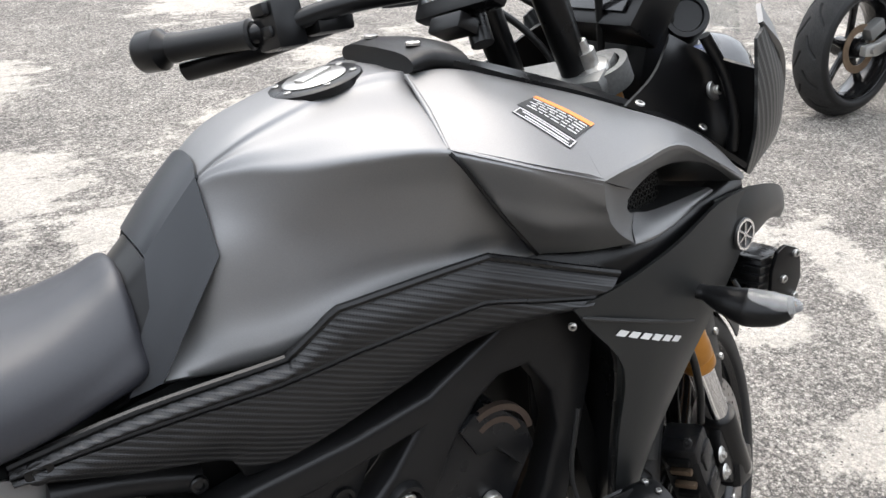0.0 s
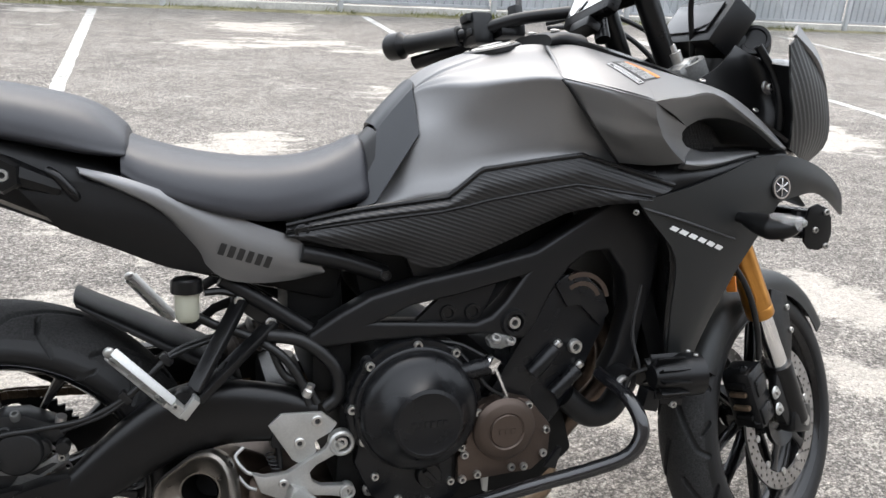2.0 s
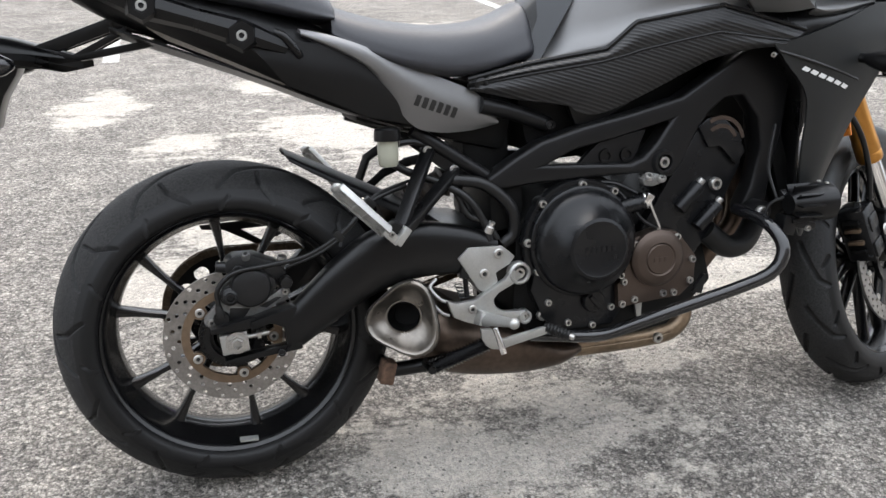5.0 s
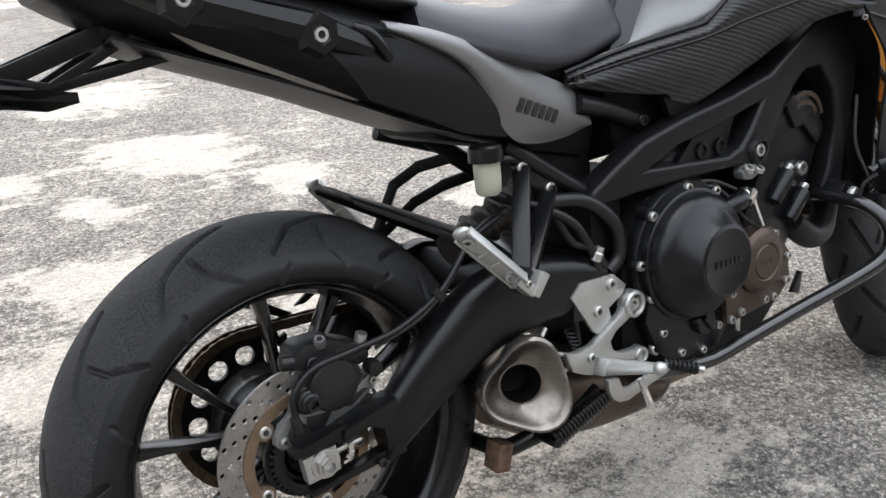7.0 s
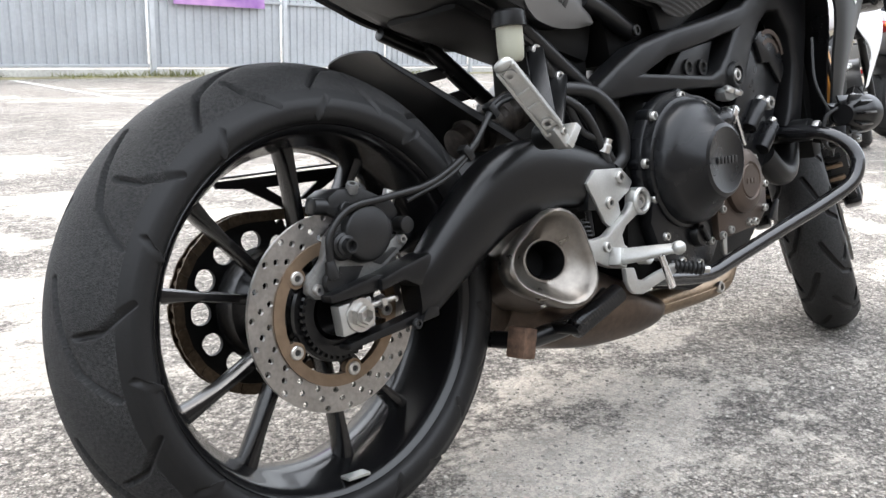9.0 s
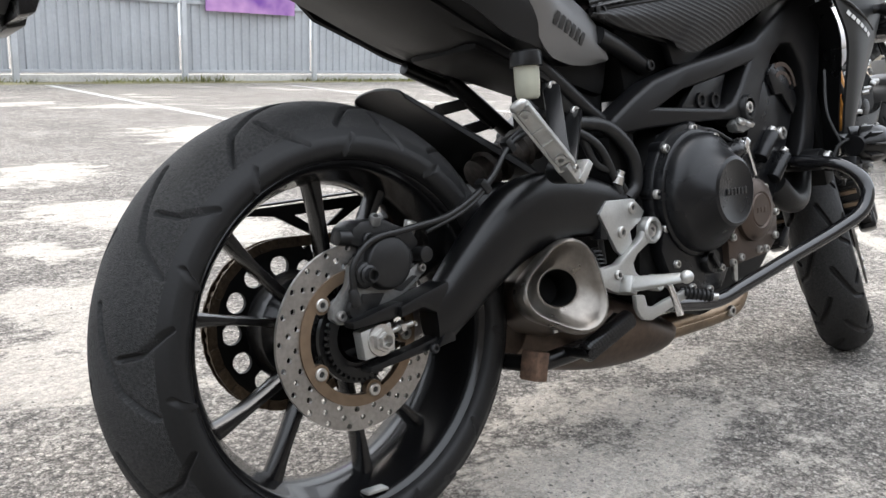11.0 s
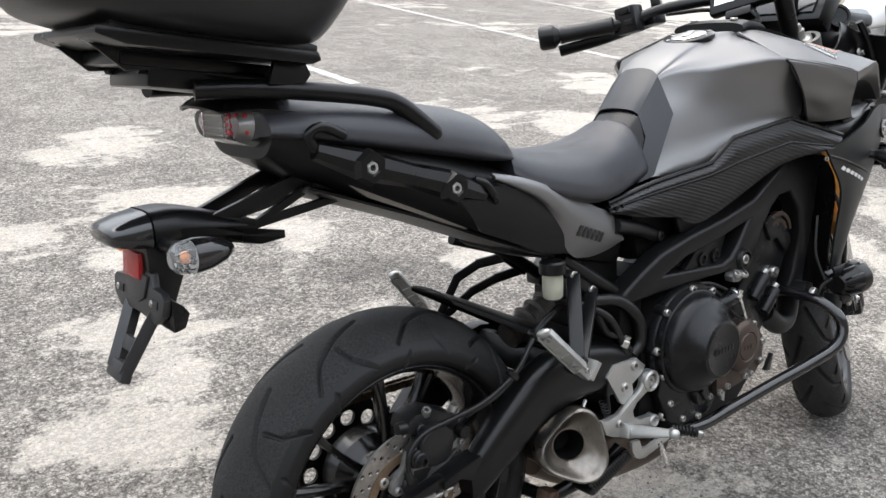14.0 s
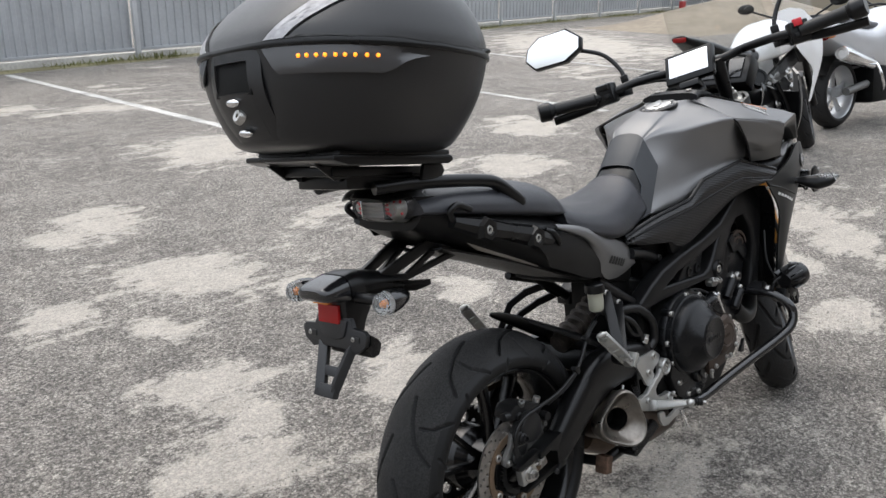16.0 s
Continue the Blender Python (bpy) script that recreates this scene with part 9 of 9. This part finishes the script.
# ---- poster on the fence ----
def poster_material():
    m = material("purple_poster_print", (0.22, 0.08, 0.34), rough=0.5)
    nt = m.node_tree
    co = nt.nodes.new("ShaderNodeTexCoord")
    n = nt.nodes.new("ShaderNodeTexNoise")
    n.inputs["Scale"].default_value, n.inputs["Detail"].default_value = 1.8, 3
    nt.links.new(co.outputs["Object"], n.inputs["Vector"])
    r = nt.nodes.new("ShaderNodeValToRGB")
    r.color_ramp.elements[0].color, r.color_ramp.elements[1].color = (0.16, 0.05, 0.30, 1), (0.62, 0.36, 0.60, 1)
    r.color_ramp.elements[0].position, r.color_ramp.elements[1].position = 0.38, 0.66
    nt.links.new(n.outputs["Fac"], r.inputs["Fac"])
    nt.links.new(r.outputs["Color"], nt.nodes["Principled BSDF"].inputs["Base Color"])
    return m


poster = part("poster", box((5.95, -0.095, 1.52), (1.62, 0.012, 0.95), (0, 0, 0), 0.002), poster_material())
poster.matrix_world = FENCE
tagged(poster, "purple and pink printed banner hung on the grey fence", "poster")

# ---- weeds along the fence ----
def weeds():
    rg = np.random.default_rng(4)
    verts, faces = [], []
    for _ in range(9000):
        x, y = rg.uniform(-14, 30), rg.normal(-0.10, 0.07)
        if noise.noise((x * 0.9, 3.1, 0)) < -0.12 + 0.2 * rg.random():
            continue
        h, a, w = rg.uniform(0.03, 0.14) * (0.7 + 0.6 * noise.noise((x * 0.5, 0, 7))), rg.uniform(0, 6.28), rg.uniform(0.004, 0.010)
        lx, ly = rg.normal(0, 0.05), rg.normal(0, 0.04)
        i = len(verts)
        dx, dy = w * math.cos(a), w * math.sin(a)
        verts += [(x - dx, y - dy, 0), (x + dx, y + dy, 0), (x + lx * 0.5 + dx * 0.6, y + ly * 0.5 + dy * 0.6, h * 0.6), (x + lx, y + ly, h)]
        faces += [(i, i + 1, i + 2), (i, i + 2, i + 3)]
    me = bpy.data.meshes.new("weeds")
    me.from_pydata(verts, [], faces)
    return me


WEED = material("dry_and_green_weeds", (0.13, 0.135, 0.035), rough=0.8, grain=0.3, grain_scale=30, wear=0.55, wear_scale=0.9)
weed_ob = new("weeds", weeds())
weed_ob.data.materials.append(WEED)
weed_ob.matrix_world = FENCE
tagged(weed_ob, "dry yellow and green weeds along the fence foot", "weeds", kind="stuff")
verge = patch([[(-14 + 2.2 * k, -0.26 - 0.05 * noise.noise((k * 0.7, 1, 0)), 0.001) for k in range(21)], [(-14 + 2.2 * k, -0.10, 0.016) for k in range(21)], [(-14 + 2.2 * k, 0.0, 0.02) for k in range(21)]], 0.004, 3, 4, (0, 0, -1))
verge_ob = part("verge", verge, material("mossy_dirt", (0.20, 0.18, 0.10), rough=0.95, grain=0.4, grain_scale=25, wear=0.4, wear_scale=1.5, bump=0.6, bump_scale=60))
verge_ob.matrix_world = FENCE
tagged(verge_ob, "strip of mossy dirt at the fence foot", "verge", kind="structure")

# ---- far things beyond the parked machines ----
SAND = material("pale_sand", (0.25, 0.21, 0.16), rough=0.95, grain=0.15, grain_scale=8, wear=0.15, wear_scale=0.8, bump=0.5, bump_scale=30)
heap = []
for i in range(9):
    heap.append([(15.0 + 1.2 * i, 8.4 + 0.40 * j, 0.62 * math.sin(math.pi * i / 8) * math.sin(math.pi * j / 8) * (1 + 0.25 * noise.noise((i * 0.8, j * 0.8, 2)))) for j in range(9)])
tagged(part("sand_heap", patch(heap, 0.01, 3, 3, (0, 0, -1)), SAND), "low heap of pale sand on the asphalt", "sand heap", kind="stuff")
wall = box((27, 8.0, 1.6), (0.3, 13.0, 3.2), (0, 0, 0), 0.02)
tagged(part("wall_east", wall, material("pale_yellow_render", (0.27, 0.24, 0.185), rough=0.9, grain=0.06, wear=0.12, wear_scale=0.5)), "pale yellow rendered wall in the distance", "wall", kind="structure")
pole = thing("striped_pole", "slim white pole with red bands far off", "pole")
for k in range(8):
    part("pole_band", rod((22.6, 13.6, 0.35 * k), (22.6, 13.6, 0.35 * (k + 1)), 0.10, seg=16), WHITE_PAINT if k % 2 else material("red_band_paint", (0.45, 0.05, 0.05), rough=0.5), pole)


# ---- plain unseen wall added behind the camera to darken the motorcycle's side ----
SHADE_WALL = material("brown_shade_wall", (0.17, 0.155, 0.14), rough=0.9, grain=0.12, grain_scale=20, wear=0.2, wear_scale=0.8, bump=0.3, bump_scale=60)
tagged(part("wall_south", box((1.0, -7.3, 2.4), (44, 0.3, 4.9), (0, 0, 0), 0.02), SHADE_WALL), "unseen plain brown wall added to darken reflections", "wall", kind="structure")

# ---- white motorcycle parked beyond ----
WB = pose(4.075, 1.80, 0.002, 0, 0, 1.0) @ pose(0, 0, 0, -8.0)
white_bike = thing("motorcycle", "white faired sport motorcycle parked in front", "motorcycle", "parked motorcycles", WB)


def plain_wheel(centre, radius, half, rim, rim_mat, parent, spokes, width, xf=None, double=False):
    wheel = part("wheel", rim_mesh(rim + 0.004, half * 0.86, rim - 0.026, centre), rim_mat, parent, "", xf=xf)
    t = new("tyre", tyre_mesh(radius, half, rim, centre, [[(0.0, 0.010), (0.05, 0.03), (0.09, 0.06)], [(0.07, -0.010), (0.12, -0.03), (0.16, -0.06)]], 0.15, seg=480))
    if xf is not None:
        t.data.transform(xf)
    t.parent = wheel
    for k in range(spokes):
        part("spoke", spoke_mesh(2 * math.pi * k / spokes + 0.3, 0.03, rim - 0.02, width, width * 0.8, 0, 0, 0.03, centre), rim_mat, wheel, xf=xf)
    part("hub", lathe([(0, -half), (0.03, -half), (0.045, -half * 0.6), (0.045, half * 0.6), (0.03, half), (0, half)], centre, seg=28), rim_mat, wheel, xf=xf)
    return wheel


W_R, W_F = Vector((0, 0, 0.315)), Vector((1.44, 0, 0.298))
W_STEER = Matrix.Translation((1.39, 0, 0.3)) @ Matrix.Rotation(radians(24), 4, Vector((-0.4, 0, 0.9))) @ Matrix.Translation((-1.39, 0, -0.3))
plain_wheel(W_R, 0.315, 0.088, 0.226, RIM, white_bike, 5, 0.03)
plain_wheel(W_F, 0.298, 0.060, 0.222, RIM, white_bike, 5, 0.025, W_STEER)
part("brake_disc", lathe([(0.075, -0.062), (0.11, -0.062), (0.11, -0.057), (0.075, -0.057)], W_R, seg=60, closed=True), CARRIER, white_bike)
part("brake_caliper", box((0.06, -0.075, 0.40), (0.10, 0.05, 0.06), (0, -30, 0), 0.01), CAST_ALU, white_bike)
part("swingarm", slab([(-0.04, 0.335), (0.05, 0.345), (0.30, 0.435), (0.50, 0.46), (0.50, 0.38), (0.30, 0.36), (0.05, 0.285), (-0.04, 0.29)], -0.125, -0.090, 0.008), ALU, white_bike, "silver aluminium swingarm")
part("axle_nut", lathe([(0, 0.012), (0.014, 0.012), (0.016, 0), (0, 0)], (0, -0.128, 0.315), (0, -1, 0), 6), STEEL, white_bike)
eng = slab([(0.46, 0.30), (0.55, 0.26), (0.90, 0.28), (0.98, 0.40), (0.95, 0.56), (0.80, 0.64), (0.56, 0.60), (0.46, 0.48)], -0.13, 0.15, 0.02)
wen = part("engine", eng, ENGINE_DARK, white_bike, "grey and black engine with bare metal parts")
part("clutch_cover", lathe([(0.10, 0), (0.095, 0.03), (0.075, 0.05), (0.03, 0.055), (0, 0.055)], (0.62, -0.13, 0.42), (0, -1, 0), 40), ENGINE, wen)
part("generator_cover", lathe([(0.06, 0), (0.055, 0.025), (0.03, 0.03), (0, 0.03)], (0.80, -0.13, 0.38), (0, -1, 0), 32), ENGINE, wen)
rw = random.Random(3)
for k in range(16):
    x, z = rw.uniform(0.56, 0.92), rw.uniform(0.46, 0.64)
    part("engine_fitting", rod((x, -0.13, z), (x + rw.uniform(-0.05, 0.05), -0.16, z + rw.uniform(-0.04, 0.04)), rw.uniform(0.010, 0.022), seg=10, bevel=0.002), CAST_ALU if k % 2 else ALU, wen)
part("frame_spar", slab([(0.46, 0.52), (0.60, 0.66), (0.90, 0.78), (1.12, 0.84), (1.15, 0.76), (0.95, 0.68), (0.66, 0.57), (0.50, 0.44)], -0.15, -0.115, 0.012), FRAME, white_bike)
part("belly_pan", patch([[(0.52, -0.15, 0.31), (0.75, -0.16, 0.33), (0.98, -0.15, 0.36), (1.10, -0.12, 0.42)], [(0.56, -0.14, 0.22), (0.75, -0.15, 0.20), (0.94, -0.14, 0.22), (1.06, -0.10, 0.30)], [(0.60, -0.02, 0.18), (0.75, -0.02, 0.16), (0.92, -0.02, 0.17), (1.0, -0.02, 0.24)]], 0.006, 4, 4), SATIN_BLACK, white_bike, "black belly pan")
part("exhaust", tube([(0.95, -0.04, 0.30), (0.80, -0.05, 0.22), (0.50, -0.09, 0.22), (0.30, -0.15, 0.27), (0.10, -0.18, 0.33)], [0.024, 0.026, 0.035, 0.05, 0.05], 18), HOT_STEEL, white_bike)
part("footpeg", rod((0.56, -0.14, 0.36), (0.57, -0.24, 0.355), 0.014, seg=14, bevel=0.003), ALU, white_bike)
part("footpeg_plate", slab([(0.50, 0.42), (0.58, 0.46), (0.60, 0.36), (0.54, 0.32), (0.50, 0.34)], -0.155, -0.145, 0.004), ALU, white_bike)
part("fuel_tank", body([(0.45, [(0, 0.86), (-0.08, 0.85), (-0.11, 0.80), (-0.10, 0.74), (0, 0.72)]), (0.65, [(0, 0.99), (-0.11, 0.97), (-0.17, 0.88), (-0.14, 0.76), (0, 0.74)]), (0.85, [(0, 1.03), (-0.12, 1.00), (-0.19, 0.91), (-0.16, 0.79), (0, 0.76)]), (1.02, [(0, 0.99), (-0.10, 0.97), (-0.15, 0.90), (-0.13, 0.82), (0, 0.80)])], 5, 5), WHITE_PAINT, white_bike, "white tank")
part("fairing_panel", patch([[(0.84, -0.20, 0.84), (1.02, -0.22, 0.90), (1.22, -0.20, 0.98), (1.38, -0.14, 1.00)], [(0.93, -0.215, 0.76), (1.10, -0.235, 0.80), (1.28, -0.21, 0.86), (1.44, -0.13, 0.90)], [(1.12, -0.215, 0.62), (1.20, -0.225, 0.66), (1.30, -0.205, 0.72), (1.40, -0.14, 0.78)], [(1.10, -0.19, 0.40), (1.13, -0.195, 0.42), (1.17, -0.19, 0.48), (1.22, -0.16, 0.56)]], 0.005, 5, 5), WHITE_PAINT, white_bike, "white side fairing blade")
part("fairing_panel", mirrored(patch([[(0.84, -0.20, 0.84), (1.22, -0.20, 0.98), (1.38, -0.14, 1.00)], [(1.10, -0.19, 0.40), (1.17, -0.19, 0.48), (1.22, -0.16, 0.56)]], 0.005, 5, 5)), WHITE_PAINT, white_bike)
part("side_intake", patch([[(0.86, -0.19, 0.80), (1.00, -0.205, 0.84), (1.14, -0.20, 0.86)], [(0.95, -0.19, 0.70), (1.06, -0.20, 0.72), (1.15, -0.20, 0.74)]], 0.01, 3, 3), SATIN_BLACK, white_bike)
part("nose", body([(1.20, [(0, 1.10), (-0.11, 1.07), (-0.15, 0.98), (-0.10, 0.88), (0, 0.86)]), (1.42, [(0, 1.03), (-0.08, 1.0), (-0.11, 0.94), (-0.08, 0.88), (0, 0.86)]), (1.56, [(0, 0.94), (-0.03, 0.93), (-0.05, 0.90), (-0.03, 0.87), (0, 0.86)])], 4, 4), WHITE_PAINT, white_bike)
scr2 = []
for z, x, w in ((1.06, 1.36, 0.14), (1.16, 1.26, 0.14), (1.25, 1.16, 0.10)):
    scr2.append([(x - 0.05 * y * y, y * w, z) for y in (-1, -0.5, 0, 0.5, 1)])
ws2 = part("windscreen", patch(scr2, 0.004, 4, 4, (-1, 0, 0)), ACRYLIC, white_bike)
ws2.visible_shadow = False
part("seat", body([(-0.05, [(0, 0.90), (-0.09, 0.89), (-0.11, 0.86), (-0.09, 0.84), (0, 0.83)]), (0.2, [(0, 0.85), (-0.12, 0.84), (-0.14, 0.80), (-0.11, 0.77), (0, 0.76)]), (0.46, [(0, 0.83), (-0.10, 0.82), (-0.12, 0.78), (-0.10, 0.75), (0, 0.74)])], 5, 5), SEAT, white_bike)
part("tail", body([(-0.36, [(0, 0.97), (-0.04, 0.965), (-0.06, 0.95), (-0.04, 0.93), (0, 0.925)]), (-0.1, [(0, 0.92), (-0.09, 0.91), (-0.12, 0.87), (-0.09, 0.83), (0, 0.82)]), (0.25, [(0, 0.82), (-0.11, 0.81), (-0.14, 0.76), (-0.10, 0.70), (0, 0.69)]), (0.48, [(0, 0.75), (-0.09, 0.74), (-0.11, 0.70), (-0.09, 0.66), (0, 0.65)])], 4, 4), SATIN_BLACK, white_bike)
part("tail_lamp", box((-0.365, 0, 0.945), (0.02, 0.09, 0.030), (0, -10, 0), 0.006), RED_LENS, white_bike, "red tail lamp")
for s in (-1, 1):
    part("fork_leg", rod((1.42, s * 0.10, 0.33), (1.16, s * 0.10, 0.90), 0.026, seg=16), SATIN_BLACK, white_bike, xf=W_STEER)
    part("grip", rod((1.10, s * 0.20, 0.95), (1.02, s * 0.36, 0.92), 0.017, seg=14, bevel=0.002), SOFT_RUBBER, white_bike, xf=W_STEER)
    part("mirror", ball((1.22, s * 0.36, 1.12), (0.02, 0.07, 0.04), 16), SATIN_BLACK, white_bike)
    part("mirror_stalk", rod((1.30, s * 0.16, 1.03), (1.22, s * 0.34, 1.11), 0.008, seg=10), SATIN_BLACK, white_bike)
part("mudguard", patch([[(1.44 + 0.315 * math.cos(radians(a)), y, 0.298 + 0.315 * math.sin(radians(a)) - 0.1 * abs(y)) for y in (-0.065, 0, 0.065)] for a in (60, 85, 110, 135, 160)], 0.004, 3, 3, (0, 0, -1)), SATIN_BLACK, white_bike, xf=W_STEER)
part("side_stand", rod((0.62, 0.12, 0.30), (0.56, 0.30, 0.045), 0.012, seg=12), SATIN_BLACK, white_bike)

# ---- silver touring motorcycle parked in front of that ----
TB = pose(6.60, 2.08, 0.002, 0, 0, -6.0) @ pose(0, 0, 0, -7.0)
touring = thing("motorcycle", "silver white touring motorcycle with a steel silencer", "motorcycle", "parked motorcycles", TB)
T_R, T_F = Vector((0, 0, 0.318)), Vector((1.50, 0, 0.30))
plain_wheel(T_R, 0.318, 0.092, 0.228, SILVER_PAINT, touring, 5, 0.045)
plain_wheel(T_F, 0.30, 0.062, 0.222, SILVER_PAINT, touring, 5, 0.035)
SILVER_BODY = material("pearl_silver_paint", (0.55, 0.56, 0.58), rough=0.28, metal=0.3, coat=0.3, wear=0.04)
part("body_shell", body([(-0.42, [(0, 0.96), (-0.10, 0.95), (-0.17, 0.90), (-0.15, 0.80), (0, 0.76)]), (-0.10, [(0, 0.92), (-0.14, 0.91), (-0.21, 0.84), (-0.18, 0.70), (0, 0.64)]), (0.35, [(0, 0.86), (-0.16, 0.85), (-0.23, 0.76), (-0.19, 0.56), (0, 0.50)]), (0.80, [(0, 1.02), (-0.16, 1.0), (-0.24, 0.84), (-0.20, 0.50), (0, 0.40)]), (1.25, [(0, 1.05), (-0.16, 1.02), (-0.22, 0.86), (-0.16, 0.55), (0, 0.50)]), (1.50, [(0, 0.90), (-0.08, 0.88), (-0.11, 0.80), (-0.08, 0.72), (0, 0.70)])], 5, 5), SILVER_BODY, touring, "pearl silver bodywork")
part("engine", box((0.62, 0, 0.36), (0.55, 0.40, 0.34), (0, 0, 0), 0.05), ENGINE_DARK, touring)
part("swingarm", tube([(0.0, -0.13, 0.32), (0.30, -0.13, 0.36), (0.50, -0.12, 0.38)], 0.035, 14), CAST_ALU, touring)
part("seat", body([(-0.30, [(0, 1.00), (-0.12, 0.99), (-0.15, 0.95), (-0.12, 0.92), (0, 0.91)]), (0.1, [(0, 0.95), (-0.15, 0.94), (-0.18, 0.89), (-0.15, 0.86), (0, 0.85)]), (0.6, [(0, 0.90), (-0.12, 0.89), (-0.15, 0.85), (-0.12, 0.82), (0, 0.81)])], 5, 5), SEAT, touring)
part("silencer", rod((-0.28, -0.235, 0.665), (0.25, -0.215, 0.545), 0.062, 0.055, 28, 0.008), CHROME, touring, "polished steel silencer")
part("silencer_end", lathe([(0, 0.004), (0.030, 0.004), (0.034, 0.012), (0.052, 0.010), (0.056, 0), (0, 0)], (-0.28, -0.235, 0.665), (-0.97, -0.04, 0.22), 28), STEEL, touring)
part("tail_lamp", body([(-0.470, [(0, 0.86), (-0.14, 0.85), (-0.18, 0.83), (-0.14, 0.79), (0, 0.78)]), (-0.40, [(0, 0.88), (-0.16, 0.87), (-0.20, 0.84), (-0.16, 0.78), (0, 0.77)])], 3, 3), RED_LENS, touring, "wide red tail lamp")
part("turn_indicator", ball((-0.40, -0.20, 0.83), (0.07, 0.03, 0.035), 16), AMBER, touring, "amber indicator")
part("mudguard", patch([[(0.335 * math.cos(radians(a)), y, 0.318 + 0.335 * math.sin(radians(a)) - 0.2 * y * y) for y in (-0.11, 0, 0.11)] for a in (40, 70, 100, 130, 150)], 0.005, 3, 3, (0, 0, -1)), SATIN_BLACK, touring)
part("plate_board", box((-0.47, 0, 0.62), (0.008, 0.24, 0.17), (0, -14, 0), 0.004), CAST_ALU, touring, "grey number plate board")
part("reflector", box((-0.452, 0, 0.505), (0.012, 0.10, 0.03), (0, -14, 0), 0.003), RED_LENS, touring)
part("plate_arm", box((-0.40, 0, 0.68), (0.16, 0.10, 0.02), (0, 25, 0), 0.005), SATIN_BLACK, touring)
for s in (-1, 1):
    part("fork_leg", rod((1.50, s * 0.11, 0.30), (1.28, s * 0.11, 0.80), 0.028, seg=16), SILVER_PAINT, touring)
    part("grip", rod((1.02, s * 0.24, 1.06), (0.94, s * 0.40, 1.04), 0.018, seg=14), SOFT_RUBBER, touring)
    part("handlebar", tube([(1.16, s * 0.04, 1.02), (1.12, s * 0.15, 1.07), (1.02, s * 0.24, 1.06)], 0.012, 12), SATIN_BLACK, touring)
    part("mirror", ball((1.16, s * 0.46, 1.20), (0.025, 0.09, 0.05), 16), SILVER_BODY, touring)
    part("mirror_stalk", rod((1.18, s * 0.20, 1.03), (1.16, s * 0.44, 1.18), 0.010, seg=10), SATIN_BLACK, touring)
part("crash_bar", tube([(0.30, -0.20, 0.60), (0.24, -0.30, 0.50), (0.28, -0.32, 0.36), (0.42, -0.24, 0.30)], 0.013, 12), CHROME, touring, "chrome crash bar")
part("side_stand", rod((0.6, 0.15, 0.30), (0.54, 0.34, 0.05), 0.014, seg=12), SATIN_BLACK, touring)
scr3 = []
for z, x, w in ((1.02, 1.36, 0.18), (1.20, 1.26, 0.20), (1.38, 1.14, 0.15)):
    scr3.append([(x - 0.06 * y * y, y * w, z) for y in (-1, -0.5, 0, 0.5, 1)])
ws3 = part("windscreen", patch(scr3, 0.004, 4, 4, (-1, 0, 0)), ACRYLIC, touring)
ws3.visible_shadow = False
